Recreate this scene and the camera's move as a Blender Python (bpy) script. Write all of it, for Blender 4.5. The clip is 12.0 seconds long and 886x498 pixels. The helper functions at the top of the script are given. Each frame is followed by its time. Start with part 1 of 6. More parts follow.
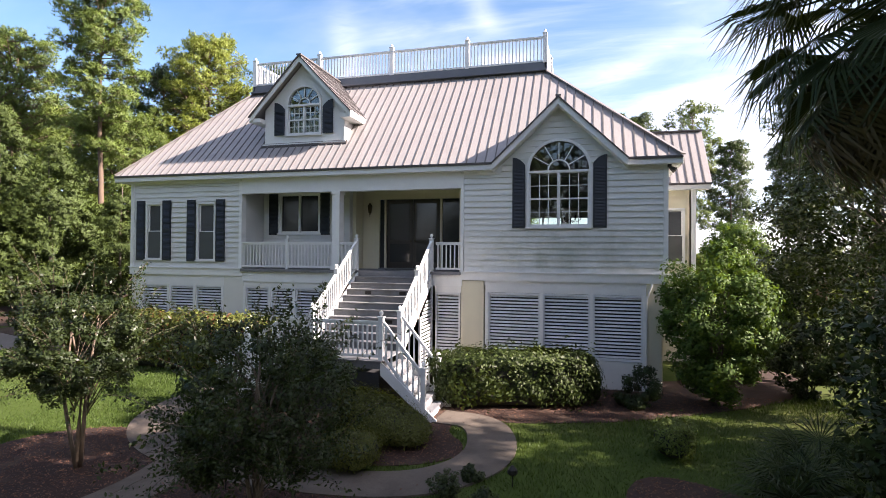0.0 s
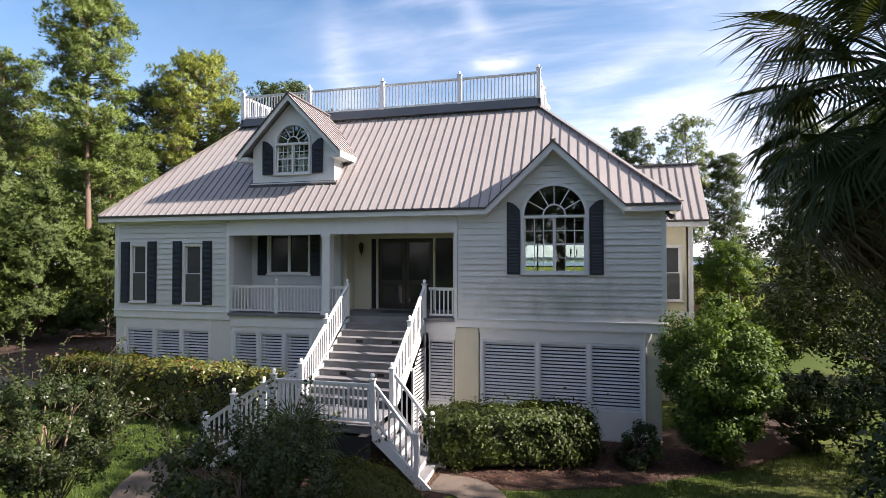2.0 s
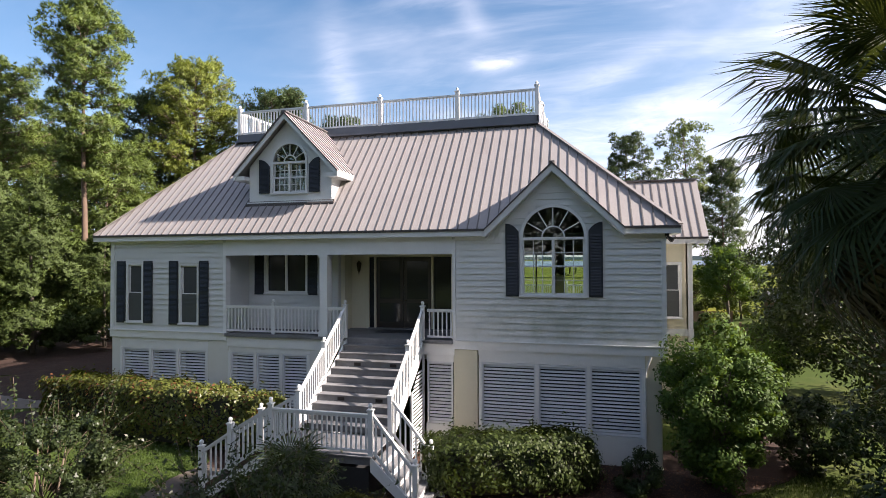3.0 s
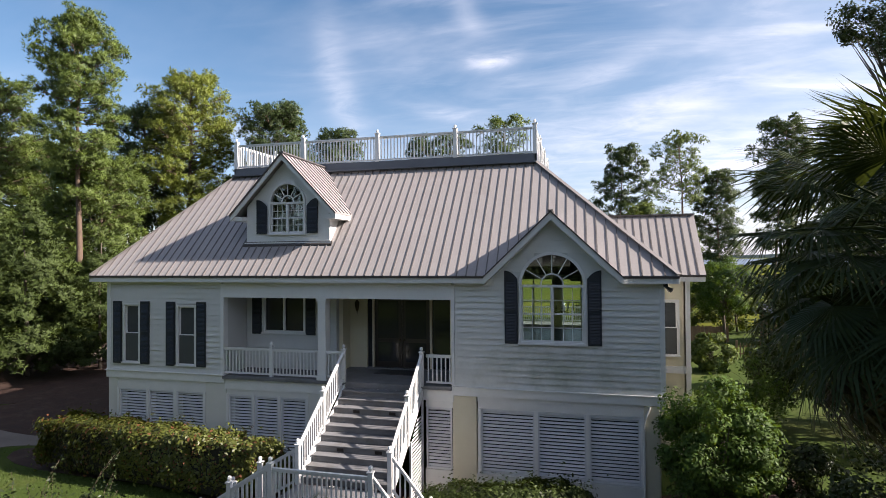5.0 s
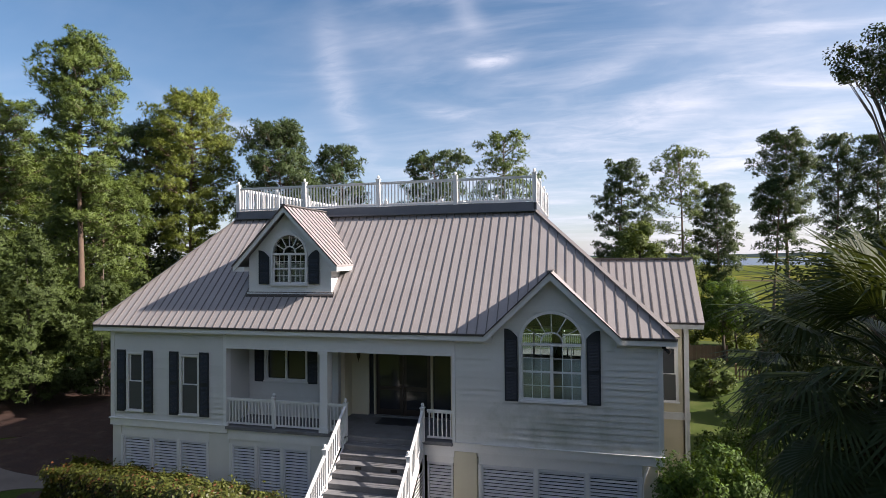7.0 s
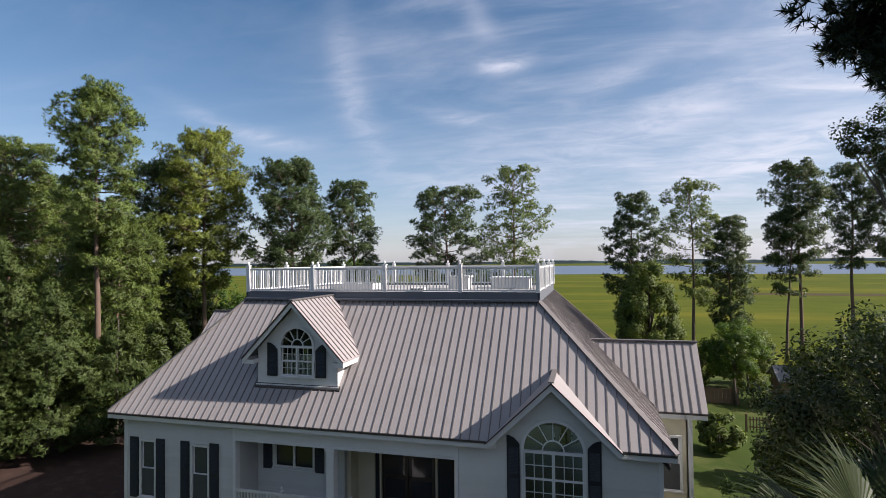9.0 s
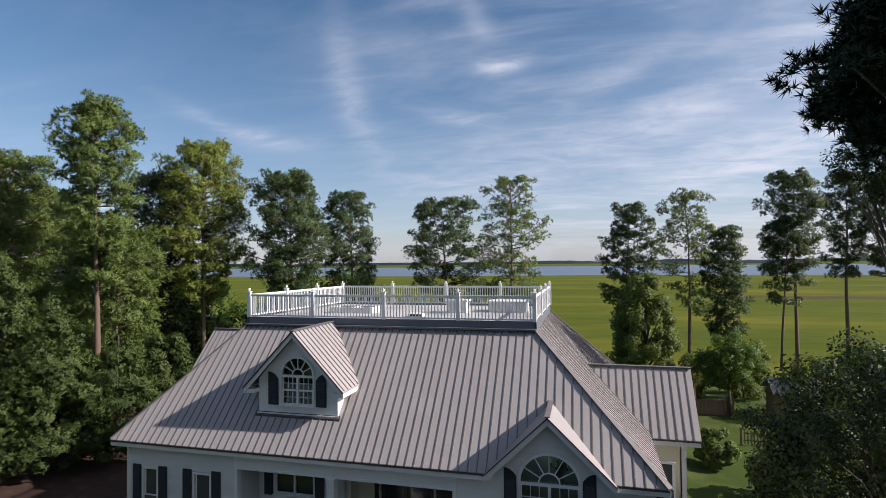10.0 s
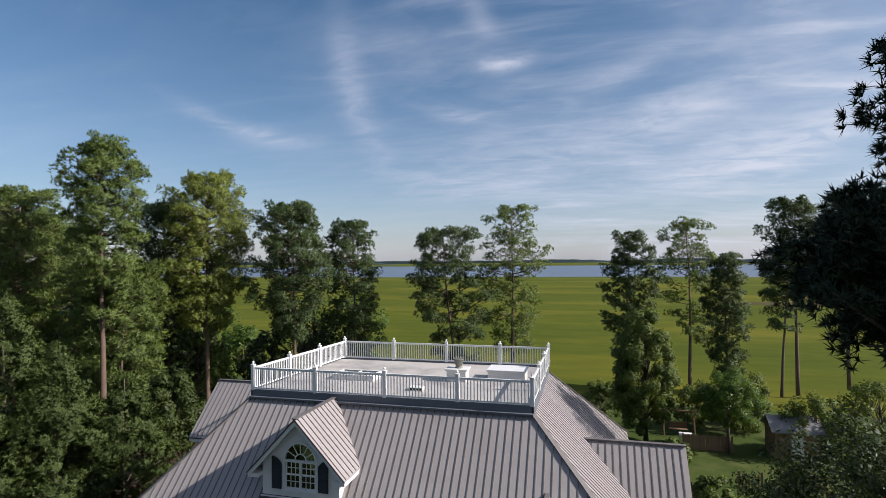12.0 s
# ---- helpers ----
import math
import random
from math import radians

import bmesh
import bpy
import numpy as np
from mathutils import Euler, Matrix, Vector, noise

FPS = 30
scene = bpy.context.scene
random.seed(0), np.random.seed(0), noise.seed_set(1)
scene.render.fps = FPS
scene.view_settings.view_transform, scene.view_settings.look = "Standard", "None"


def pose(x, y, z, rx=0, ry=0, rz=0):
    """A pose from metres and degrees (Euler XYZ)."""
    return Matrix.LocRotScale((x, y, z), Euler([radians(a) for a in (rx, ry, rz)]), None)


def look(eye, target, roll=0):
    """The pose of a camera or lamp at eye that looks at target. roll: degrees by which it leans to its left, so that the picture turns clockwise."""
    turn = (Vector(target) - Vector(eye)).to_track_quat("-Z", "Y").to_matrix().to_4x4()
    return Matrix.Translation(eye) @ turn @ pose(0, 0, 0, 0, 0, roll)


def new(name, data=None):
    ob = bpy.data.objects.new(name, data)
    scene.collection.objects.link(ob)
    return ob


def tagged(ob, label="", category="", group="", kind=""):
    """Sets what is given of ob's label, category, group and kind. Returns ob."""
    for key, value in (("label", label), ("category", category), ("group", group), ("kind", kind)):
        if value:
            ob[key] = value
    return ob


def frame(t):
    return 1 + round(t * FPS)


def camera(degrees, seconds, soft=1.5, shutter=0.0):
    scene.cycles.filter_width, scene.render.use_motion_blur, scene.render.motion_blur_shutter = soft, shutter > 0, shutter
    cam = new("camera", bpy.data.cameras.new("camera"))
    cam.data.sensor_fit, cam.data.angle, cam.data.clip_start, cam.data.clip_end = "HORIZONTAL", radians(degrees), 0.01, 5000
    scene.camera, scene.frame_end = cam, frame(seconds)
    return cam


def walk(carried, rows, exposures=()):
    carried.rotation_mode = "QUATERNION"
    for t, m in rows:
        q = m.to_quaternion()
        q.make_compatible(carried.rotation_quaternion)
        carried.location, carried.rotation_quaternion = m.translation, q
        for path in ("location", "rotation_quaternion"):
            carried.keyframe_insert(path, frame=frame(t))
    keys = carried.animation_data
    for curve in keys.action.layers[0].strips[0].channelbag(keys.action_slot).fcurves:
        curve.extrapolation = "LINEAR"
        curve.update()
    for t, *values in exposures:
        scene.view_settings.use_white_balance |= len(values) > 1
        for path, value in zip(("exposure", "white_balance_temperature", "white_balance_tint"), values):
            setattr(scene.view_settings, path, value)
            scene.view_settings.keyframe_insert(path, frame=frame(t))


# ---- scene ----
cam = camera(78.75, 12.0, soft=0.6)

PATH = [
    (0, (3.947, -16.182, 3.824), (3.430, -14.250, 3.845), 0.40),
    (0.5, (3.914, -16.073, 4.097), (3.402, -14.140, 4.125), 0.31),
    (1, (3.863, -15.985, 4.428), (3.361, -14.050, 4.463), 0.18),
    (1.5, (3.847, -15.886, 4.772), (3.352, -13.949, 4.808), 0.05),
    (2, (3.863, -15.788, 5.078), (3.368, -13.850, 5.115), -0.06),
    (2.5, (3.835, -15.721, 5.389), (3.347, -13.782, 5.425), -0.24),
    (3, (3.842, -15.684, 5.729), (3.353, -13.745, 5.765), -0.28),
    (5, (3.768, -15.703, 7.137), (3.294, -13.760, 7.168), -0.44),
    (5.5, (3.785, -15.711, 7.558), (3.314, -13.768, 7.588), -0.50),
    (6, (3.769, -15.749, 7.905), (3.293, -13.807, 7.934), -0.47),
    (6.5, (3.771, -15.820, 8.264), (3.296, -13.878, 8.295), -0.47),
    (7, (3.818, -15.883, 8.867), (3.343, -13.940, 8.895), -0.55),
    (9, (4.196, -16.166, 11.914), (3.678, -14.235, 11.961), -0.59),
    (9.5, (4.233, -16.362, 12.530), (3.720, -14.430, 12.577), -0.61),
    (10, (4.279, -16.507, 12.999), (3.769, -14.573, 13.046), -0.61),
    (10.5, (4.393, -16.597, 13.581), (3.879, -14.665, 13.626), -0.52),
    (11, (4.463, -16.718, 14.392), (3.945, -14.787, 14.435), -0.50),
    (11.5, (4.524, -16.904, 15.330), (4.005, -14.973, 15.370), -0.45),
    (12, (4.546, -16.925, 16.263), (4.026, -14.994, 16.302), -0.53),
]
walk(cam, [(t, look(eye, target, roll)) for t, eye, target, roll in PATH], exposures=[(0, 2.10, 6600, 21), (1.5, 1.87, 6550, 20), (2.5, 1.69, 6550, 19), (5.5, 1.26, 6450, 17), (7, 1.10, 6400, 18), (9.5, 0.75, 6200, 17), (12, 0.58, 6100, 15)])

# ---- world, sun ----
SUN_AZ, SUN_EL = radians(88.5), radians(33)   # clockwise from +y; above the horizon
sun_way = Vector((math.sin(SUN_AZ) * math.cos(SUN_EL), math.cos(SUN_AZ) * math.cos(SUN_EL), math.sin(SUN_EL)))
scene.view_settings.exposure = 0.0


def build_world():
    w = bpy.data.worlds.new("sky")
    scene.world = w
    w.use_nodes = True
    nt = w.node_tree
    nt.nodes.clear()
    n, l = nt.nodes.new, nt.links.new
    out, bg = n("ShaderNodeOutputWorld"), n("ShaderNodeBackground")
    sky = n("ShaderNodeTexSky")
    sky.sky_type = "NISHITA"
    sky.sun_disc = False
    sky.sun_elevation, sky.sun_rotation = SUN_EL, SUN_AZ
    sky.air_density, sky.dust_density, sky.ozone_density = 1.0, 0.6, 3.0
    bg.inputs[1].default_value = SKY
    # thin high cloud, streaked, laid on the sky by its direction
    tc, sep = n("ShaderNodeTexCoord"), n("ShaderNodeSeparateXYZ")
    l(tc.outputs["Generated"], sep.inputs[0])

    def m(op, a, b=None, clamp=False):
        q = n("ShaderNodeMath")
        q.operation, q.use_clamp = op, clamp
        for i, v in enumerate((a, b)):
            if v is None:
                continue
            if isinstance(v, (int, float)):
                q.inputs[i].default_value = v
            else:
                l(v, q.inputs[i])
        return q.outputs[0]

    zc = m("MAXIMUM", sep.outputs[2], 0.02)
    den = m("ADD", zc, 0.12)
    px, py = m("DIVIDE", sep.outputs[0], den), m("DIVIDE", sep.outputs[1], den)
    com = n("ShaderNodeCombineXYZ")
    l(px, com.inputs[0]), l(py, com.inputs[1])

    def cloud(scale, stretch, turn, detail, lo, hi, off, rough=0.6, warp=0.0):
        mp = n("ShaderNodeMapping")
        mp.inputs["Rotation"].default_value = (0, 0, radians(turn))
        mp.inputs["Scale"].default_value = (stretch, 1, 1)
        mp.inputs["Location"].default_value = off
        l(com.outputs[0], mp.inputs[0])
        nz = n("ShaderNodeTexNoise")
        nz.inputs["Scale"].default_value, nz.inputs["Detail"].default_value = scale, detail
        nz.inputs["Roughness"].default_value, nz.inputs["Distortion"].default_value = rough, warp
        l(mp.outputs[0], nz.inputs[0])
        r = n("ShaderNodeMapRange")
        r.interpolation_type = "SMOOTHSTEP"
        r.inputs[1].default_value, r.inputs[2].default_value = lo, hi
        l(nz.outputs[0], r.inputs[0])
        return r.outputs[0]

    broad = cloud(1.1, 0.8, 25, 5, 0.34, 0.68, (2.3, 5.1, 0), 0.55)
    fine = cloud(1.7, 0.5, -38, 8, 0.34, 0.76, (1.0, 3.0, 0), 0.58, 0.8)
    wisps = cloud(3.6, 0.35, -25, 10, 0.48, 0.86, (6.0, 1.0, 0), 0.58, 0.9)
    cross = cloud(2.2, 0.35, 42, 9, 0.46, 0.85, (3.0, 8.0, 0), 0.56, 0.7)
    body = m("MULTIPLY", broad, m("ADD", m("MULTIPLY", fine, 0.80), 0.25))
    cover = m("ADD", m("MULTIPLY", body, 0.46), m("MULTIPLY", wisps, 0.36), True)
    cover = m("ADD", cover, m("MULTIPLY", cross, 0.34), True)
    cover = m("MULTIPLY", cover, m("ADD", 0.22, m("MULTIPLY", m("ADD", px, 1.2, True), 0.82)))
    # single wisps: azimuth, height (degrees), half length, half width, tilt, strength
    az, el = m("MULTIPLY", m("ARCTAN2", sep.outputs[0], sep.outputs[1]), 57.2958), m("MULTIPLY", m("ARCSINE", sep.outputs[2]), 57.2958)
    torn = cloud(5.0, 0.6, -20, 8, 0.30, 0.72, (1.5, 2.5, 0), 0.6, 0.8)
    for ca, ce, ha, hb, tilt, gain in WISPS:
        da, de = m("SUBTRACT", az, ca), m("SUBTRACT", el, ce)
        c, s_ = math.cos(radians(tilt)), math.sin(radians(tilt))
        along_, across = m("ADD", m("MULTIPLY", da, c / ha), m("MULTIPLY", de, s_ / ha)), m("ADD", m("MULTIPLY", da, -s_ / hb), m("MULTIPLY", de, c / hb))
        across = m("ADD", across, m("MULTIPLY", m("MULTIPLY", along_, along_), -0.5))
        fall = m("POWER", 2.718, m("MULTIPLY", m("ADD", m("MULTIPLY", along_, along_), m("MULTIPLY", across, across)), -1.0))
        cover = m("ADD", cover, m("MULTIPLY", m("MULTIPLY", fall, m("ADD", m("MULTIPLY", torn, 0.75), 0.25)), gain), True)
    # haze towards the horizon and veil towards the sun
    low = m("POWER", m("SUBTRACT", 1.0, zc), 5.0)
    dot = n("ShaderNodeVectorMath")
    dot.operation = "DOT_PRODUCT"
    nrm = n("ShaderNodeVectorMath")
    nrm.operation = "NORMALIZE"
    l(tc.outputs["Generated"], nrm.inputs[0])
    l(nrm.outputs[0], dot.inputs[0])
    dot.inputs[1].default_value = sun_way
    veil = m("POWER", m("MAXIMUM", dot.outputs["Value"], 0.0), 1.5)
    cover = m("ADD", cover, m("MULTIPLY", low, 0.52), True)
    cover = m("ADD", cover, m("MULTIPLY", veil, 0.34), True)
    white = n("ShaderNodeMixRGB")
    white.inputs[1].default_value = (8.0, 8.3, 9.1, 1)
    white.inputs[2].default_value = (11.5, 11.3, 11.1, 1)
    l(m("MULTIPLY", veil, 1.4, True), white.inputs[0])
    mix = n("ShaderNodeMixRGB")
    l(m("MULTIPLY", cover, 0.85), mix.inputs[0])
    hs = n("ShaderNodeHueSaturation")
    hs.inputs["Saturation"].default_value, hs.inputs["Value"].default_value = 1.18, 1.08
    hs.inputs["Hue"].default_value = 0.491
    l(sky.outputs[0], hs.inputs["Color"])
    l(hs.outputs[0], mix.inputs[1]), l(white.outputs[0], mix.inputs[2])
    l(mix.outputs[0], bg.inputs[0])
    l(bg.outputs[0], out.inputs[0])


SKY = 0.056
WISPS = [(-8.4, 19.8, 2.6, 0.9, 4, 0.95), (-24.6, 17.3, 6.5, 1.7, -72, 0.42), (-35.4, 12.9, 5.5, 0.8, -14, 0.55), (-13.3, 14.9, 4.5, 0.7, -6, 0.42), (5.0, 13.0, 12.0, 2.4, 12, 0.45),
         (12.4, 8.7, 9.0, 1.9, 16, 0.5), (3.7, 18.2, 8.0, 1.3, 22, 0.32), (19.5, 9.5, 7.0, 1.5, 20, 0.42), (-12.0, 8.3, 12.0, 2.4, 2, 0.35), (-11.0, 24.2, 3.2, 1.3, -60, 0.3)]
build_world()
sun = new("sun", bpy.data.lights.new("sun", "SUN"))
sun.data.energy, sun.data.angle, sun.data.color = 5.0, radians(0.6), (1.0, 0.92, 0.80)
sun.matrix_world = look(sun_way * 60, (0, 0, 0))


# ---- materials ----
def mat(name, a, b=None, rough=0.6, metal=0.0, scale=2.0, fine=40.0, bump=0.15, mixin=0.5, per=0.0, island=0.0, stain=None, stain_scale=0.7, stain_at=(0.55, 0.75), spec=0.5, stretch=(1, 1, 1), blotch=None):
    """A procedural surface: two colours mixed by broad and fine noise, grain relief, a stain of its own shape."""
    M = bpy.data.materials.new(name)
    M.use_nodes = True
    nt = M.node_tree
    n, l = nt.nodes.new, nt.links.new
    bs = nt.nodes["Principled BSDF"]
    bs.inputs["Metallic"].default_value = metal
    bs.inputs["Specular IOR Level"].default_value = spec
    b = b or tuple(c * 0.75 for c in a)
    tc, mp = n("ShaderNodeNewGeometry"), n("ShaderNodeMapping")
    mp.inputs["Scale"].default_value = stretch
    l(tc.outputs["Position"], mp.inputs[0])

    def noise_node(s, d=4, r=0.6):
        q = n("ShaderNodeTexNoise")
        q.inputs["Scale"].default_value, q.inputs["Detail"].default_value, q.inputs["Roughness"].default_value = s, d, r
        l(mp.outputs[0], q.inputs[0])
        return q.outputs[0]

    big, small = noise_node(scale), noise_node(fine, 3)
    s = n("ShaderNodeMath")
    s.operation = "MULTIPLY_ADD"
    l(small, s.inputs[0])
    s.inputs[1].default_value = 0.45
    q = n("ShaderNodeMath")
    q.operation = "MULTIPLY"
    l(big, q.inputs[0])
    q.inputs[1].default_value = 0.55
    l(q.outputs[0], s.inputs[2])
    r = n("ShaderNodeMapRange")
    r.inputs[1].default_value, r.inputs[2].default_value = 0.5 - 0.22 * (1.5 - mixin), 0.5 + 0.22 * (1.5 - mixin)
    l(s.outputs[0], r.inputs[0])
    mix = n("ShaderNodeMixRGB")
    mix.inputs[1].default_value, mix.inputs[2].default_value = (*a, 1), (*b, 1)
    l(r.outputs[0], mix.inputs[0])
    col = mix.outputs[0]
    if stain:
        z = noise_node(stain_scale, 6, 0.65)
        zr = n("ShaderNodeMapRange")
        zr.inputs[1].default_value, zr.inputs[2].default_value = stain_at
        l(z, zr.inputs[0])
        sm = n("ShaderNodeMixRGB")
        sm.inputs[2].default_value = (*stain, 1)
        l(zr.outputs[0], sm.inputs[0])
        l(col, sm.inputs[1])
        col = sm.outputs[0]
    if blotch:   # mildew of one place: centre, half sizes, colour
        (cx, cy, cz), (hx, hy, hz), tone = blotch
        mm, ln, zz, mu, mr2, bm2 = n("ShaderNodeMapping"), n("ShaderNodeVectorMath"), noise_node(1.6, 7, 0.7), n("ShaderNodeMath"), n("ShaderNodeMapRange"), n("ShaderNodeMixRGB")
        mm.vector_type = "TEXTURE"
        mm.inputs["Location"].default_value, mm.inputs["Scale"].default_value = (cx, cy, cz), (hx, hy, hz)
        l(tc.outputs["Position"], mm.inputs[0])
        ln.operation = "LENGTH"
        l(mm.outputs[0], ln.inputs[0])
        mu.operation = "MULTIPLY_ADD"
        l(ln.outputs["Value"], mu.inputs[0])
        mu.inputs[1].default_value = -0.35
        l(zz, mu.inputs[2])
        mr2.inputs[1].default_value, mr2.inputs[2].default_value, mr2.inputs[4].default_value = 0.16, 0.5, 0.78
        l(mu.outputs[0], mr2.inputs[0])
        l(mr2.outputs[0], bm2.inputs[0])
        l(col, bm2.inputs[1])
        bm2.inputs[2].default_value = (*tone, 1)
        col = bm2.outputs[0]
    for amount, node, socket in ((per, "ShaderNodeObjectInfo", "Random"), (island, "ShaderNodeNewGeometry", "Random Per Island")):
        if amount:
            o, hv, mr = n(node), n("ShaderNodeHueSaturation"), n("ShaderNodeMapRange")
            mr.inputs[3].default_value, mr.inputs[4].default_value = 1 - amount, 1 + amount
            l(o.outputs[socket], mr.inputs[0])
            l(mr.outputs[0], hv.inputs["Value"])
            l(col, hv.inputs["Color"])
            col = hv.outputs[0]
    l(col, bs.inputs["Base Color"])
    rr = n("ShaderNodeMapRange")
    rr.inputs[3].default_value, rr.inputs[4].default_value = max(0.02, rough - 0.1), min(1, rough + 0.1)
    l(small, rr.inputs[0])
    l(rr.outputs[0], bs.inputs["Roughness"])
    if bump:
        bp = n("ShaderNodeBump")
        bp.inputs["Strength"].default_value, bp.inputs["Distance"].default_value = bump, 0.02
        l(s.outputs[0], bp.inputs["Height"])
        l(bp.outputs[0], bs.inputs["Normal"])
    return M


def leaf_mat(name, a, b, through_light=0.35, rough=0.45, island=0.35, spec=0.22, odd=None):
    M = mat(name, a, b, rough=rough, scale=0.8, fine=6, bump=0, island=island, spec=spec)
    nt = M.node_tree
    n, l = nt.nodes.new, nt.links.new
    bs = nt.nodes["Principled BSDF"]
    if odd:   # a share of leaves of another colour
        tone, share = odd
        g, wn, gt, mx = n("ShaderNodeNewGeometry"), n("ShaderNodeTexWhiteNoise"), n("ShaderNodeMath"), n("ShaderNodeMixRGB")
        wn.noise_dimensions = "1D"
        l(g.outputs["Random Per Island"], wn.inputs["W"])
        gt.operation = "LESS_THAN"
        gt.inputs[1].default_value = share
        l(wn.outputs["Value"], gt.inputs[0])
        l(gt.outputs[0], mx.inputs[0])
        l(bs.inputs["Base Color"].links[0].from_socket, mx.inputs[1])
        mx.inputs[2].default_value = (*tone, 1)
        l(mx.outputs[0], bs.inputs["Base Color"])
    out = nt.nodes["Material Output"]
    tr, ms, tint = n("ShaderNodeBsdfTranslucent"), n("ShaderNodeMixShader"), n("ShaderNodeMixRGB")
    tint.blend_type = "MULTIPLY"
    tint.inputs[0].default_value = 1
    tint.inputs[2].default_value = (1.6, 1.45, 0.5, 1)
    l(bs.inputs["Base Color"].links[0].from_socket, tint.inputs[1])
    l(tint.outputs[0], tr.inputs[0])
    ms.inputs[0].default_value = through_light
    l(bs.outputs[0], ms.inputs[1]), l(tr.outputs[0], ms.inputs[2])
    l(ms.outputs[0], out.inputs[0])
    return M


def glass_mat(name, tint=(0.9, 0.95, 0.93)):
    M = bpy.data.materials.new(name)
    M.use_nodes = True
    nt = M.node_tree
    n, l = nt.nodes.new, nt.links.new
    nt.nodes.clear()
    out, g, t, ms, fr = n("ShaderNodeOutputMaterial"), n("ShaderNodeBsdfGlossy"), n("ShaderNodeBsdfTransparent"), n("ShaderNodeMixShader"), n("ShaderNodeFresnel")
    g.inputs["Roughness"].default_value = 0.015
    t.inputs[0].default_value = (*tint, 1)
    fr.inputs[0].default_value = 1.75
    l(fr.outputs[0], ms.inputs[0]), l(t.outputs[0], ms.inputs[1]), l(g.outputs[0], ms.inputs[2])
    l(ms.outputs[0], out.inputs[0])
    return M


siding_m = mat("siding_paint", (0.63, 0.63, 0.61), (0.55, 0.55, 0.53), rough=0.55, scale=1.2, fine=30, bump=0.08, per=0.04, stain=(0.55, 0.56, 0.51), stain_scale=0.8, stain_at=(0.56, 0.8))
siding_bay_m = mat("siding_paint_mildewed", (0.66, 0.66, 0.63), (0.58, 0.58, 0.55), rough=0.6, scale=1.2, fine=30, bump=0.08, per=0.04, stain=(0.56, 0.57, 0.52), stain_scale=0.8, stain_at=(0.56, 0.78), blotch=((3.3, 0.0, 3.95), (2.6, 1.0, 0.75), (0.34, 0.36, 0.30)))
trim_m = mat("white_trim", (0.74, 0.74, 0.73), (0.64, 0.64, 0.63), rough=0.45, scale=2.5, fine=25, bump=0.05, per=0.03)
louver_m = mat("white_louver", (0.66, 0.67, 0.69), (0.54, 0.55, 0.57), rough=0.5, scale=3, fine=25, bump=0.05, per=0.05)
stucco_m = mat("cream_stucco", (0.62, 0.585, 0.45), (0.54, 0.50, 0.38), rough=0.85, scale=1.5, fine=90, bump=0.4)
pale_stucco_m = mat("pale_stucco", (0.66, 0.655, 0.61), (0.58, 0.575, 0.53), rough=0.85, scale=1.5, fine=90, bump=0.3)
cream_m = mat("cream_wall", (0.66, 0.61, 0.45), (0.60, 0.55, 0.40), rough=0.7, scale=1.5, fine=40, bump=0.08)
ceil_m = mat("porch_ceiling", (0.62, 0.60, 0.50), (0.55, 0.53, 0.44), rough=0.7)
shutter_m = mat("shutter_navy", (0.012, 0.015, 0.022), (0.018, 0.022, 0.030), rough=0.5, scale=4, fine=60, bump=0.1)
roof_m = mat("roof_metal", (0.345, 0.318, 0.311), (0.285, 0.263, 0.257), rough=0.5, metal=0.1, spec=0.3, scale=0.9, fine=14, bump=0.05, stain=(0.25, 0.22, 0.205), stain_scale=0.5, stain_at=(0.58, 0.85))
# Darker than the sheets: sealant, plus each seam's shadow put into the colour.
shadow_seam_m = mat("roof_seam", (0.17, 0.155, 0.15), (0.11, 0.10, 0.097), rough=0.5, metal=0.1, spec=0.3, scale=2, fine=30, bump=0.05, per=0.08)
edge_m = mat("roof_edge_dark", (0.10, 0.085, 0.08), (0.07, 0.06, 0.058), rough=0.5, metal=0.3)
# Slate grey, with the shade on the curb's front face added to the colour.
shaded_curb_m = mat("deck_curb_shaded_slate", (0.13, 0.14, 0.16), (0.10, 0.108, 0.125), rough=0.6)
deck_m = mat("roof_deck_membrane", (0.46, 0.43, 0.40), (0.36, 0.34, 0.32), rough=0.8, scale=0.8, fine=30, stain=(0.22, 0.21, 0.20), stain_scale=0.5, stain_at=(0.5, 0.72))
tread_m = mat("stair_paint_grey", (0.20, 0.20, 0.207), (0.11, 0.11, 0.117), rough=0.7, scale=2.0, fine=30, stain=(0.12, 0.115, 0.108), stain_scale=1.6, stain_at=(0.52, 0.7))
# Near-black that stands in for the shade of closed spaces.
shade_dark_m = mat("shade_dark_interior", (0.03, 0.03, 0.032), (0.02, 0.02, 0.022), rough=0.7)
door_m = mat("door_dark_wood", (0.035, 0.025, 0.02), (0.022, 0.016, 0.013), rough=0.35, scale=3, fine=40)
room_m = mat("room_plaster", (0.42, 0.40, 0.34), (0.38, 0.36, 0.31), rough=0.8)
floor_m = mat("room_floor", (0.16, 0.10, 0.06), (0.11, 0.07, 0.04), rough=0.35)
iron_m = mat("black_iron", (0.02, 0.018, 0.016), (0.03, 0.028, 0.025), rough=0.5, metal=0.6)
brass_m = mat("aged_brass", (0.10, 0.07, 0.03), (0.06, 0.045, 0.02), rough=0.45, metal=0.8)
screen_m = mat("window_screen", (0.075, 0.08, 0.078), (0.06, 0.065, 0.063), rough=0.7)
glass_m = glass_mat("window_glass")
darkglass_m = mat("dark_glass", (0.02, 0.022, 0.025), (0.03, 0.032, 0.035), rough=0.08, bump=0, spec=0.6)
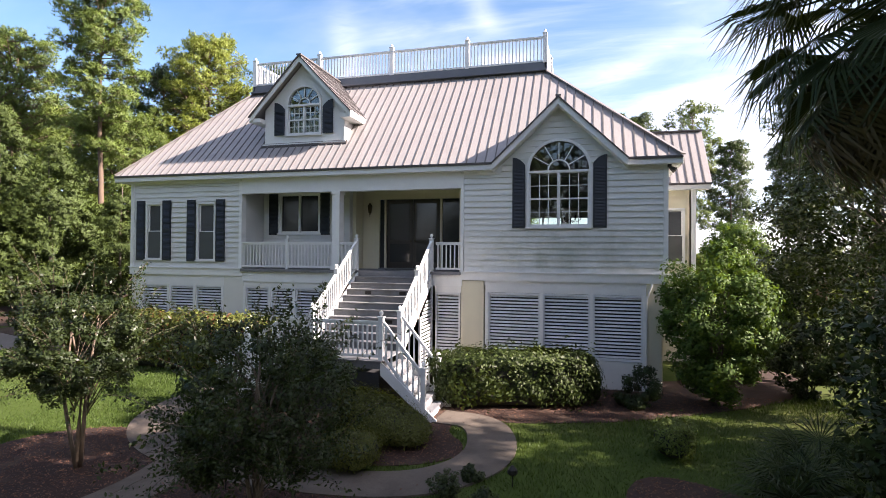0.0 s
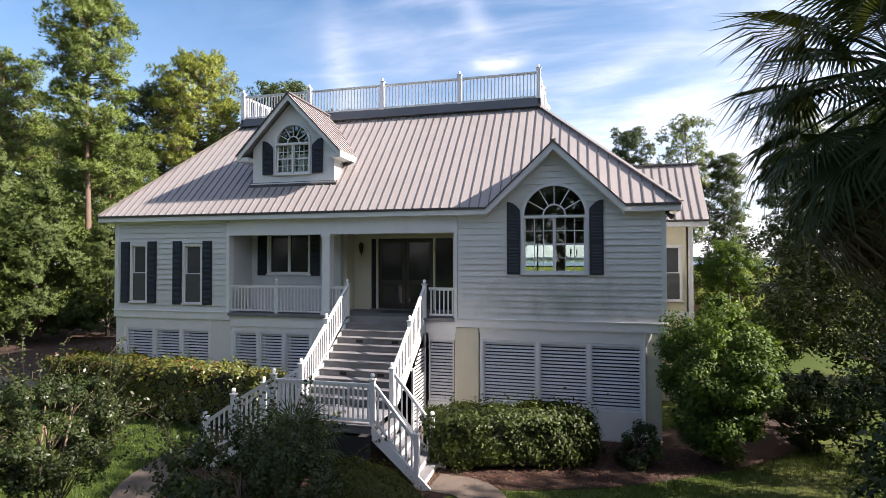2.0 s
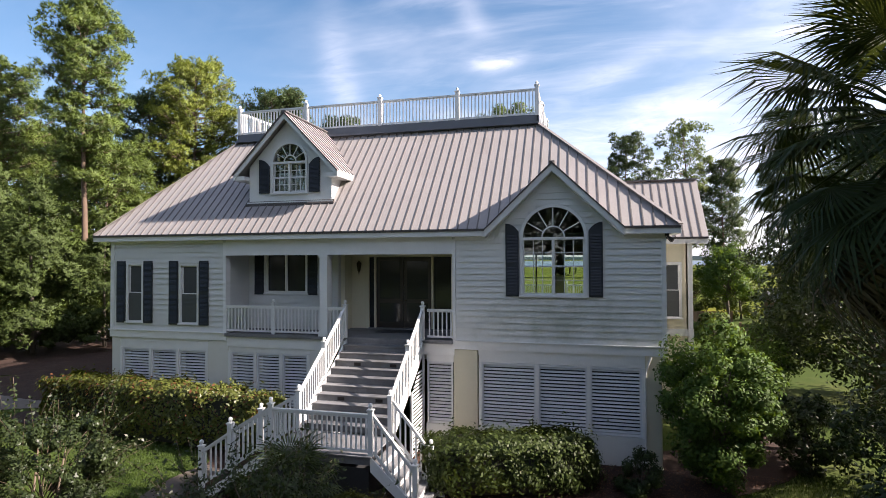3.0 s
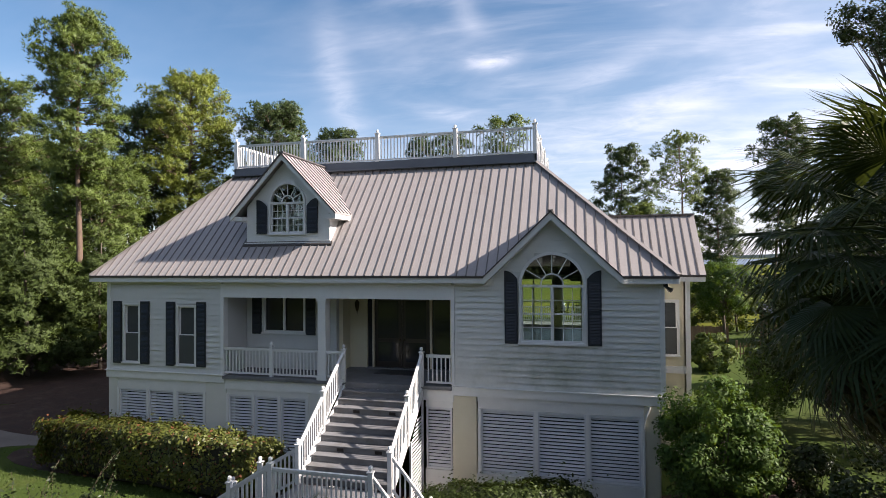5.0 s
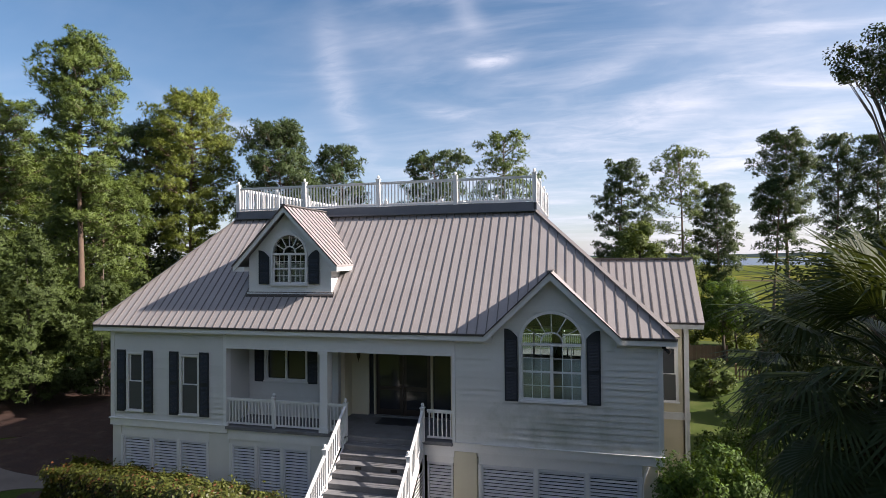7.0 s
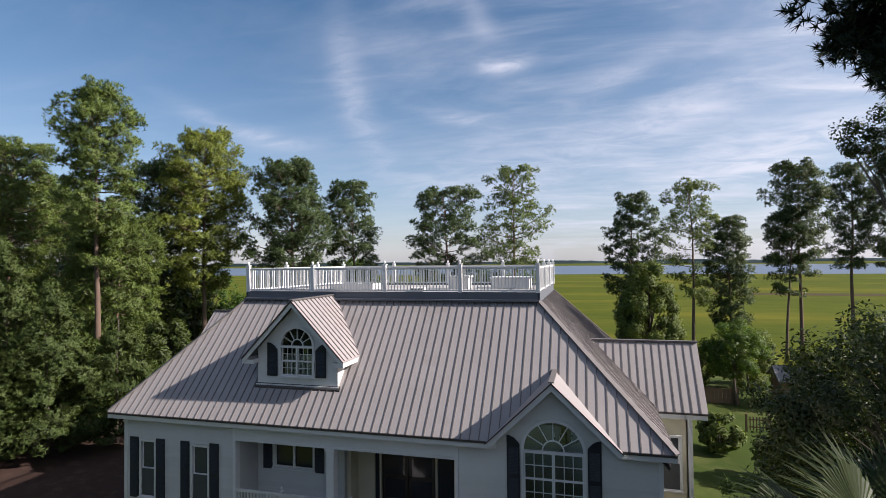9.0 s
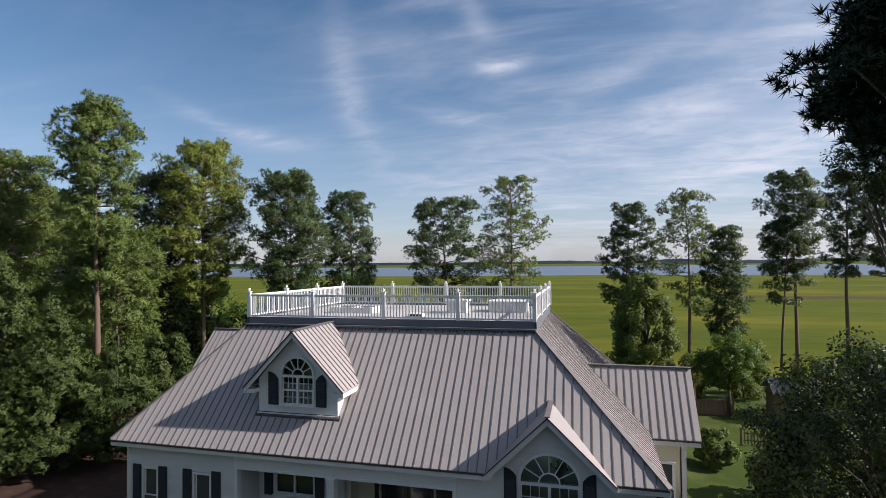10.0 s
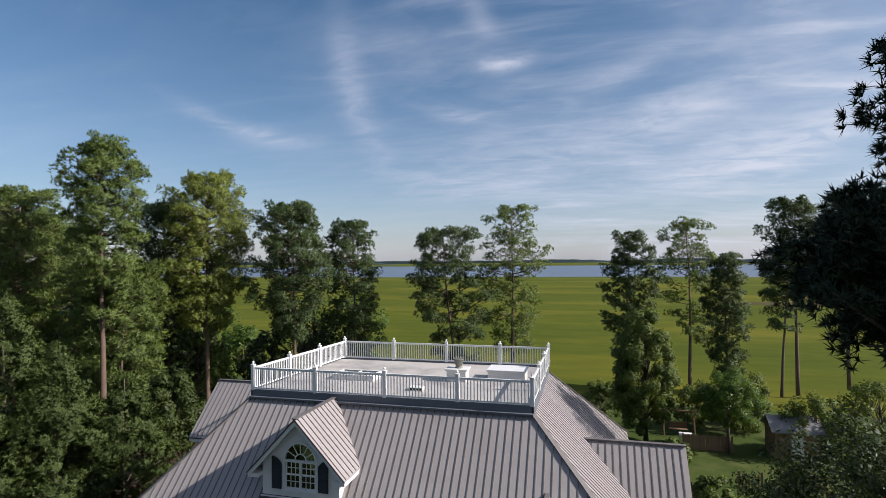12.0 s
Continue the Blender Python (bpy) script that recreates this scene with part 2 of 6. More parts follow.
blind_glass_m = mat("glass_over_drawn_blinds", (0.075, 0.080, 0.086), (0.058, 0.062, 0.068), rough=0.16, bump=0, spec=0.3, scale=1.5, fine=30, stretch=(0.2, 1, 1))
bark_m = mat("pine_bark", (0.17, 0.11, 0.075), (0.07, 0.05, 0.038), rough=0.9, scale=3, fine=18, bump=0.9, stretch=(1, 1, 0.35))
bark2_m = mat("grey_bark", (0.13, 0.105, 0.08), (0.07, 0.058, 0.045), rough=0.9, scale=4, fine=22, bump=0.7, stretch=(1, 1, 0.35))
myrtle_bark_m = mat("crape_myrtle_bark", (0.15, 0.105, 0.07), (0.08, 0.057, 0.04), rough=0.7, scale=5, fine=20, bump=0.3, stretch=(1, 1, 0.3))
pine_m = leaf_mat("pine_needles", (0.125, 0.168, 0.040), (0.062, 0.096, 0.024), 0.22)
pine_d_m = leaf_mat("dark_pine_needles", (0.072, 0.106, 0.034), (0.034, 0.056, 0.020), 0.18)
# Pine needles again, with the shade of the backlit near tree in the colour.
shade_toned_pine_m = leaf_mat("pine_needles_shade_toned", (0.026, 0.040, 0.014), (0.016, 0.026, 0.010), 0.10)
pine_y_m = leaf_mat("pine_needles_light", (0.195, 0.228, 0.046), (0.105, 0.140, 0.028), 0.26)
ever_m = leaf_mat("evergreen_leaf", (0.115, 0.152, 0.032), (0.050, 0.074, 0.018), 0.24, rough=0.6)
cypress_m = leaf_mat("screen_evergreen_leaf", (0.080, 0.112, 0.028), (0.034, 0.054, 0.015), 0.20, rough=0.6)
oak_m = leaf_mat("oak_leaf", (0.036, 0.054, 0.015), (0.020, 0.033, 0.010), 0.2)
dec_m = leaf_mat("garden_tree_leaf", (0.085, 0.14, 0.03), (0.05, 0.09, 0.02), 0.4)
hedge_m = leaf_mat("hedge_leaf", (0.132, 0.146, 0.030), (0.047, 0.062, 0.016), 0.3, rough=0.4, spec=0.3, odd=((0.16, 0.07, 0.035), 0.09))
hedge_dark_m = leaf_mat("glossy_hedge_leaf", (0.062, 0.085, 0.020), (0.026, 0.040, 0.011), 0.22, rough=0.5, spec=0.2)
shrub_m = leaf_mat("camellia_leaf", (0.098, 0.162, 0.033), (0.036, 0.068, 0.016), 0.25, rough=0.55, spec=0.16)
myrtle_m = leaf_mat("myrtle_leaf", (0.050, 0.070, 0.025), (0.022, 0.034, 0.013), 0.35, rough=0.38, spec=0.28)
palm_m = leaf_mat("palm_frond", (0.048, 0.064, 0.025), (0.026, 0.039, 0.015), 0.18, rough=0.45, island=0.25, spec=0.1)
deadpalm_m = leaf_mat("dry_palm_frond", (0.13, 0.095, 0.05), (0.08, 0.06, 0.035), 0.15)
yew_m = leaf_mat("clipped_shrub_leaf", (0.125, 0.135, 0.034), (0.060, 0.070, 0.018), 0.35)
dark_core_m = mat("shrub_dark_core", (0.022, 0.020, 0.012), (0.012, 0.012, 0.007), rough=0.95, scale=5, fine=30, bump=0.6)
grass_m = leaf_mat("lawn_grass", (0.074, 0.112, 0.025), (0.044, 0.076, 0.016), 0.3)
lawn_m = mat("lawn_ground", (0.056, 0.080, 0.017), (0.034, 0.054, 0.012), rough=1.0, spec=0.08, scale=0.25, fine=9, bump=0.6, stain=(0.11, 0.115, 0.04), stain_scale=0.16, stain_at=(0.5, 0.75))
mulch_m = mat("pine_straw_mulch", (0.046, 0.016, 0.008), (0.016, 0.007, 0.004), rough=0.95, scale=1.5, fine=26, bump=1.0, stain=(0.075, 0.045, 0.028), stain_scale=1.1, stain_at=(0.52, 0.75))
chip_m = mat("mulch_chip", (0.15, 0.07, 0.04), (0.07, 0.033, 0.02), rough=0.9, island=0.5)
concrete_m = mat("concrete_path", (0.135, 0.105, 0.083), (0.085, 0.067, 0.053), rough=0.9, scale=1.2, fine=40, bump=0.3, stain=(0.045, 0.036, 0.028), stain_scale=0.9, stain_at=(0.45, 0.72))
drive_m = mat("concrete_drive", (0.17, 0.14, 0.12), (0.11, 0.09, 0.076), rough=0.9, scale=0.7, fine=30, bump=0.2, stain=(0.095, 0.075, 0.06), stain_scale=0.5, stain_at=(0.55, 0.8))
marsh_m = mat("marsh_grass", (0.084, 0.098, 0.010), (0.052, 0.070, 0.008), rough=1.0, spec=0.05, scale=0.012, fine=0.25, bump=0.4, mixin=0.9, stain=(0.140, 0.128, 0.015), stain_scale=0.018, stain_at=(0.49, 0.68), stretch=(0.45, 1.3, 1))
mud_m = mat("marsh_mud", (0.085, 0.062, 0.035), (0.06, 0.05, 0.028), rough=1.0, spec=0.05, scale=0.1, fine=2)
water_m = mat("river_water", (0.12, 0.155, 0.21), (0.09, 0.125, 0.175), rough=0.5, spec=0.22, scale=0.01, fine=0.4, bump=0.1, stretch=(0.3, 1, 1))
farwood_m = mat("far_shore_woods", (0.030, 0.055, 0.060), (0.022, 0.040, 0.048), rough=1.0, scale=0.02, fine=0.2)
wood_m = mat("weathered_wood", (0.22, 0.13, 0.07), (0.14, 0.085, 0.05), rough=0.8, scale=3, fine=30, per=0.12, stretch=(0.3, 1, 1))
whitewood_m = mat("white_garden_wood", (0.7, 0.69, 0.66), (0.58, 0.57, 0.54), rough=0.6)
shingle_m = mat("shed_shingle", (0.22, 0.22, 0.23), (0.16, 0.16, 0.17), rough=0.9)
rubber_m = mat("dark_plastic", (0.03, 0.03, 0.032), (0.02, 0.02, 0.022), rough=0.5)


# ---- mesh helpers ----
def box(bm, x0, x1, y0, y1, z0, z1, bev=0.0):
    vs = [bm.verts.new((x, y, z)) for x in (x0, x1) for y in (y0, y1) for z in (z0, z1)]
    for f in ((0, 1, 3, 2), (4, 6, 7, 5), (0, 4, 5, 1), (2, 3, 7, 6), (0, 2, 6, 4), (1, 5, 7, 3)):
        bm.faces.new([vs[i] for i in f])
    if bev:
        es = [e for e in bm.edges if e.verts[0] in vs and e.verts[1] in vs]
        bmesh.ops.bevel(bm, geom=es, offset=bev, segments=1, affect="EDGES")
    return bm


def boxes(*rows, bev=0.0):
    bm = bmesh.new()
    for r in rows:
        box(bm, *r)
    if bev:
        bmesh.ops.bevel(bm, geom=bm.edges[:], offset=bev, segments=1, affect="EDGES")
    return bm


def prism(bm, pts, axis, lo, hi):
    """A polygon of (a, b) drawn across the axis, thickened from lo to hi along it."""
    put = {"x": lambda a, b, c: (c, a, b), "y": lambda a, b, c: (a, c, b), "z": lambda a, b, c: (a, b, c)}[axis]
    u = [bm.verts.new(put(a, b, lo)) for a, b in pts]
    v = [bm.verts.new(put(a, b, hi)) for a, b in pts]
    bm.faces.new(u), bm.faces.new(v[::-1])
    for i in range(len(pts)):
        j = (i + 1) % len(pts)
        bm.faces.new((u[j], u[i], v[i], v[j]))
    return bm


def slab(bm, pts, thick):
    """A sloping sheet: corner points of its top, thickened downwards."""
    u = [bm.verts.new(p) for p in pts]
    v = [bm.verts.new((p[0], p[1], p[2] - thick)) for p in pts]
    bm.faces.new(u), bm.faces.new(v[::-1])
    for i in range(len(pts)):
        j = (i + 1) % len(pts)
        bm.faces.new((u[j], u[i], v[i], v[j]))
    return bm


def tube(bm, path, radii, sides=8):
    """A round limb along a path."""
    rings = []
    path = [Vector(p) for p in path]
    for i, p in enumerate(path):
        d = (path[min(i + 1, len(path) - 1)] - path[max(i - 1, 0)]).normalized()
        a = d.orthogonal().normalized()
        b = d.cross(a)
        r = float(radii[i] if isinstance(radii, (list, tuple)) else radii)
        rings.append([bm.verts.new(p + r * (math.cos(t) * a + math.sin(t) * b)) for t in (2 * math.pi * k / sides for k in range(sides))])
    for r0, r1 in zip(rings, rings[1:]):
        best = min(range(sides), key=lambda s: (r1[s].co - r0[0].co).length)
        for k in range(sides):
            bm.faces.new((r0[k], r0[(k + 1) % sides], r1[(k + 1 + best) % sides], r1[(k + best) % sides]))
    bm.faces.new(rings[0][::-1]), bm.faces.new(rings[-1])
    return bm


def beam(bm, p, q, w, h):
    """A square bar from p to q, w across and h high."""
    p, q = Vector(p), Vector(q)
    d = (q - p).normalized()
    side = d.cross(Vector((0, 0, 1)))
    side = side.normalized() if side.length > 1e-4 else Vector((1, 0, 0))
    up = side.cross(d)
    vs = [bm.verts.new(c + sx * side * w / 2 + sz * up * h / 2) for c in (p, q) for sx in (-1, 1) for sz in (-1, 1)]
    for f in ((0, 1, 3, 2), (4, 6, 7, 5), (0, 4, 5, 1), (2, 3, 7, 6), (0, 2, 6, 4), (1, 5, 7, 3)):
        bm.faces.new([vs[i] for i in f])
    return bm


def done(bm, name, material, smooth=False):
    bmesh.ops.recalc_face_normals(bm, faces=bm.faces[:])
    me = bpy.data.meshes.new(name)
    bm.to_mesh(me)
    bm.free()
    me.materials.append(material)
    if smooth:
        me.polygons.foreach_set("use_smooth", [True] * len(me.polygons))
    return me


GROUPS = {"pine_tree": "tall pines round the house", "woodland_tree": "woods round the garden", "oak_tree": "oaks at the side", "evergreen_tree": "evergreen screen", "hedge": "clipped hedges along the house", "crape_myrtle": "crape myrtles by the walk", "wax_myrtle": "wax myrtles at the side lawn", "garden_shrub": "garden shrubs", "round_shrub": "round shrubs", "garden_tree": "trees on the back lawn", "fern_palm": "low palms in the bed", "border_plant": "border plants along the walk"}


def thing(name, label, category, at=(0, 0, 0), group="", kind=""):
    group = group or GROUPS.get(name, "")
    ob = new(name)
    ob.location = at
    ob.empty_display_size = 0.2
    return tagged(ob, label, category, group, kind)


def part(name, bm, material, parent, label="", smooth=False):
    me = bm if isinstance(bm, bpy.types.Mesh) else done(bm, name, material, smooth)
    ob = new(name, me)
    if parent:
        ob.parent = parent
    if label:
        ob["label"] = label
    return ob


def solo(name, bm, material, label, category, kind="", group="", smooth=False):
    me = bm if isinstance(bm, bpy.types.Mesh) else done(bm, name, material, smooth)
    return tagged(new(name, me), label, category, group, kind)


def piece(name, me, parent, at, rot=None):
    """One more object on a shared mesh, for slats, balusters, boards."""
    ob = new(name, me)
    ob.parent = parent
    ob.location = at
    if rot:
        ob.rotation_euler = rot
    return ob


def array_mesh(name, verts, faces, material, normals=None):
    """A mesh from numpy arrays: verts n x 3, faces m x k; normals: a way for each vertex, so that leaves shade as one mass."""
    me = bpy.data.meshes.new(name)
    nv, (nf, k) = len(verts), faces.shape
    me.vertices.add(nv)
    me.vertices.foreach_set("co", np.ascontiguousarray(verts, np.float32).ravel())
    me.loops.add(nf * k)
    me.loops.foreach_set("vertex_index", np.ascontiguousarray(faces, np.int32).ravel())
    me.polygons.add(nf)
    me.polygons.foreach_set("loop_start", np.arange(nf, dtype=np.int32) * k)
    me.update(calc_edges=True)
    me.materials.append(material)
    if normals is not None:
        me.normals_split_custom_set_from_vertices(np.ascontiguousarray(normals, np.float32))
    return me


# ---- plants: arrays of leaves ----
def unit(v):
    return v / np.maximum(np.linalg.norm(v, axis=-1, keepdims=True), 1e-9)


def leaf_quads(rng, at, size, aspect=0.5, face=None, spread=1.0, mass=None):
    """Pointed leaves, one folded quad each, at the places given; face: the way they mostly look."""
    n = len(at)
    nor = unit(rng.normal(size=(n, 3)))
    if face is not None:
        nor = unit(unit(face) + spread * nor)
    a = unit(np.cross(nor, rng.normal(size=(n, 3))))
    b = np.cross(nor, a)
    s = size * rng.uniform(0.65, 1.3, (n, 1))
    if mass is not None:   # leaves turned outwards, shaded mostly as the clump is
        b = np.where((nor * mass).sum(1, keepdims=True) < 0, -b, b)
        nor = np.cross(a, b)
    v = np.stack([at - a * s * 0.5, at + b * s * aspect * 0.5 + nor * s * 0.08, at + a * s * 0.5, at - b * s * aspect * 0.5 + nor * s * 0.08], 1)[:, ::-1].reshape(-1, 3)
    if mass is not None:
        return v, np.arange(4 * n).reshape(n, 4), np.repeat(unit(0.8 * unit(mass) + 0.55 * nor), 4, 0)
    return v, np.arange(4 * n).reshape(n, 4)


def needle_tris(rng, at, out, length, width, count, mass=None):
    """Tufts of needles: at each place a spray of thin blades that opens the way 'out'."""
    n = len(at)
    base = np.repeat(at, count, 0)
    d = unit(np.repeat(unit(out), count, 0) * 0.75 + unit(rng.normal(size=(n * count, 3))))
    side = unit(np.cross(d, rng.normal(size=(n * count, 3)))) * width * 0.5
    ln = length * rng.uniform(0.6, 1.15, (n * count, 1))
    way = np.repeat(unit(out if mass is None else mass), count, 0)
    geo = np.cross(side, d)
    flip = (geo * way).sum(1, keepdims=True) < 0
    side, geo = np.where(flip, -side, side), np.where(flip, -geo, geo)
    v = np.stack([base - side, base + side, base + d * ln], 1).reshape(-1, 3)
    return v, np.arange(3 * n * count).reshape(-1, 3), np.repeat(unit(0.85 * way + 0.45 * unit(geo)), 3, 0)


def trunk_path(rng, h, lean, wobble, k=9):
    z = np.linspace(0, 1, k)
    w = np.cumsum(rng.normal(size=(k, 2)) * wobble, 0) * z[:, None]
    return [(lean[0] * t + w[i, 0], lean[1] * t + w[i, 1], h * t) for i, t in enumerate(z)]


def along(path, f):
    f = min(max(f, 0), 0.999) * (len(path) - 1)
    i = int(f)
    return Vector(path[i]).lerp(Vector(path[i + 1]), f - i)


def pine(at, h, base, spread, seed, label, lean=(0, 0), leaf=None, branches=60, tufts=27, length=0.31, width=0.062, count=7, low=0.5, girth=0.011, droop=0.1, gaps=0.1, pad=0.6, limbs=()):
    """A tall pine: bare trunk, rising limbs that fork, each fork ending in a rounded pad of needle tufts."""
    rng = np.random.default_rng(seed)
    tree = thing("pine_tree", label, "pine tree", at)
    path = trunk_path(rng, h, lean, 0.10)
    bm = bmesh.new()
    tube(bm, path, [max(0.04, h * girth * (1 - 0.85 * i / 8)) for i in range(9)], 9)
    places, outs = [], []
    side = rng.uniform(0.7, 1.2, 7)      # the crown bulges unevenly round the trunk
    rows = []
    n = int(branches * 1.25)
    for i in range(n):
        f = base + (1 - base) * (i + rng.uniform(0, 1)) / n
        u = (f - base) / (1 - base)
        dome = math.sqrt(max(0.0, 1 - ((u - 0.42) / 0.60) ** 2)) if u > 0.42 else low + (1 - low) * (u / 0.42)
        az = i * 2.4 + rng.normal() * 0.35
        reach = float(spread * dome * side[int((az % 6.283) / 6.284 * 7)] * rng.uniform(0.6, 1.12) + 0.3)
        if u < 0.5 and rng.uniform() < gaps:
            continue
        rise = (0.10 + 0.70 * u - droop) * reach + rng.normal() * 0.08 * reach
        rows.append((along(path, min(f, 0.998)), az, reach, float(rise), 1.0))
    for z, az, reach, rise, fat in limbs:
        rows.append((along(path, z / h), az, reach, rise, fat))
    for p, az, reach, rise, fat in rows:
        q = p + Vector((math.cos(az) * reach, math.sin(az) * reach, min(rise, h * 1.01 - p.z)))
        mid = p.lerp(q, 0.5) + Vector((0, 0, -0.08 * reach))
        r0 = max(0.018, 0.024 * reach * (h / 22))
        tube(bm, [p, mid, q], [r0, r0 * 0.6, r0 * 0.2], 5)
        ends = [(q, 1.0)]
        for k in range(max(2, int(1.7 * reach * fat))):
            g = rng.uniform(0.35, 0.95)
            s0 = mid.lerp(q, (g - 0.5) * 2) if g > 0.5 else p.lerp(mid, g * 2)
            a2 = az + rng.choice((-1, 1)) * rng.uniform(0.4, 1.1)
            ln = reach * rng.uniform(0.18, 0.42) + 0.2
            e = s0 + Vector((math.cos(a2) * ln, math.sin(a2) * ln, float(ln * rng.uniform(0.0, 0.6))))
            tube(bm, [s0, e], [r0 * 0.4, r0 * 0.15], 4)
            ends.append((e, rng.uniform(0.7, 1.0)))
        ends.append((mid, 0.7))
        for e, sc in ends:
            rad = pad * sc * (0.55 + 0.28 * reach ** 0.5) * rng.uniform(0.8, 1.2)
            m = int(tufts * sc * rng.uniform(0.8, 1.2)) + 3
            o = unit(rng.normal(size=(m, 3)))
            o[:, 2] = np.where(o[:, 2] < -0.6, -o[:, 2], o[:, 2])
            c = np.array(tuple(e)) + rng.normal(size=3) * 0.08
            places.append(c + o * rad * rng.uniform(0.3, 1.0, (m, 1)) ** 0.6 * (1.1, 1.1, 0.95))
            outs.append(o * (1, 1, 0.8) + (0, 0, 0.6))
    part("trunk", bm, bark_m, tree, smooth=True)
    pts, ways = np.concatenate(places), np.concatenate(outs)
    axis = np.array([tuple(along(path, q)) for q in np.clip(pts[:, 2] / h, 0, 1)])
    v, fc, nr = needle_tris(rng, pts, ways, length, width, count, unit(ways) + 0.45 * unit(pts - axis) * (1, 1, 0.2))
    part("crown", array_mesh("crown", v, fc, leaf or pine_m, nr), None, tree)
    return tree


def cypress(at, h, r, seed, label, leaf, start=0.7, sprays=52):
    """A dense conical evergreen: upswept sprays of fine slivers on an uneven cone, bare stems at the foot."""
    rng = np.random.default_rng(seed)
    tree = thing("evergreen_tree", label, "evergreen tree", at)
    bm = bmesh.new()
    tube(bm, trunk_path(rng, h * 0.96, (0, 0), 0.04), [max(0.03, h * 0.014 * (1 - 0.9 * i / 8)) for i in range(9)], 8)
    for k in range(10):
        a, z = k * 2.4, start + 0.2 + 0.12 * k
        tube(bm, [(0, 0, z * 0.5), (math.cos(a) * r * 0.4, math.sin(a) * r * 0.4, z), (math.cos(a) * r * 0.75, math.sin(a) * r * 0.75, z + 0.7)], [0.05, 0.03, 0.012], 5)
    part("trunk", bm, bark2_m, tree, smooth=True)
    n = int(3.2 * r * h * sprays)
    tips = n // 20      # boughs, each a tuft of sprays
    which = rng.integers(tips, size=n)
    u0, az0 = 1 - np.sqrt(rng.uniform(0, 1, tips)), rng.uniform(0, 6.283, tips)
    u = np.clip(u0[which] + rng.normal(size=n) * 0.20 / h, 0, 0.995)
    az = az0[which] + rng.normal(size=n) * 0.22 / np.maximum(0.35, r * (1 - u))
    ph = rng.uniform(0, 6.28, 6)
    z = start + (h - start) * u
    lump = 0.5 * np.sin(az * 5 + ph[0] + 1.9 * z) + 0.5 * np.sin(az * 8 - 2.6 * z + ph[1]) + 0.4 * np.sin(3.7 * z + ph[2] + 2 * az) + 0.4 * np.sin(az * 13 + 5.1 * z + ph[3])
    prof = r * np.minimum(1.0, (1 - u) ** 0.72 * 1.05) * np.minimum(1.0, 0.72 + 2.2 * u)
    rad = np.maximum(0.05, prof * (1 + 0.15 * lump) - np.abs(rng.normal(size=n)) * 0.22 * np.minimum(1, prof) + rng.uniform(-0.26, 0.34, tips)[which] * np.minimum(1, prof))
    rad = np.where(rng.uniform(size=n) < 0.25, rad * 0.62, rad)
    out = np.stack([np.cos(az), np.sin(az), np.zeros(n)], 1)
    pts = out * rad[:, None] + np.stack([0 * z, 0 * z, z + 0.12 * lump], 1)
    heart = np.stack([np.cos(az0), np.sin(az0), np.zeros(tips)], 1)[which] * (np.maximum(0.2, prof - 0.45))[:, None] + np.stack([0 * z, 0 * z, start + (h - start) * u0[which] - 0.1], 1)
    v, fc, nr = needle_tris(rng, pts, out * 0.7 + (0, 0, 0.9), 0.26, 0.075, 11, unit(pts - heart) + 0.4 * out + (0, 0, 0.25))
    part("crown", array_mesh("crown", v, fc, leaf, nr), None, tree)
    return tree


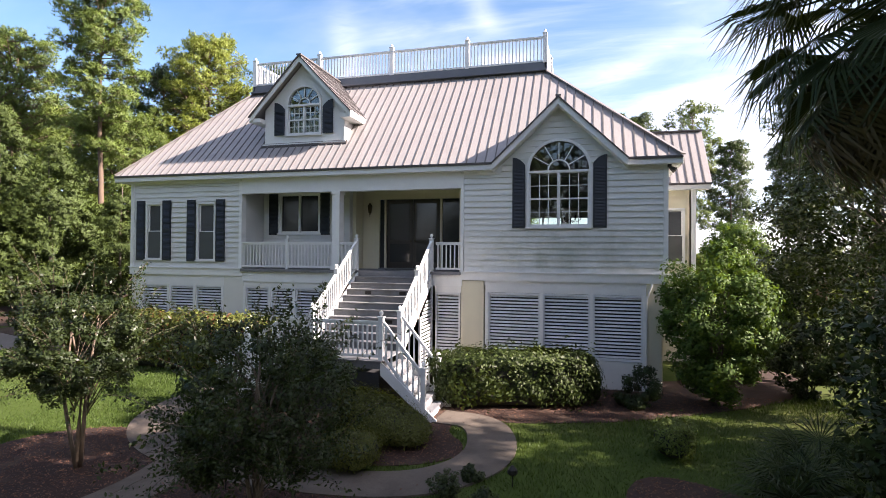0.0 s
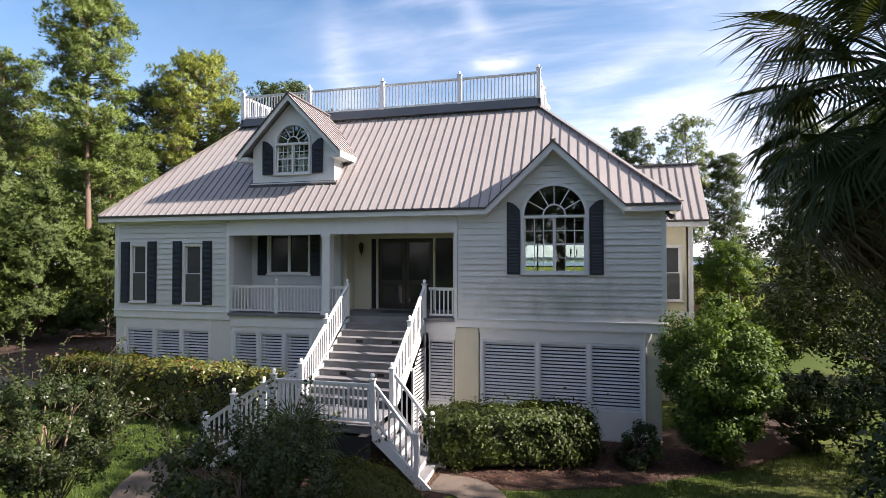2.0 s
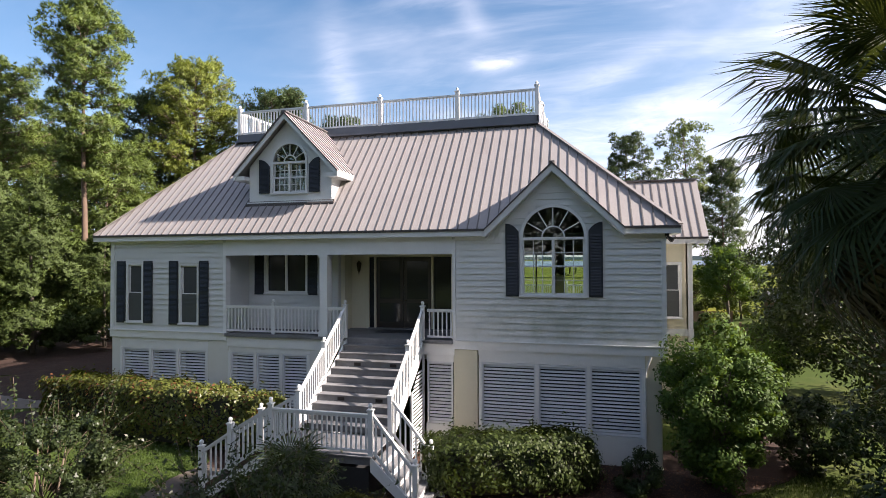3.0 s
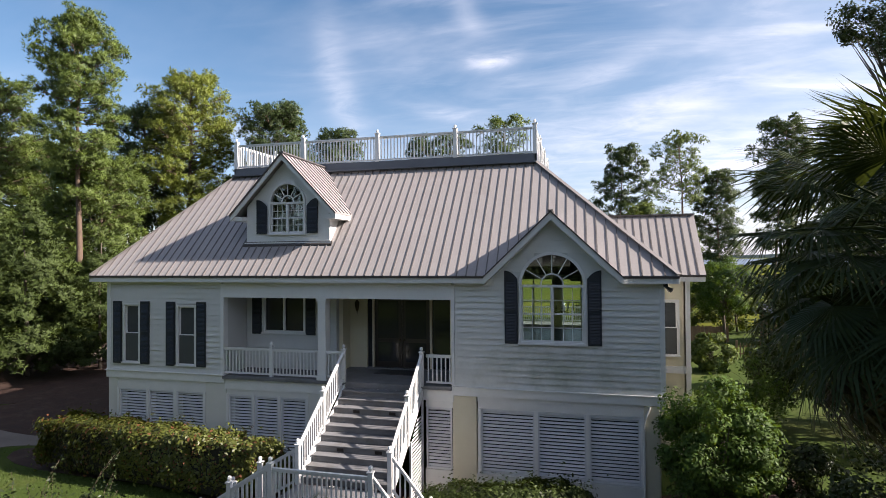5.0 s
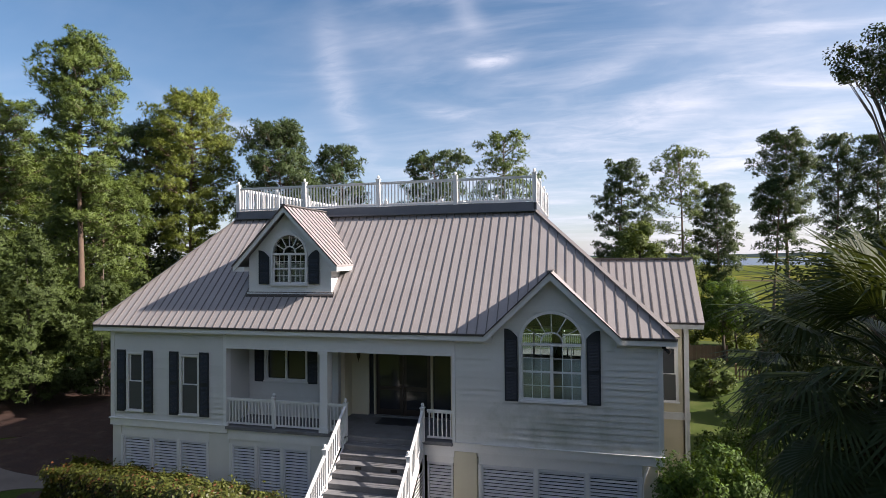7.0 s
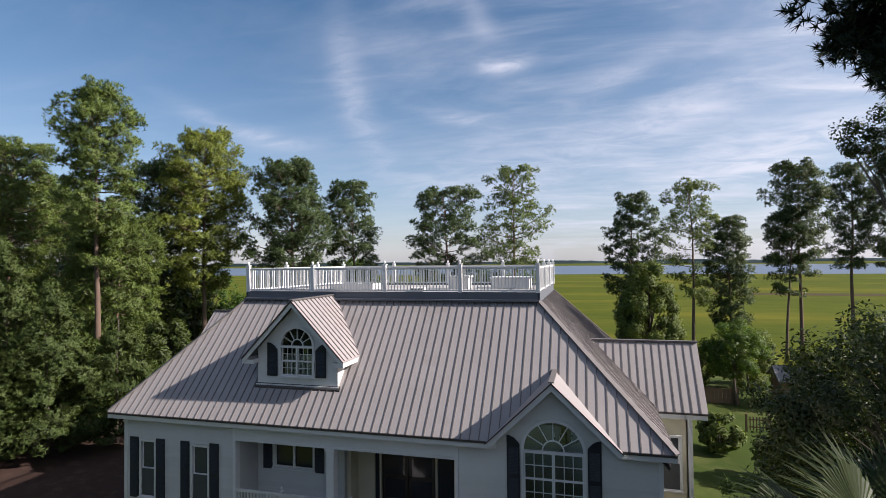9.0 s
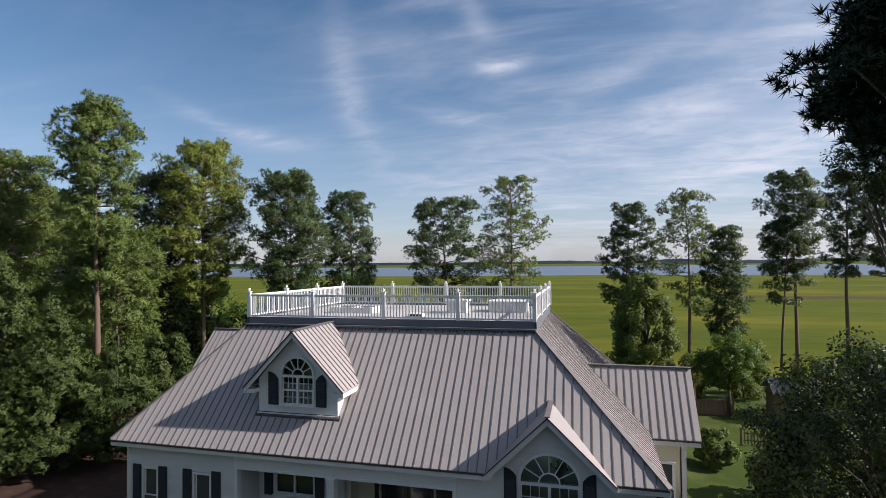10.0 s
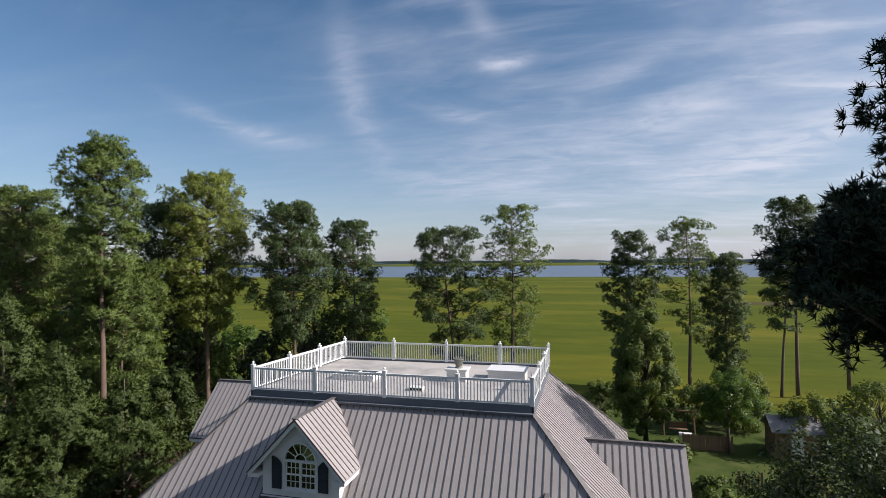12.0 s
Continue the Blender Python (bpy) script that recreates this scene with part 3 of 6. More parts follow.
def broadleaf(name, at, h, radii, crown_z, seed, label, category, leaf, clumps=70, per=260, size=0.16, bark=None, girth=0.02, stems=1, clump_r=0.34, flat=0.9, cone=0.0, aspect=0.5, shoots=0, shoot_len=0.7):
    """A leafy tree or shrub: stems, limbs to every clump, clumps of single leaves with gaps between."""
    rng = np.random.default_rng(seed)
    tree = thing(name, label, category, at)
    bm = bmesh.new()
    R = np.array(radii, float)
    tops = []
    for s in range(stems):
        a = 2 * math.pi * s / max(stems, 1) + rng.uniform(0, 1)
        sp = (0.28 * R[0] if stems > 1 else 0.0)
        base = Vector((0.05 * math.cos(a), 0.05 * math.sin(a), 0)) if stems > 1 else Vector((0, 0, 0))
        top = Vector((sp * math.cos(a), sp * math.sin(a), crown_z + (0.45 if not cone else 0.8) * R[2]))
        mid = base.lerp(top, 0.5) + Vector(rng.normal(size=3) * 0.04 * h)
        if stems > 1:
            part("stem", tube(bmesh.new(), [base, base.lerp(mid, 0.5), mid, top], [h * girth, h * girth * 0.85, h * girth * 0.7, h * girth * 0.25], 9), bark or bark2_m, tree, smooth=True)
        else:
            tube(bm, [base, mid, top], [h * girth, h * girth * 0.75, h * girth * 0.25], 8)
        tops.append((base, mid, top))
    cs = []
    for i in range(clumps):
        d = unit(rng.normal(size=3))
        rr = rng.uniform(0.35, 1.0) ** 0.5
        c = d * R * rr
        if cone:
            u = (c[2] / R[2] + 1) / 2
            c[:2] *= 1 - cone * u
        c[2] += crown_z
        if c[2] < 0.15 * clump_r:
            c[2] = 0.2 * clump_r + rng.uniform(0, 0.3) * clump_r
        cs.append(c)
    cs = np.array(cs)
    for c in cs[:: max(1, clumps // 34)]:
        b, m, t = tops[int(rng.integers(len(tops)))]
        s = b.lerp(t, min(0.95, max(0.15, 0.6 * c[2] / max(t.z, 0.1))))
        e = Vector(c)
        tube(bm, [s, s.lerp(e, 0.55) + Vector((0, 0, 0.05 * h)), e], [h * girth * 0.28, h * girth * 0.16, 0.005], 5)
    extra = []
    for k in range(shoots):   # long leafy shoots that stand out of the crown
        c = cs[int(rng.integers(clumps))]
        d = unit((c - (0, 0, crown_z)) / R * 0.8 + rng.normal(size=3) * 0.3 + (0, 0, 0.75))
        ln = shoot_len * rng.uniform(0.5, 1.2)
        tip = c + d * ln + (0, 0, -0.12 * ln)
        tube(bm, [Vector(c), Vector(c + d * ln * 0.5 + (0, 0, 0.03)), Vector(tip)], [0.004, 0.003, 0.002], 4)
        f = np.linspace(0.1, 1.0, 40)[:, None]
        extra.append(c + d * ln * f + np.array((0, 0, -0.12 * ln)) * f ** 2 + rng.normal(size=(40, 3)) * 0.035)
    limbs = part("trunk" if stems == 1 else "branching", bm, bark or bark2_m, tree, smooth=True)
    if stems > 1:
        limbs["kind"] = "stuff"
    cr = clump_r * R.mean()
    n = clumps * per
    which = rng.integers(clumps, size=n)
    o = unit(rng.normal(size=(n, 3))) * rng.uniform(0.25, 1, (n, 1)) ** 0.6
    scale_c = rng.uniform(0.6, 1.25, clumps)[which][:, None]
    pts = cs[which] + o * cr * scale_c * (1, 1, flat)
    if extra:
        ex = np.concatenate(extra)
        pts, o = np.concatenate([pts, ex]), np.concatenate([o, unit(rng.normal(size=ex.shape))])
    keep = pts[:, 2] > 0.03
    out = (pts - (0, 0, crown_z)) / R
    v, fc, nr = leaf_quads(rng, pts[keep], size, aspect, o[keep] + (0, 0, 0.6), 0.8, unit(o[keep]) + 0.4 * unit(out[keep]) + (0, 0, 0.25))
    part("crown", array_mesh("crown", v, fc, leaf, nr), None, tree)
    return tree


def clipped(name, at, sx, sy, sz, turn, seed, label, category, leaf, size=0.07, density=900, power=4.0, group="", fall=0.0, ragged=0.05):
    """A clipped shrub or hedge: a solid core coloured near-black for its shaded inside, and a skin of leaves over a
    rounded block.
    """
    rng = np.random.default_rng(seed)
    ob = thing(name, label, category, at, group)
    ob.rotation_euler = (0, 0, radians(turn))
    area = 2 * (sx * sy + sx * sz + sy * sz)
    n = int(area * density)
    d = unit(rng.normal(size=(n, 3)))
    d[:, 2] = np.where(d[:, 2] < -0.55, -d[:, 2], d[:, 2])
    # superellipsoid
    half = np.array((sx, sy, sz)) / 2
    r = (np.abs(d) ** power).sum(1) ** (-1 / power)
    p = d * r[:, None]
    g = p * half
    lump = np.sin(g[:, 0] * 3.1 + seed) * np.cos(g[:, 1] * 3.7 + 0.7 * seed) + 0.6 * np.sin(g[:, 0] * 7.3 + g[:, 2] * 5.1) + 0.5 * np.cos(g[:, 1] * 8.9 - g[:, 2] * 6.3 + seed)
    q = p * half * (1 + ragged * lump[:, None] - np.abs(rng.normal(size=(n, 1))) * 0.05) + rng.normal(size=(n, 3)) * 0.02
    q += p * np.where(rng.uniform(size=(n, 1)) < 0.12, np.abs(rng.normal(size=(n, 1))) * ragged * 1.6, 0)
    q[:, 2] += sz / 2
    q[:, 2] *= 1 - fall * p[:, 0]
    q[:, 2] = np.maximum(q[:, 2], 0.02)
    v, fc = leaf_quads(rng, q, size, 0.55, p + (0, 0, 0.2), 0.6)
    # solid core blocks the view through; its near-black stands for inner shade
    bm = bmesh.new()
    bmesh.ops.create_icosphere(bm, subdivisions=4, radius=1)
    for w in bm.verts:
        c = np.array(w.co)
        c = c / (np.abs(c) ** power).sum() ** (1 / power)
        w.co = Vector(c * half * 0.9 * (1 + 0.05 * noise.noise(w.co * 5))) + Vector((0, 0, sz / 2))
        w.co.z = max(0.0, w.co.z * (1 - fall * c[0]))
    part("core", bm, dark_core_m, ob, smooth=True)
    part("foliage", array_mesh("foliage", v, fc, leaf), None, ob)
    return ob


def fan_leaf(rng, length, blades, droop, width):
    """One fan frond on its stalk, growing along +x: (stalk path, blade vertices, blade faces)."""
    hub = np.array((0.0, 0.0, 0.0))
    vs, fs = [hub], []
    for k in range(blades):
        t = (k / (blades - 1) - 0.5) * 2
        a = t * 1.95
        ln = length * (1 - 0.28 * abs(t) ** 1.5) * rng.uniform(0.9, 1.08)
        d = np.array((math.cos(a), math.sin(a), 0.0))
        up = np.array((0, 0, 0.16 * (1 - abs(t)) - 0.25 * abs(t)))
        side = np.array((-d[1], d[0], 0.25 * (1 if k % 2 else -1)))
        w = width * length
        m = hub + d * ln * 0.5 + up * ln * 0.5
        e = hub + d * ln * (0.98 - 0.12 * droop) + up * ln + np.array((0, 0, -droop * ln * rng.uniform(0.1, 0.5)))
        i = len(vs)
        vs += [m + side * w, e, m - side * w]
        fs.append((0, i, i + 1, i + 2))
    return np.array(vs), fs


def fan_palm(name, at, trunk_h, fronds, stalk, length, seed, label, dead=0, lean=(0, 0), blades=34, width=0.022, girth=0.17, low=-0.9):
    rng = np.random.default_rng(seed)
    tree = thing(name, label, "palm", at)
    bm = bmesh.new()
    if trunk_h > 0.3:
        path = trunk_path(rng, trunk_h, lean, 0.03)
        tube(bm, path, [girth * (1.15 - 0.2 * i / 8 + 0.05 * (i % 2)) for i in range(9)], 12)
        for i in range(60):   # old leaf bases on the trunk
            f = 0.15 + 0.85 * i / 60
            p = along(path, f)
            a = i * 2.4
            o = Vector((math.cos(a), math.sin(a), 0))
            beam(bm, p + o * girth * 0.8, p + o * girth * 1.9 + Vector((0, 0, 0.22)), 0.07, 0.03)
        top = Vector(path[-1])
    else:
        tube(bm, [(0, 0, 0), (0, 0, 0.1), (0, 0, max(trunk_h, 0.15))], [0.12, 0.12, 0.08], 10)
        top = Vector((0, 0, max(trunk_h, 0.15)))
    part("trunk", bm, bark2_m, tree)
    for dry, count in ((0, fronds), (1, dead)):
        for i in range(count):
            az = i * 2.39996 + rng.normal() * 0.15
            el = -1.15 + rng.normal() * 0.12 if dry else (1.25 - (1.25 - low) * (i / max(count - 1, 1))) + rng.normal() * 0.08
            L = stalk * rng.uniform(0.85, 1.1)
            d = Vector((math.cos(az) * math.cos(el), math.sin(az) * math.cos(el), math.sin(el)))
            end = top + d * L + Vector((0, 0, -0.12 * L))
            sb = tube(bmesh.new(), [top, top + d * L * 0.55, end], [0.03, 0.022, 0.015], 5)
            v, fs = fan_leaf(rng, length * rng.uniform(0.85, 1.1), blades, 1.6 if dry else 0.8, width)
            ex = (Vector(end) - (top + d * L * 0.55)).normalized()
            ex = (ex + Vector((0, 0, -0.15))).normalized()
            ey = Vector((0, 0, 1)).cross(ex)
            ey = ey.normalized() if ey.length > 0.05 else Vector((math.sin(az), -math.cos(az), 0))
            ez = ex.cross(ey)
            w = [sb.verts.new(Vector(end) + ex * c[0] + ey * c[1] + ez * c[2]) for c in v]
            for f in fs:
                sb.faces.new([w[j] for j in f])
            me = bpy.data.meshes.new("frond")
            sb.to_mesh(me)
            sb.free()
            me.materials.append(deadpalm_m if dry else palm_m)
            part("dry_frond" if dry else "frond", me, None, tree, "hanging dry brown fan frond" if dry else "")
    return tree
import mathutils.geometry


# ---- ground and water ----
FLOOR, EAVE, TOP = 3.30, 6.60, 10.46      # porch floor, eave, top of the sloping roof
XL, XR, YB = -12.2, 6.1, 14.4            # outer walls
RL, RR, RF, RB = -9.5, 2.48, 3.46, 11.25  # edges of the flat roof deck


def ground_height(x, y):
    return -1.6 * min(1.0, max(0.0, (y - 44.0 + 0.05 * x) / 12.0))


def build_ground():
    bm = bmesh.new()
    xs = [-3000, -900, -300, -150, -100, -70, -50, -40, -30, -20, -10, 0, 10, 20, 30, 40, 55, 75, 110, 160, 300, 900, 3000]
    ys = [-600, -200, -80, -40, -20, -10, 0, 10, 20, 30, 36, 40, 42, 44, 46, 48, 50, 52, 54, 56, 58, 62, 70, 100, 200, 500, 1500, 4000]
    g = [[bm.verts.new((x, y, ground_height(x, y) - (0.0 if y < 60 else 1.0))) for y in ys] for x in xs]
    for i in range(len(xs) - 1):
        for j in range(len(ys) - 1):
            bm.faces.new((g[i][j], g[i + 1][j], g[i + 1][j + 1], g[i][j + 1]))
    solo("ground", bm, lawn_m, "shaded green lawn round the raised house", "lawn", "structure", smooth=True)

    # marsh: one sheet from the bank to the river, with a ragged far edge
    def edge(x, y, s):
        return y + 22 * noise.noise(Vector((x * 0.006, s, 0))) + 9 * noise.noise(Vector((x * 0.02, s, 3)))

    def strip(name, y0, y1, s0, s1, z, material, label, cat, kind="structure", x0=-4200, x1=4200, k=210):
        bm = bmesh.new()
        row = []
        for i in range(k + 1):
            x = x0 + (x1 - x0) * i / k
            row.append([bm.verts.new((x, edge(x, y0, s0) if s0 else y0, z)), bm.verts.new((x, edge(x, y1, s1) if s1 else y1, z))])
        for a, b in zip(row, row[1:]):
            bm.faces.new((a[0], b[0], b[1], a[1]))
        return solo(name, bm, material, label, cat, kind)

    strip("marsh", 46, 500, 0, 1.3, -1.25, marsh_m, "wide yellow-green salt marsh behind the pines", "marsh")
    strip("water", 440, 1420, 0, 0, -1.35, water_m, "calm grey-blue tidal river beyond the marsh", "river")
    strip("marsh", 1340, 2350, 2.7, 0, -1.2, marsh_m, "low green marsh on the far side of the river", "marsh")
    # mud flat on the marsh
    bm = bmesh.new()
    pts = [(95 + 40 * math.cos(a) * (1 + 0.25 * math.sin(3 * a)), 205 + 9 * math.sin(a) * (1 + 0.3 * math.cos(2 * a + 1))) for a in (2 * math.pi * i / 40 for i in range(40))]
    bm.faces.new([bm.verts.new((x, y, -1.2)) for x, y in pts])
    solo("mud_flat", bm, mud_m, "bare brown mud flat in the marsh grass", "mud", "structure")
    # far shore with woods
    bm = bmesh.new()
    prev = None
    for i in range(421):
        x = -4200 + 20 * i
        h = 9 + 6 * noise.noise(Vector((x * 0.004, 0, 9))) + 3 * noise.noise(Vector((x * 0.03, 5, 0)))
        y = 2250 + 200 * noise.noise(Vector((x * 0.001, 7, 0)))
        c = [bm.verts.new(p) for p in ((x, y, -1.3), (x, y + 6, h), (x, y + 60, h + 1), (x, y + 90, -1.3))]
        if prev:
            for k in range(3):
                bm.faces.new((prev[k], c[k], c[k + 1], prev[k + 1]))
        prev = c
    solo("far_woods", bm, farwood_m, "low dark wooded shore on the horizon", "far woods", "stuff")
    # two wooded points out in the river
    for x0, x1, y in ((150, 620, 1700), (-1250, -700, 1900)):
        bm = bmesh.new()
        prev = None
        for i in range(41):
            f = i / 40
            x = x0 + (x1 - x0) * f
            h = (7 + 3 * noise.noise(Vector((x * 0.03, 1, 0)))) * min(1, 6 * f, 6 * (1 - f))
            c = [bm.verts.new(p) for p in ((x, y, -1.15), (x, y + 5, h - 1.1), (x, y + 22, h - 1.1), (x, y + 30, -1.15))]
            if prev:
                for k in range(3):
                    bm.faces.new((prev[k], c[k], c[k + 1], prev[k + 1]))
            prev = c
        solo("far_woods", bm, farwood_m, "low dark wooded point in the river", "far woods", "stuff")


BEDS, PAVED = [], []


def sheet(name, pts, z, material, label, cat, round_by=2):
    """A flat bed or paving of smooth outline."""
    for _ in range(round_by):
        pts = [q for a, b in zip(pts, pts[1:] + pts[:1]) for q in ((a[0] * 0.75 + b[0] * 0.25, a[1] * 0.75 + b[1] * 0.25), (a[0] * 0.25 + b[0] * 0.75, a[1] * 0.25 + b[1] * 0.75))]
    bm = bmesh.new()
    top = [bm.verts.new((x, y, z)) for x, y in pts]
    low = [bm.verts.new((x, y, z - 0.06)) for x, y in pts]
    for tri in mathutils.geometry.tessellate_polygon([[Vector((x, y, 0)) for x, y in pts]]):
        bm.faces.new([top[i] for i in tri])
    for i in range(len(pts)):
        j = (i + 1) % len(pts)
        bm.faces.new((top[i], low[i], low[j], top[j]))
    bmesh.ops.recalc_face_normals(bm, faces=bm.faces[:])
    if sum(f.normal.z for f in bm.faces) < 0:
        bmesh.ops.reverse_faces(bm, faces=bm.faces[:])
    me = bpy.data.meshes.new(name)
    bm.to_mesh(me)
    bm.free()
    me.materials.append(material)
    (PAVED if material in (concrete_m, drive_m) else BEDS).append(np.array(pts))
    return solo(name, me, None, label, cat, "structure")


def ribbon(name, line, width, z, material, label, cat):
    """Paving of even width along a bent line, in slabs with joints."""
    for _ in range(3):
        line = [line[0], *[q for a, b in zip(line, line[1:]) for q in ((a[0] * 0.75 + b[0] * 0.25, a[1] * 0.75 + b[1] * 0.25), (a[0] * 0.25 + b[0] * 0.75, a[1] * 0.25 + b[1] * 0.75))], line[-1]]
    p = [Vector((x, y, 0)) for x, y in line]
    L, R = [], []
    for i, c in enumerate(p):
        d = (p[min(i + 1, len(p) - 1)] - p[max(i - 1, 0)]).normalized()
        o = Vector((-d.y, d.x, 0)) * width / 2
        L.append(c + o), R.append(c - o)
    PAVED.append(np.array([(v.x, v.y) for v in L] + [(v.x, v.y) for v in R[::-1]]))
    bm = bmesh.new()
    rows = [[bm.verts.new((v.x, v.y, h)) for v, h in ((L[i], z - 0.08), (L[i], z), (R[i], z), (R[i], z - 0.08))] for i in range(len(p))]
    for a, b in zip(rows, rows[1:]):
        for k in range(3):
            bm.faces.new((a[k], a[k + 1], b[k + 1], b[k]))
    bm.faces.new(rows[0]), bm.faces.new(rows[-1][::-1])
    return solo(name, bm, material, label, cat, "structure")


build_ground()
sheet("mulch_bed", [(-17.2, 0.9), (-15.8, -1.1), (-6.2, -1.2), (-6.6, -4.4), (-3.3, -5.4), (-3.8, -7.1), (-1.5, -7.3), (0.4, -7.1), (1.6, -6.4), (1.6, -5.5), (1.0, -4.9), (1.1, -3.9), (2.3, -3.9), (3.3, -3.6), (5.1, -3.0), (9.8, 0.3), (10.8, 4.4), (7.7, 4.1), (6.1, 0.3), (-12.9, 0.3)], 0.010, mulch_m, "red-brown pine straw mulch bed along the house", "mulch bed")
sheet("mulch_bed", [(-7.5, -8.0), (-6.4, -6.6), (-4.7, -6.5), (-3.5, -7.7), (-3.2, -9.5), (-4.3, -10.9), (-6.6, -10.5)], 0.016, mulch_m, "red-brown mulch ring round a crape myrtle", "mulch bed")
sheet("mulch_bed", [(-3.6, -7.5), (-1.5, -8.5), (0.6, -8.4), (2.0, -8.2), (2.1, -10.6), (-2.8, -11.1)], 0.022, mulch_m, "shaded mulch bed in front of the curved walk", "mulch bed")
sheet("mulch_bed", [(4.7, -6.0), (6.4, -6.5), (8.2, -8.8), (8.6, -11.0), (5.2, -11.2), (4.4, -8.4)], 0.026, mulch_m, "dark mulch bed under the palm", "mulch bed")
sheet("mulch_bed", [(-20.0, 14.0), (-20.9, 8.2), (-23.2, 5.5), (-26.0, 4.4), (-30.7, 2.6), (-40.9, 0.0), (-46.5, 10.0), (-37.2, 26.0), (-24.2, 24.0)], 0.012, mulch_m, "red-brown leaf litter under the evergreen screen", "mulch bed")
ribbon("path", [(0.6, -3.9), (1.7, -4.0), (2.2, -5.5), (2.0, -6.8), (1.0, -7.8), (-1.1, -8.0), (-3.1, -7.7), (-4.8, -6.9), (-5.9, -5.5), (-6.1, -3.6), (-5.8, -2.8)], 1.0, 0.035, concrete_m, "curved weathered concrete garden walk with leaf stains", "garden path")
ribbon("path", [(-3.2, -7.8), (-3.0, -9.1), (-3.4, -10.7), (-5.1, -11.7), (-6.9, -11.1), (-7.6, -9.7), (-8.4, -8.2)], 0.95, 0.03, concrete_m, "concrete walk bending round the mulch ring", "garden path")
# Dark sheet over the drive: litter, with the house's shadow put into its colour.
sheet("mulch_bed", [(-13.3, 1.9), (-13.3, 13.0), (-19.5, 13.0), (-21.0, 8.2), (-23.4, 5.5), (-24.6, 3.6), (-21.8, 2.7), (-18.8, 1.7)], 0.032, mulch_m, "leaf litter and painted house shadow on the drive beside the wall", "mulch bed")
sheet("driveway", [(-18.0, -1.0), (-17.9, 0.6), (-14.9, 1.2), (-13.2, 3.5), (-13.2, 12.5), (-19.3, 12.5), (-20.1, 6.2), (-22.3, 4.6), (-31.6, 1.6), (-55.8, -2.0), (-55.8, -6.0), (-27.9, -2.2), (-21.4, -1.0)], 0.02, drive_m, "pale concrete driveway along the side of the house", "driveway")


# ---- the house ----
house = thing("house", "raised white clapboard house with a tan standing-seam metal roof", "house", kind="structure")


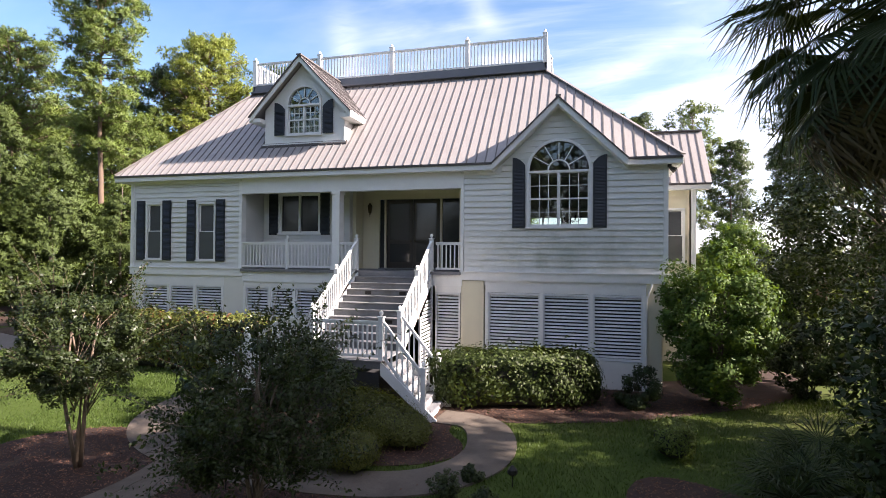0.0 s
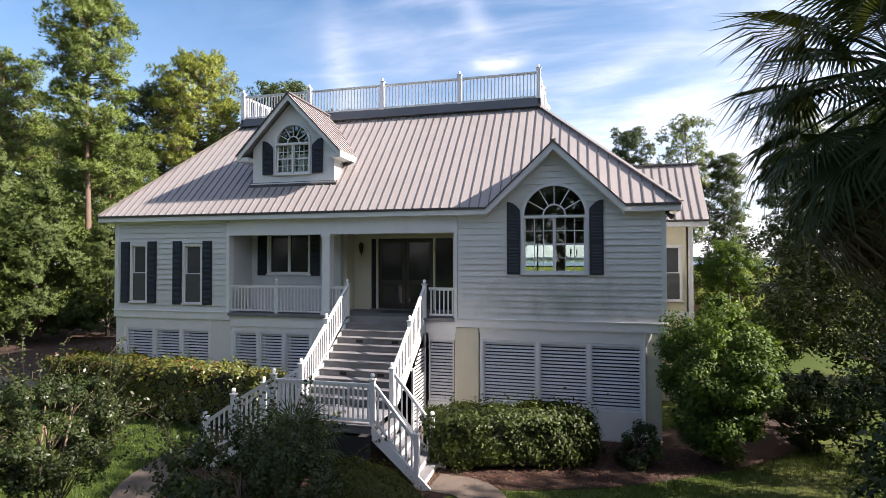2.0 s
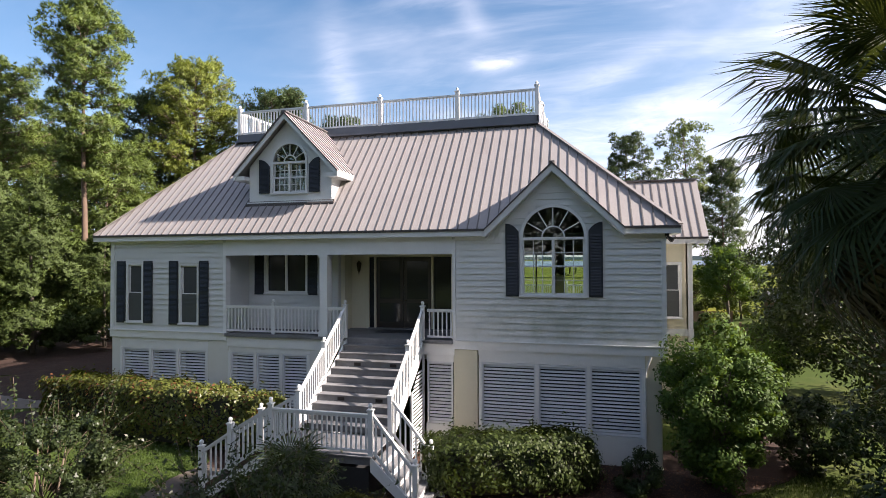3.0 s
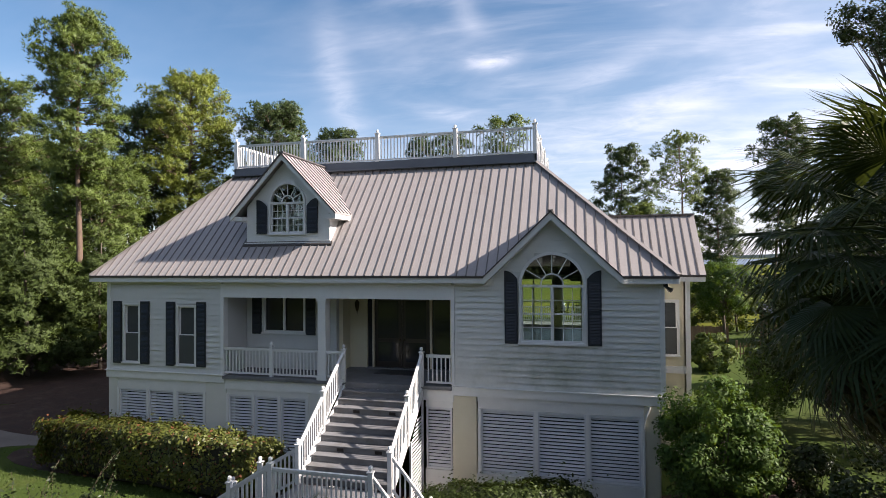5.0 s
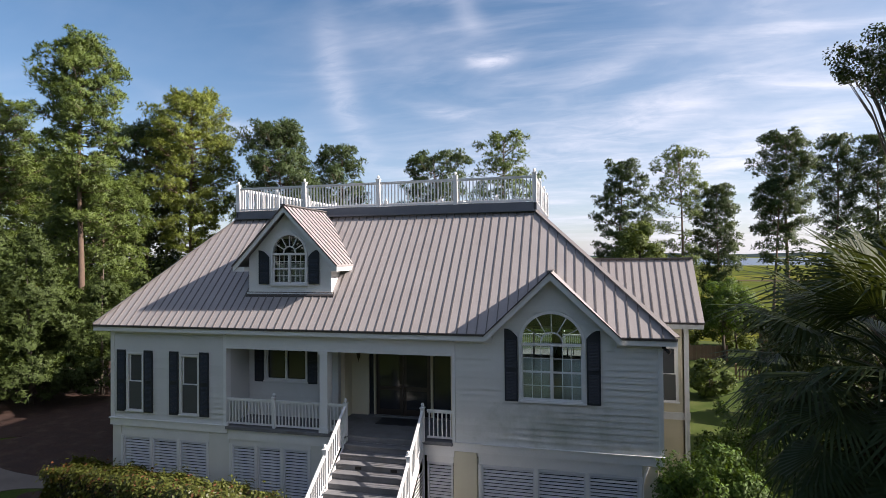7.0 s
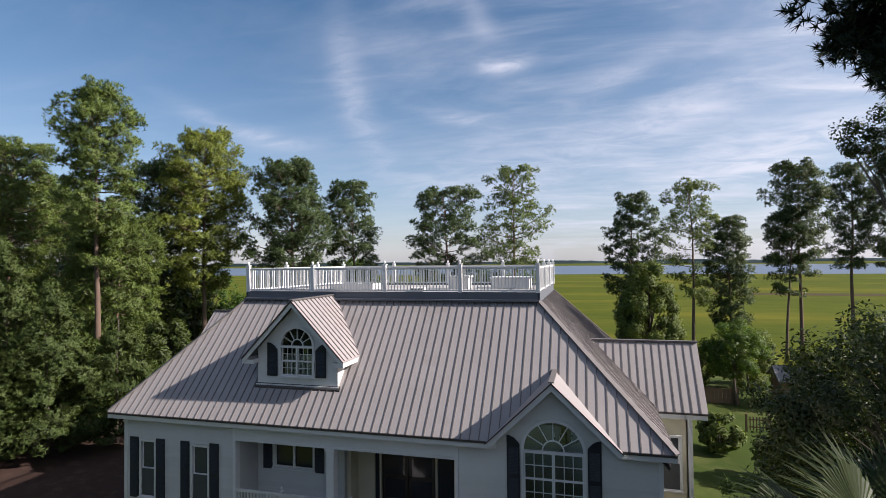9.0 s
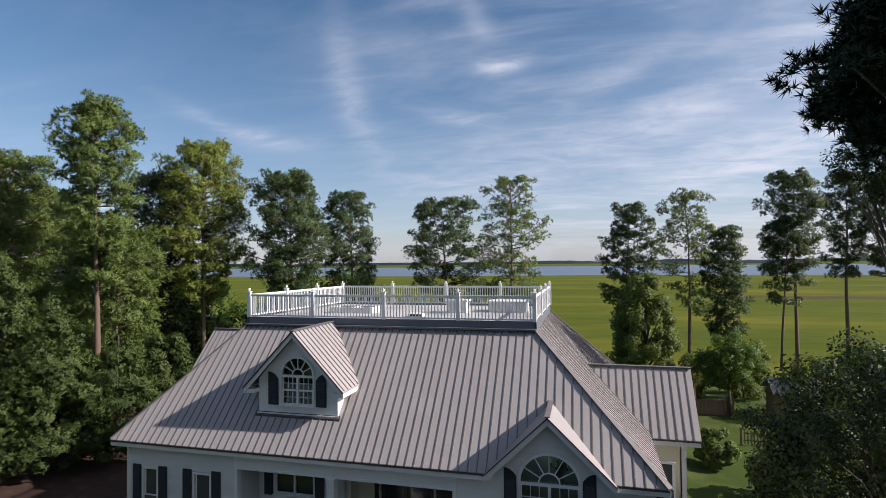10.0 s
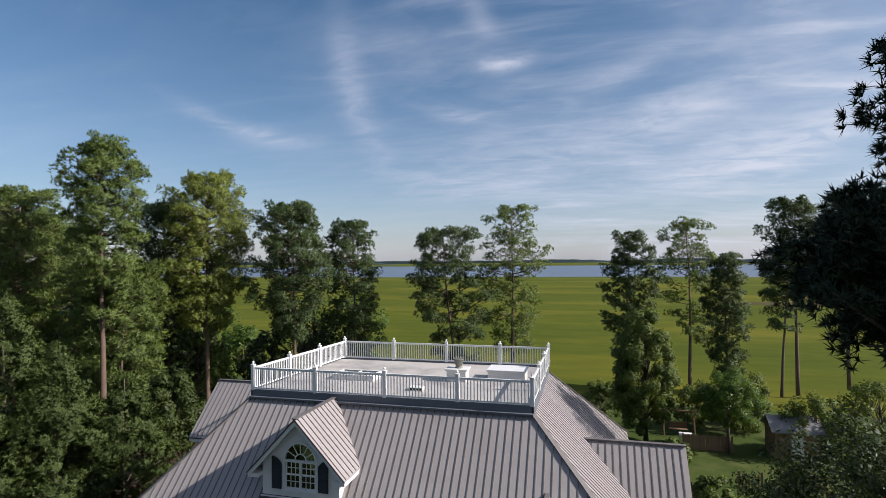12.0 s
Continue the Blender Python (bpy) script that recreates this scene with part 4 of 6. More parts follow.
def walls():
    # outer walls of the main floor, with openings
    bm = bmesh.new()
    t0, t1 = 0.02, 0.2
    zs, ze = 2.9, 6.62

    def front(x0, x1, holes):
        """A run of front wall from x0 to x1 with rectangular holes (a, b, low, high)."""
        x = x0
        for a, b, lo, hi in holes:
            box(bm, x, a, t0, t1, zs, ze)
            box(bm, a, b, t0, t1, zs, lo)
            if hi < ze:
                box(bm, a, b, t0, t1, hi, ze)
            x = b
        box(bm, x, x1, t0, t1, zs, ze)

    front(XL, -7.569, [(-11.50, -10.91, 3.60, 5.58), (-9.32, -8.67, 3.58, 5.56)])
    # bay: rectangle hole, then the arch cut from a gabled panel
    box(bm, 0.206, 2.24, t0, t1, zs, ze), box(bm, 4.01, XR, t0, t1, zs, ze), box(bm, 2.24, 4.01, t0, t1, zs, 4.67)
    cx, r = 3.105, 0.885
    arc = [(cx + r * math.cos(a), 6.33 + r * math.sin(a)) for a in (math.pi * k / 20 for k in range(21))]
    prism(bm, [(2.22, 6.62), *[p for p in arc[::-1] if p[1] > 6.62], (3.99, 6.62), (4.75, 6.62), (cx, 8.28), (1.45, 6.62)], "y", t0, t1)
    for sgn in (-1, 1):
        cor = [p for p in arc if (p[0] - cx) * sgn >= 0 and p[1] <= 6.66]
        ex = cx + sgn * r
        q = sorted(cor, key=lambda p: p[1])
        if len(q) > 1:
            prism(bm, [*q, (ex, q[-1][1])], "y", t0, t1)
    box(bm, XL, XL + 0.2, 0.2, YB, zs, ze), box(bm, XR - 0.2, XR, 0.2, YB - 0.2, zs, ze)
    # porch inner walls
    box(bm, -7.754, -7.569, 0.2, 1.3, zs, ze), box(bm, -7.754, -6.88, 1.3, 1.5, zs, ze), box(bm, -5.306, -4.116, 1.3, 1.5, zs, ze)
    box(bm, -6.88, -5.306, 1.3, 1.5, zs, 4.56)
    part("wall", bm, siding_m, house)
    bm = boxes((-4.116, -3.978, 1.5, 2.12, zs, ze), (-4.116, -3.369, 2.12, 2.3, zs, ze), (0.091, 0.206, 0.2, 2.3, zs, ze), (-3.369, 0.091, 2.12, 2.3, 5.88, ze))
    part("wall", bm, cream_m, house, "cream painted porch wall")
    # back wall with wide windows
    bm = bmesh.new()
    x = XL
    for a, b in ((-12.5, -10.5), (-8.5, -6.0), (-4.4, -1.6), (0.5, 2.6), (3.0, 5.2)):
        box(bm, x, a, YB - 0.2, YB, zs, ze), box(bm, a, b, YB - 0.2, YB, zs, 3.36 if a > 0 else 3.75), box(bm, a, b, YB - 0.2, YB, 5.95 if a > 0 else 5.75, ze)
        x = b
    box(bm, x, XR, YB - 0.2, YB, zs, ze)
    part("wall", bm, cream_m, house, "cream rear wall with wide openings")
    # rooms: floor, ceiling, partitions
    part("room_floor", boxes((XL, -4.047, 1.5, YB - 0.2, 3.1, FLOOR), (-4.047, 0.206, 2.3, YB - 0.2, 3.1, FLOOR), (0.206, XR - 0.2, 0.2, YB - 0.2, 3.1, FLOOR)), floor_m, house)
    part("ceiling", boxes((XL + 0.2, 0.189, 1.5, YB - 0.2, 6.3, 6.4), (0.189, XR - 0.2, 2.2, YB - 0.2, 6.45, 6.55)), room_m, house)
    part("partition", boxes((0.066, 0.206, 2.3, 7.0, FLOOR, 6.4), (-4.061, -3.978, 2.4, YB - 0.2, FLOOR, 6.3), (-7.828, -7.735, 1.5, YB - 0.2, FLOOR, 6.3)), room_m, house)
    # ground storey: rear and side walls, ceiling slab coloured near-black for the unlit storey
    part("lower_wall", boxes((XL + 0.1, XL + 0.3, 0.1, YB - 0.1, 0, 2.9), (XR - 0.3, XR - 0.1, 0.1, YB - 0.1, 0, 2.9), (XL + 0.3, XR - 0.3, YB - 0.3, YB - 0.1, 0, 2.9)), stucco_m, house)
    part("lower_ceiling", boxes((XL + 0.05, XR - 0.05, 0.35, YB - 0.1, 2.86, 2.9)), shade_dark_m, house)


walls()


def wedge(x0a, x1a, x0b, x1b, h, paint, low=0.040, high=0.003):
    """One clapboard, feet at z 0, y 0 its back; slanted ends where the gable cuts it."""
    bm = bmesh.new()
    p = [(x0a, 0, 0), (x1a, 0, 0), (x1a, -low, 0), (x0a, -low, 0), (x0b, 0, h), (x1b, 0, h), (x1b, -high, h), (x0b, -high, h)]
    v = [bm.verts.new(q) for q in p]
    for f in ((0, 1, 2, 3), (4, 5, 6, 7), (0, 1, 5, 4), (3, 2, 6, 7), (0, 3, 7, 4), (1, 2, 6, 5)):
        bm.faces.new([v[i] for i in f])
    return done(bm, "clapboard", paint)


def clapboards(x0, x1, z0, z1, holes, y, step=0.178, gable=None, paint=siding_m):
    """Rows of boards from x0 to x1, left out at holes (a, b, low, high); gable: (centre, apex, slope)."""
    z = z0
    cache = {}
    while z < z1 - 0.02:
        h = min(step, z1 - z)
        runs = [(x0, x1)]
        if gable and z > 6.5:
            c, top, s = gable
            w0, w1 = (top - z) / s, max(0.02, (top - z - h) / s)
            if w0 < 0.1:
                break
            runs = [(c - w0, c + w0)]
        for a, b, lo, hi in holes:
            if lo < z + h * 0.6 and hi > z + h * 0.4:
                runs = [q for r in runs for q in ((r[0], min(r[1], a)), (max(r[0], b), r[1])) if q[1] - q[0] > 0.02]
        for a, b in runs:
            if gable and z > 6.5:
                sa = (w0 - w1) if abs(a - (c - w0)) < 1e-6 else 0
                sb = (w0 - w1) if abs(b - (c + w0)) < 1e-6 else 0
            else:
                sa = sb = 0
            key = (round(b - a, 3), round(h, 3), round(sa, 3), round(sb, 3))
            if key not in cache:
                cache[key] = wedge(0, b - a, sa, b - a - sb, h, paint)
            piece("clapboard", cache[key], house, (a, y, z))
        z += step


def shutter(parent, x0, x1, z0, z1, y, arch=0, name="shutter"):
    """A louvered shutter; arch: +1 or -1 when its top curves down to the window on that side."""
    bm = bmesh.new()
    w = x1 - x0
    if arch:
        n = 8
        curve = [(w * k / n, -0.24 * (k / n) ** 2.2) for k in range(n + 1)]
        top = [(x0 + a, z1 + b) for a, b in curve] if arch > 0 else [(x1 - a, z1 + b) for a, b in curve]
        if arch < 0:
            top = top[::-1]
        prism(bm, [(x0, z0), (x1, z0), *top[::-1]], "y", y - 0.035, y)
        zt = z1 - 0.3
    else:
        box(bm, x0, x1, y - 0.035, y, z0, z1)
        zt = z1 - 0.06
    sh = part(name, bm, shutter_m, parent, "dark navy louvered shutter")
    # slats on the face
    bm = bmesh.new()
    z = z0 + 0.06
    while z < zt - 0.03:
        if not (z0 + (zt - z0) * 0.47 < z < z0 + (zt - z0) * 0.53):
            prism(bm, [(y - 0.037, z), (y - 0.05, z + 0.006), (y - 0.037, z + 0.035)], "x", x0 + 0.05, x1 - 0.05)
        z += 0.042
    part("slats", bm, shutter_m, sh)
    return sh


def window(x0, x1, z0, z1, y, sashes=1, muntins=(1, 1), glass=None, casing=0.07, arch=0.0, name="window", parent=None, screen=False, label="", hung=True):
    """A double-hung window with casing, sill, meeting rails and muntins; arch: radius of a half-round light above."""
    win = part(name, boxes((x0 - casing, x0, y - 0.045, y + 0.02, z0 - casing, z1), (x1, x1 + casing, y - 0.045, y + 0.02, z0 - casing, z1), (x0, x1, y - 0.045, y + 0.02, z0 - casing, z0), *([] if arch else [(x0 - casing, x1 + casing, y - 0.05, y + 0.02, z1, z1 + casing)])), trim_m, parent or house, label)
    part("sill", boxes((x0 - casing - 0.03, x1 + casing + 0.03, y - 0.09, y - 0.046, z0 - casing, z0 - casing + 0.045)), trim_m, win)
    part("pane", boxes((x0 + 0.01, x1 - 0.01, y + 0.052, y + 0.058, z0 + 0.01, z1 - 0.01)), glass or glass_m, win).visible_shadow = False
    w = (x1 - x0) / sashes
    bm = bmesh.new()
    for s in range(sashes):
        a, b = x0 + w * s, x0 + w * (s + 1)
        zm = (z0 + z1) / 2
        for lo, hi, dy in (((z0, zm + 0.02, 0.0), (zm - 0.02, z1, 0.028)) if hung else ((z0, z1, 0.0),)):
            for r in ((a, a + 0.045, lo, hi), (b - 0.045, b, lo, hi), (a + 0.045, b - 0.045, lo, lo + 0.05), (a + 0.045, b - 0.045, hi - 0.04, hi)):
                box(bm, r[0], r[1], y + 0.005 + dy, y + 0.035 + dy - 0.004, r[2], r[3])
            nc, nr = muntins
            for c in range(1, nc):
                m = a + 0.045 + (b - a - 0.09) * c / nc
                box(bm, m - 0.011, m + 0.011, y + 0.012 + dy, y + 0.028 + dy, lo + 0.05, hi - 0.04)
            for c in range(1, nr):
                m = lo + 0.05 + (hi - lo - 0.09) * c / nr
                box(bm, a + 0.045, b - 0.045, y + 0.010 + dy, y + 0.026 + dy, m - 0.011, m + 0.011)
    for s in range(1, sashes):
        box(bm, x0 + w * s - 0.035, x0 + w * s + 0.035, y - 0.03, y + 0.004, z0, z1)
    part("sash", bm, trim_m, win)
    if screen:
        part("insect_screen", boxes((x0 + 0.02, x1 - 0.02, y - 0.006, y - 0.002, z0 + 0.02, (z0 + z1) / 2)), screen_m, win, "grey insect screen")
    if arch:
        cx, r = (x0 + x1) / 2, arch
        bm = bmesh.new()
        k = 28
        ring = lambda rr: [(cx + rr * math.cos(math.pi * i / k), z1 + 0.04 + rr * math.sin(math.pi * i / k)) for i in range(k + 1)]
        outer, inner = ring(r + casing), ring(r - 0.01)
        for i in range(k):
            prism(bm, [outer[i], outer[i + 1], inner[i + 1], inner[i]], "y", y - 0.05, y + 0.03)
        box(bm, x0 - casing, x1 + casing, y - 0.05, y + 0.05, z1 - 0.03, z1 + 0.04)
        hub = ring(r * 0.36 + 0.02), ring(r * 0.36 - 0.02)
        for i in range(k):
            prism(bm, [hub[0][i], hub[0][i + 1], hub[1][i + 1], hub[1][i]], "y", y + 0.008, y + 0.032)
        for i in range(1, 6):
            a = math.pi * i / 6
            d = Vector((math.cos(a), 0, math.sin(a)))
            c = Vector((cx, y + 0.02, z1 + 0.04))
            beam(bm, c + d * r * 0.36, c + d * (r - 0.02), 0.024, 0.028)
        part("arch_light", bm, trim_m, win, "half-round sunburst light")
        bm = bmesh.new()
        prism(bm, ring(r - 0.02), "y", y + 0.052, y + 0.058)
        part("arch_pane", bm, glass or glass_m, win).visible_shadow = False
    return win


# front windows, shutters
window(-11.49, -10.92, 3.62, 5.56, 0.0, 1, (1, 1), blind_glass_m, name="window", screen=True)
shutter(house, -11.95, -11.59, 3.55, 5.70, -0.03)
shutter(house, -10.82, -10.46, 3.55, 5.70, -0.03)
window(-9.31, -8.68, 3.60, 5.54, 0.0, 1, (1, 1), blind_glass_m, name="window", screen=True)
shutter(house, -9.78, -9.42, 3.53, 5.70, -0.03)
shutter(house, -8.58, -8.22, 3.53, 5.70, -0.03)
window(2.26, 3.99, 4.69, 6.29, 0.0, 2, (3, 2), None, casing=0.075, arch=0.865, name="arched_window")
shutter(house, 1.77, 2.15, 4.63, 6.74, -0.03, 1)
shutter(house, 4.1, 4.48, 4.63, 6.74, -0.03, -1)
window(-6.862, -5.324, 4.58, 5.95, 1.3, 2, (1, 1), darkglass_m, name="porch_window", hung=False)
shutter(house, -7.315, -6.953, 4.5, 6.0, 1.27)
shutter(house, -5.252, -4.89, 4.5, 6.0, 1.27)
for a, b in ((-12.5, -10.5), (-8.5, -6.0), (-4.4, -1.6), (0.5, 2.6), (3.0, 5.2)):
    window(a + 0.02, b - 0.02, 3.38 if a > 0 else 3.77, 5.93 if a > 0 else 5.73, YB - 0.12, 2, (1, 1), glass_m, name="rear_window")


def cornerboards():
    rows = [(XL - 0.025, XL + 0.12, -0.045, 0.02, 3.29, 6.45), (XR - 0.10, XR + 0.025, -0.045, 0.02, 3.29, 6.45), (-7.661, -7.55, -0.045, 0.2, 3.2, 6.3), (0.18, 0.274, -0.045, 0.2, 3.2, 6.3)]
    for r in rows:
        part("corner_board", boxes(r), trim_m, house)
    # porch beam, frieze, band boards
    part("porch_beam", boxes((-7.55, 0.18, -0.04, 0.2, 5.87, 6.5)), trim_m, house)
    part("beam_trim", boxes((-7.55, 0.18, -0.06, -0.041, 5.87, 5.95)), trim_m, house)
    part("frieze", boxes((XL, -7.661, -0.04, 0.02, 6.28, 6.5), (0.274, 1.429, -0.04, 0.02, 6.28, 6.5), (4.909, XR, -0.04, 0.02, 6.28, 6.5)), trim_m, house)
    part("band_board", boxes((XL - 0.03, -7.505, -0.06, 0.02, 3.05, 3.29), (-7.505, 0.231, -0.04, 0.02, 2.86, 3.2), (0.231, XR + 0.03, -0.06, 0.02, 3.05, 3.29)), trim_m, house)
    part("drip_cap", boxes((XL - 0.06, -7.505, -0.10, 0.0, 3.29, 3.32), (0.231, XR + 0.06, -0.10, 0.0, 3.29, 3.32)), trim_m, house)
    part("apron_board", boxes((XL + 0.1, -3.909, 0.0, 0.08, 2.68, 3.05), (-0.634, 0.309, 0.0, 0.08, 2.66, 3.05), (0.96, XR - 0.55, 0.0, 0.08, 2.70, 3.05)), trim_m, house)
    part("porch_floor", boxes((-7.55, 0.189, -0.12, 2.3, 3.20, FLOOR)), tread_m, house, "grey painted porch floor")
    part("porch_ceiling", boxes((-7.569, 0.091, 0.2, 2.2, 6.15, 6.2)), ceil_m, house)


cornerboards()
siding_holes = [(-11.57, -10.84, 3.54, 5.64), (-9.39, -8.60, 3.52, 5.62)]
clapboards(XL + 0.12, -7.661, 3.32, 6.28, siding_holes, 0.0)
hole = [(2.16, 4.05, 4.6, 6.34)] + [(3.105 - math.sqrt(max(0.0, 0.9 ** 2 - (z - 6.33) ** 2)) - 0.01, 3.105 + math.sqrt(max(0.0, 0.9 ** 2 - (z - 6.33) ** 2)) + 0.01, z - 0.041, z + 0.041) for z in [6.36 + 0.0825 * k for k in range(11)]]
clapboards(0.28, XR - 0.1, 3.32, 8.25, hole, 0.0, gable=(3.12, 8.26, 0.98), paint=siding_bay_m)
clapboards(-7.55, -4.116, FLOOR + 0.02, 6.12, [(-6.935, -5.261, 4.5, 6.1)], 1.29)


def roof():
    s = (TOP - EAVE) / (RF + 0.3)
    e0, e1, eb = -12.72, 6.46, 14.75
    gx, gz, gs = 3.12, 8.42, 0.98
    gy = -0.3 + (gz - EAVE) / s
    gl, gr = gx - (gz - EAVE) / gs, gx + (gz - EAVE) / gs
    slope = lambda y: EAVE + s * (y + 0.3)
    # sheets
    part("roof_sheet", slab(bmesh.new(), [(e0, -0.3, EAVE), (gl, -0.3, EAVE), (gx, gy, gz), (gr, -0.3, EAVE), (e1, -0.3, EAVE), (RR, RF, TOP), (RL, RF, TOP)], 0.06), roof_m, house)
    part("roof_sheet", slab(bmesh.new(), [(e1, -0.3, EAVE), (e1, eb, EAVE), (RR, RB, TOP), (RR, RF, TOP)], 0.06), roof_m, house)
    part("roof_sheet", slab(bmesh.new(), [(e1, eb, EAVE), (e0, eb, EAVE), (RL, RB, TOP), (RR, RB, TOP)], 0.06), roof_m, house)
    part("roof_sheet", slab(bmesh.new(), [(e0, eb, EAVE), (e0, -0.3, EAVE), (RL, RF, TOP), (RL, RB, TOP)], 0.06), roof_m, house)
    # bay gable sheets
    part("gable_roof", slab(bmesh.new(), [(gx, -0.42, gz), (gx, gy, gz), (gl - 0.06, -0.3, EAVE - 0.02), (gl - 0.06, -0.42, EAVE - 0.02)], 0.05), roof_m, house)
    part("gable_roof", slab(bmesh.new(), [(gx, gy, gz), (gx, -0.42, gz), (gr + 0.06, -0.42, EAVE - 0.02), (gr + 0.06, -0.3, EAVE - 0.02)], 0.05), roof_m, house)
    for sg, ex in ((-1, gl), (1, gr)):   # rake boards and soffit
        bm = bmesh.new()
        prism(bm, [(gx, gz - 0.05), (ex + sg * 0.06, EAVE - 0.07), (ex + sg * 0.06, EAVE - 0.25), (gx, gz - 0.24)], "y", -0.40, -0.36)
        part("rake_board", bm, trim_m, house)
        bm = bmesh.new()
        prism(bm, [(gx, gz - 0.24), (ex + sg * 0.06, EAVE - 0.25), (ex + sg * 0.06, EAVE - 0.27), (gx, gz - 0.26)], "y", -0.36, 0.0)
        part("rake_soffit", bm, trim_m, house)
        bm = bmesh.new()
        prism(bm, [(gx, gz + 0.005), (ex + sg * 0.08, EAVE - 0.035), (ex + sg * 0.08, EAVE - 0.07), (gx, gz - 0.05)], "y", -0.45, -0.421)
        part("rake_flashing", bm, edge_m, house)
    part("ridge_cap", beam(bmesh.new(), (gx, -0.44, gz + 0.012), (gx, gy + 0.05, gz + 0.012), 0.16, 0.03), shadow_seam_m, house)
    # eaves: fascia, soffit, dark drip edge
    for a, b in ((e0, gl - 0.06), (gr + 0.06, e1)):
        part("fascia", boxes((a, b, -0.29, -0.25, EAVE - 0.22, EAVE - 0.07)), trim_m, house)
        part("soffit", boxes((a, b, -0.25, 0.0, EAVE - 0.22, EAVE - 0.19)), trim_m, house)
        part("drip_edge", boxes((a, b, -0.325, -0.291, EAVE - 0.075, EAVE - 0.012)), edge_m, house)
    for x0, x1 in ((e0, XL), (XR, e1)):
        part("soffit", boxes((x0 + 0.02, x1 - 0.02, 0.0, eb - 0.3, EAVE - 0.22, EAVE - 0.19)), trim_m, house)
        xo = x0 if x0 == e0 else x1
        part("fascia", boxes((xo - 0.02, xo + 0.02, -0.25, eb, EAVE - 0.22, EAVE - 0.065)), trim_m, house)
    # standing seams: front, sides, back
    def seam(p, q):
        part("roof_seam", beam(bmesh.new(), p, q, 0.032, 0.036), shadow_seam_m, house)

    def span(x):
        lo, hi = -0.31, RF
        if x < RL:
            hi = -0.3 + (x - e0) / (RL - e0) * (RF + 0.3)
        if x > RR:
            hi = -0.3 + (e1 - x) / (e1 - RR) * (RF + 0.3)
        if gl < x < gr:
            lo = -0.3 + (gz - gs * abs(x - gx) - EAVE) / s
        return lo, hi

    x = e0 + 0.3
    while x < e1 - 0.2:
        lo, hi = span(x)
        if hi - lo > 0.1:
            seam((x, lo, slope(lo) + 0.008), (x, hi - 0.02, slope(hi - 0.02) + 0.008))
        x += 0.285
    sx = (TOP - EAVE) / (e1 - RR)
    y = -0.05
    while y < eb - 0.3:
        reach = RR
        if y < RF:
            reach = e1 - (y + 0.3) / (RF + 0.3) * (e1 - RR)
        elif y > RB:
            reach = e1 - (eb - y) / (eb - RB) * (e1 - RR)
        if e1 - reach > 0.15:
            seam((e1, y, EAVE + 0.008), (reach + 0.03, y, EAVE + sx * (e1 - reach - 0.03) + 0.008))
        y += 0.285
    # hip caps, and the cap under the deck curb
    for a, b in (((e0, -0.3), (RL, RF)), ((e1, -0.3), (RR, RF)), ((e1, eb), (RR, RB)), ((e0, eb), (RL, RB))):
        part("hip_cap", beam(bmesh.new(), (*a, EAVE + 0.03), (*b, TOP + 0.03), 0.2, 0.04), shadow_seam_m, house)
    part("deck_curb", boxes((RL, RR, RF - 0.04, RF + 0.04, TOP - 0.05, 10.78), (RL, RR, RB - 0.04, RB + 0.04, TOP - 0.05, 10.78), (RL - 0.04, RL + 0.04, RF - 0.04, RB + 0.04, TOP - 0.052, 10.778), (RR - 0.04, RR + 0.04, RF - 0.04, RB + 0.04, TOP - 0.052, 10.778)), shaded_curb_m, house, "slate grey curb round the roof deck, deepened for its shaded front")
    part("deck_flashing", boxes((RL - 0.02, RR + 0.02, RF - 0.20, RF - 0.041, TOP - 0.02, TOP + 0.05)), shaded_curb_m, house)
    part("deck_floor", boxes((RL + 0.04, RR - 0.04, RF + 0.04, RB - 0.04, 10.46, 10.70)), deck_m, house, "weathered grey flat roof deck")
    # bay seams of the gable
    # side wings: gabled roofs that stand out right and left
    for wx0, wx1, yf, yr, zr, ze, tag in ((3.6, 8.2, 4.7, 6.6, 8.7, 6.46, 1), (-16.9, -10.0, 8.4, 10.9, 9.2, 6.6, -1)):
        sl = (zr - ze) / (yr - yf)
        yb = 2 * yr - yf
        part("wing_roof", slab(bmesh.new(), [(wx0, yf, ze), (wx1, yf, ze), (wx1, yr, zr), (wx0, yr, zr)], 0.07), roof_m, house)
        part("wing_roof", slab(bmesh.new(), [(wx1, yb, ze), (wx0, yb, ze), (wx0, yr, zr), (wx1, yr, zr)], 0.07), roof_m, house)
        part("ridge_cap", beam(bmesh.new(), (wx0, yr, zr + 0.02), (wx1 + 0.02, yr, zr + 0.02), 0.2, 0.045), shadow_seam_m, house)
        x = wx0 + 0.1 if tag > 0 else wx0 + 0.2
        while x < wx1 - 0.1:
            seam((x, yf - 0.01, ze + 0.008), (x, yr - 0.05, zr - 0.05 * sl + 0.008))
            x += 0.285
        part("wing_fascia", boxes((wx0, wx1 - 0.02, yf + 0.01, yf + 0.05, ze - 0.24, ze - 0.075)), trim_m, house)
        part("drip_edge", boxes((wx0, wx1, yf - 0.03, yf + 0.009, ze - 0.075, ze - 0.012)), edge_m, house)
        xe = wx1 if tag > 0 else wx0
        bm = bmesh.new()
        prism(bm, [(yf + 0.05, ze - 0.02), (yr, zr - 0.075), (yb - 0.05, ze - 0.02), (yb - 0.05, ze - 0.22), (yr, zr - 0.27), (yf + 0.05, ze - 0.22)], "x", xe - 0.05, xe - 0.01)
        part("rake_board", bm, trim_m, house)
        wl, wr = (XR - 0.1, 7.60) if tag > 0 else (-16.5, XL + 0.1)
        bm = bmesh.new()
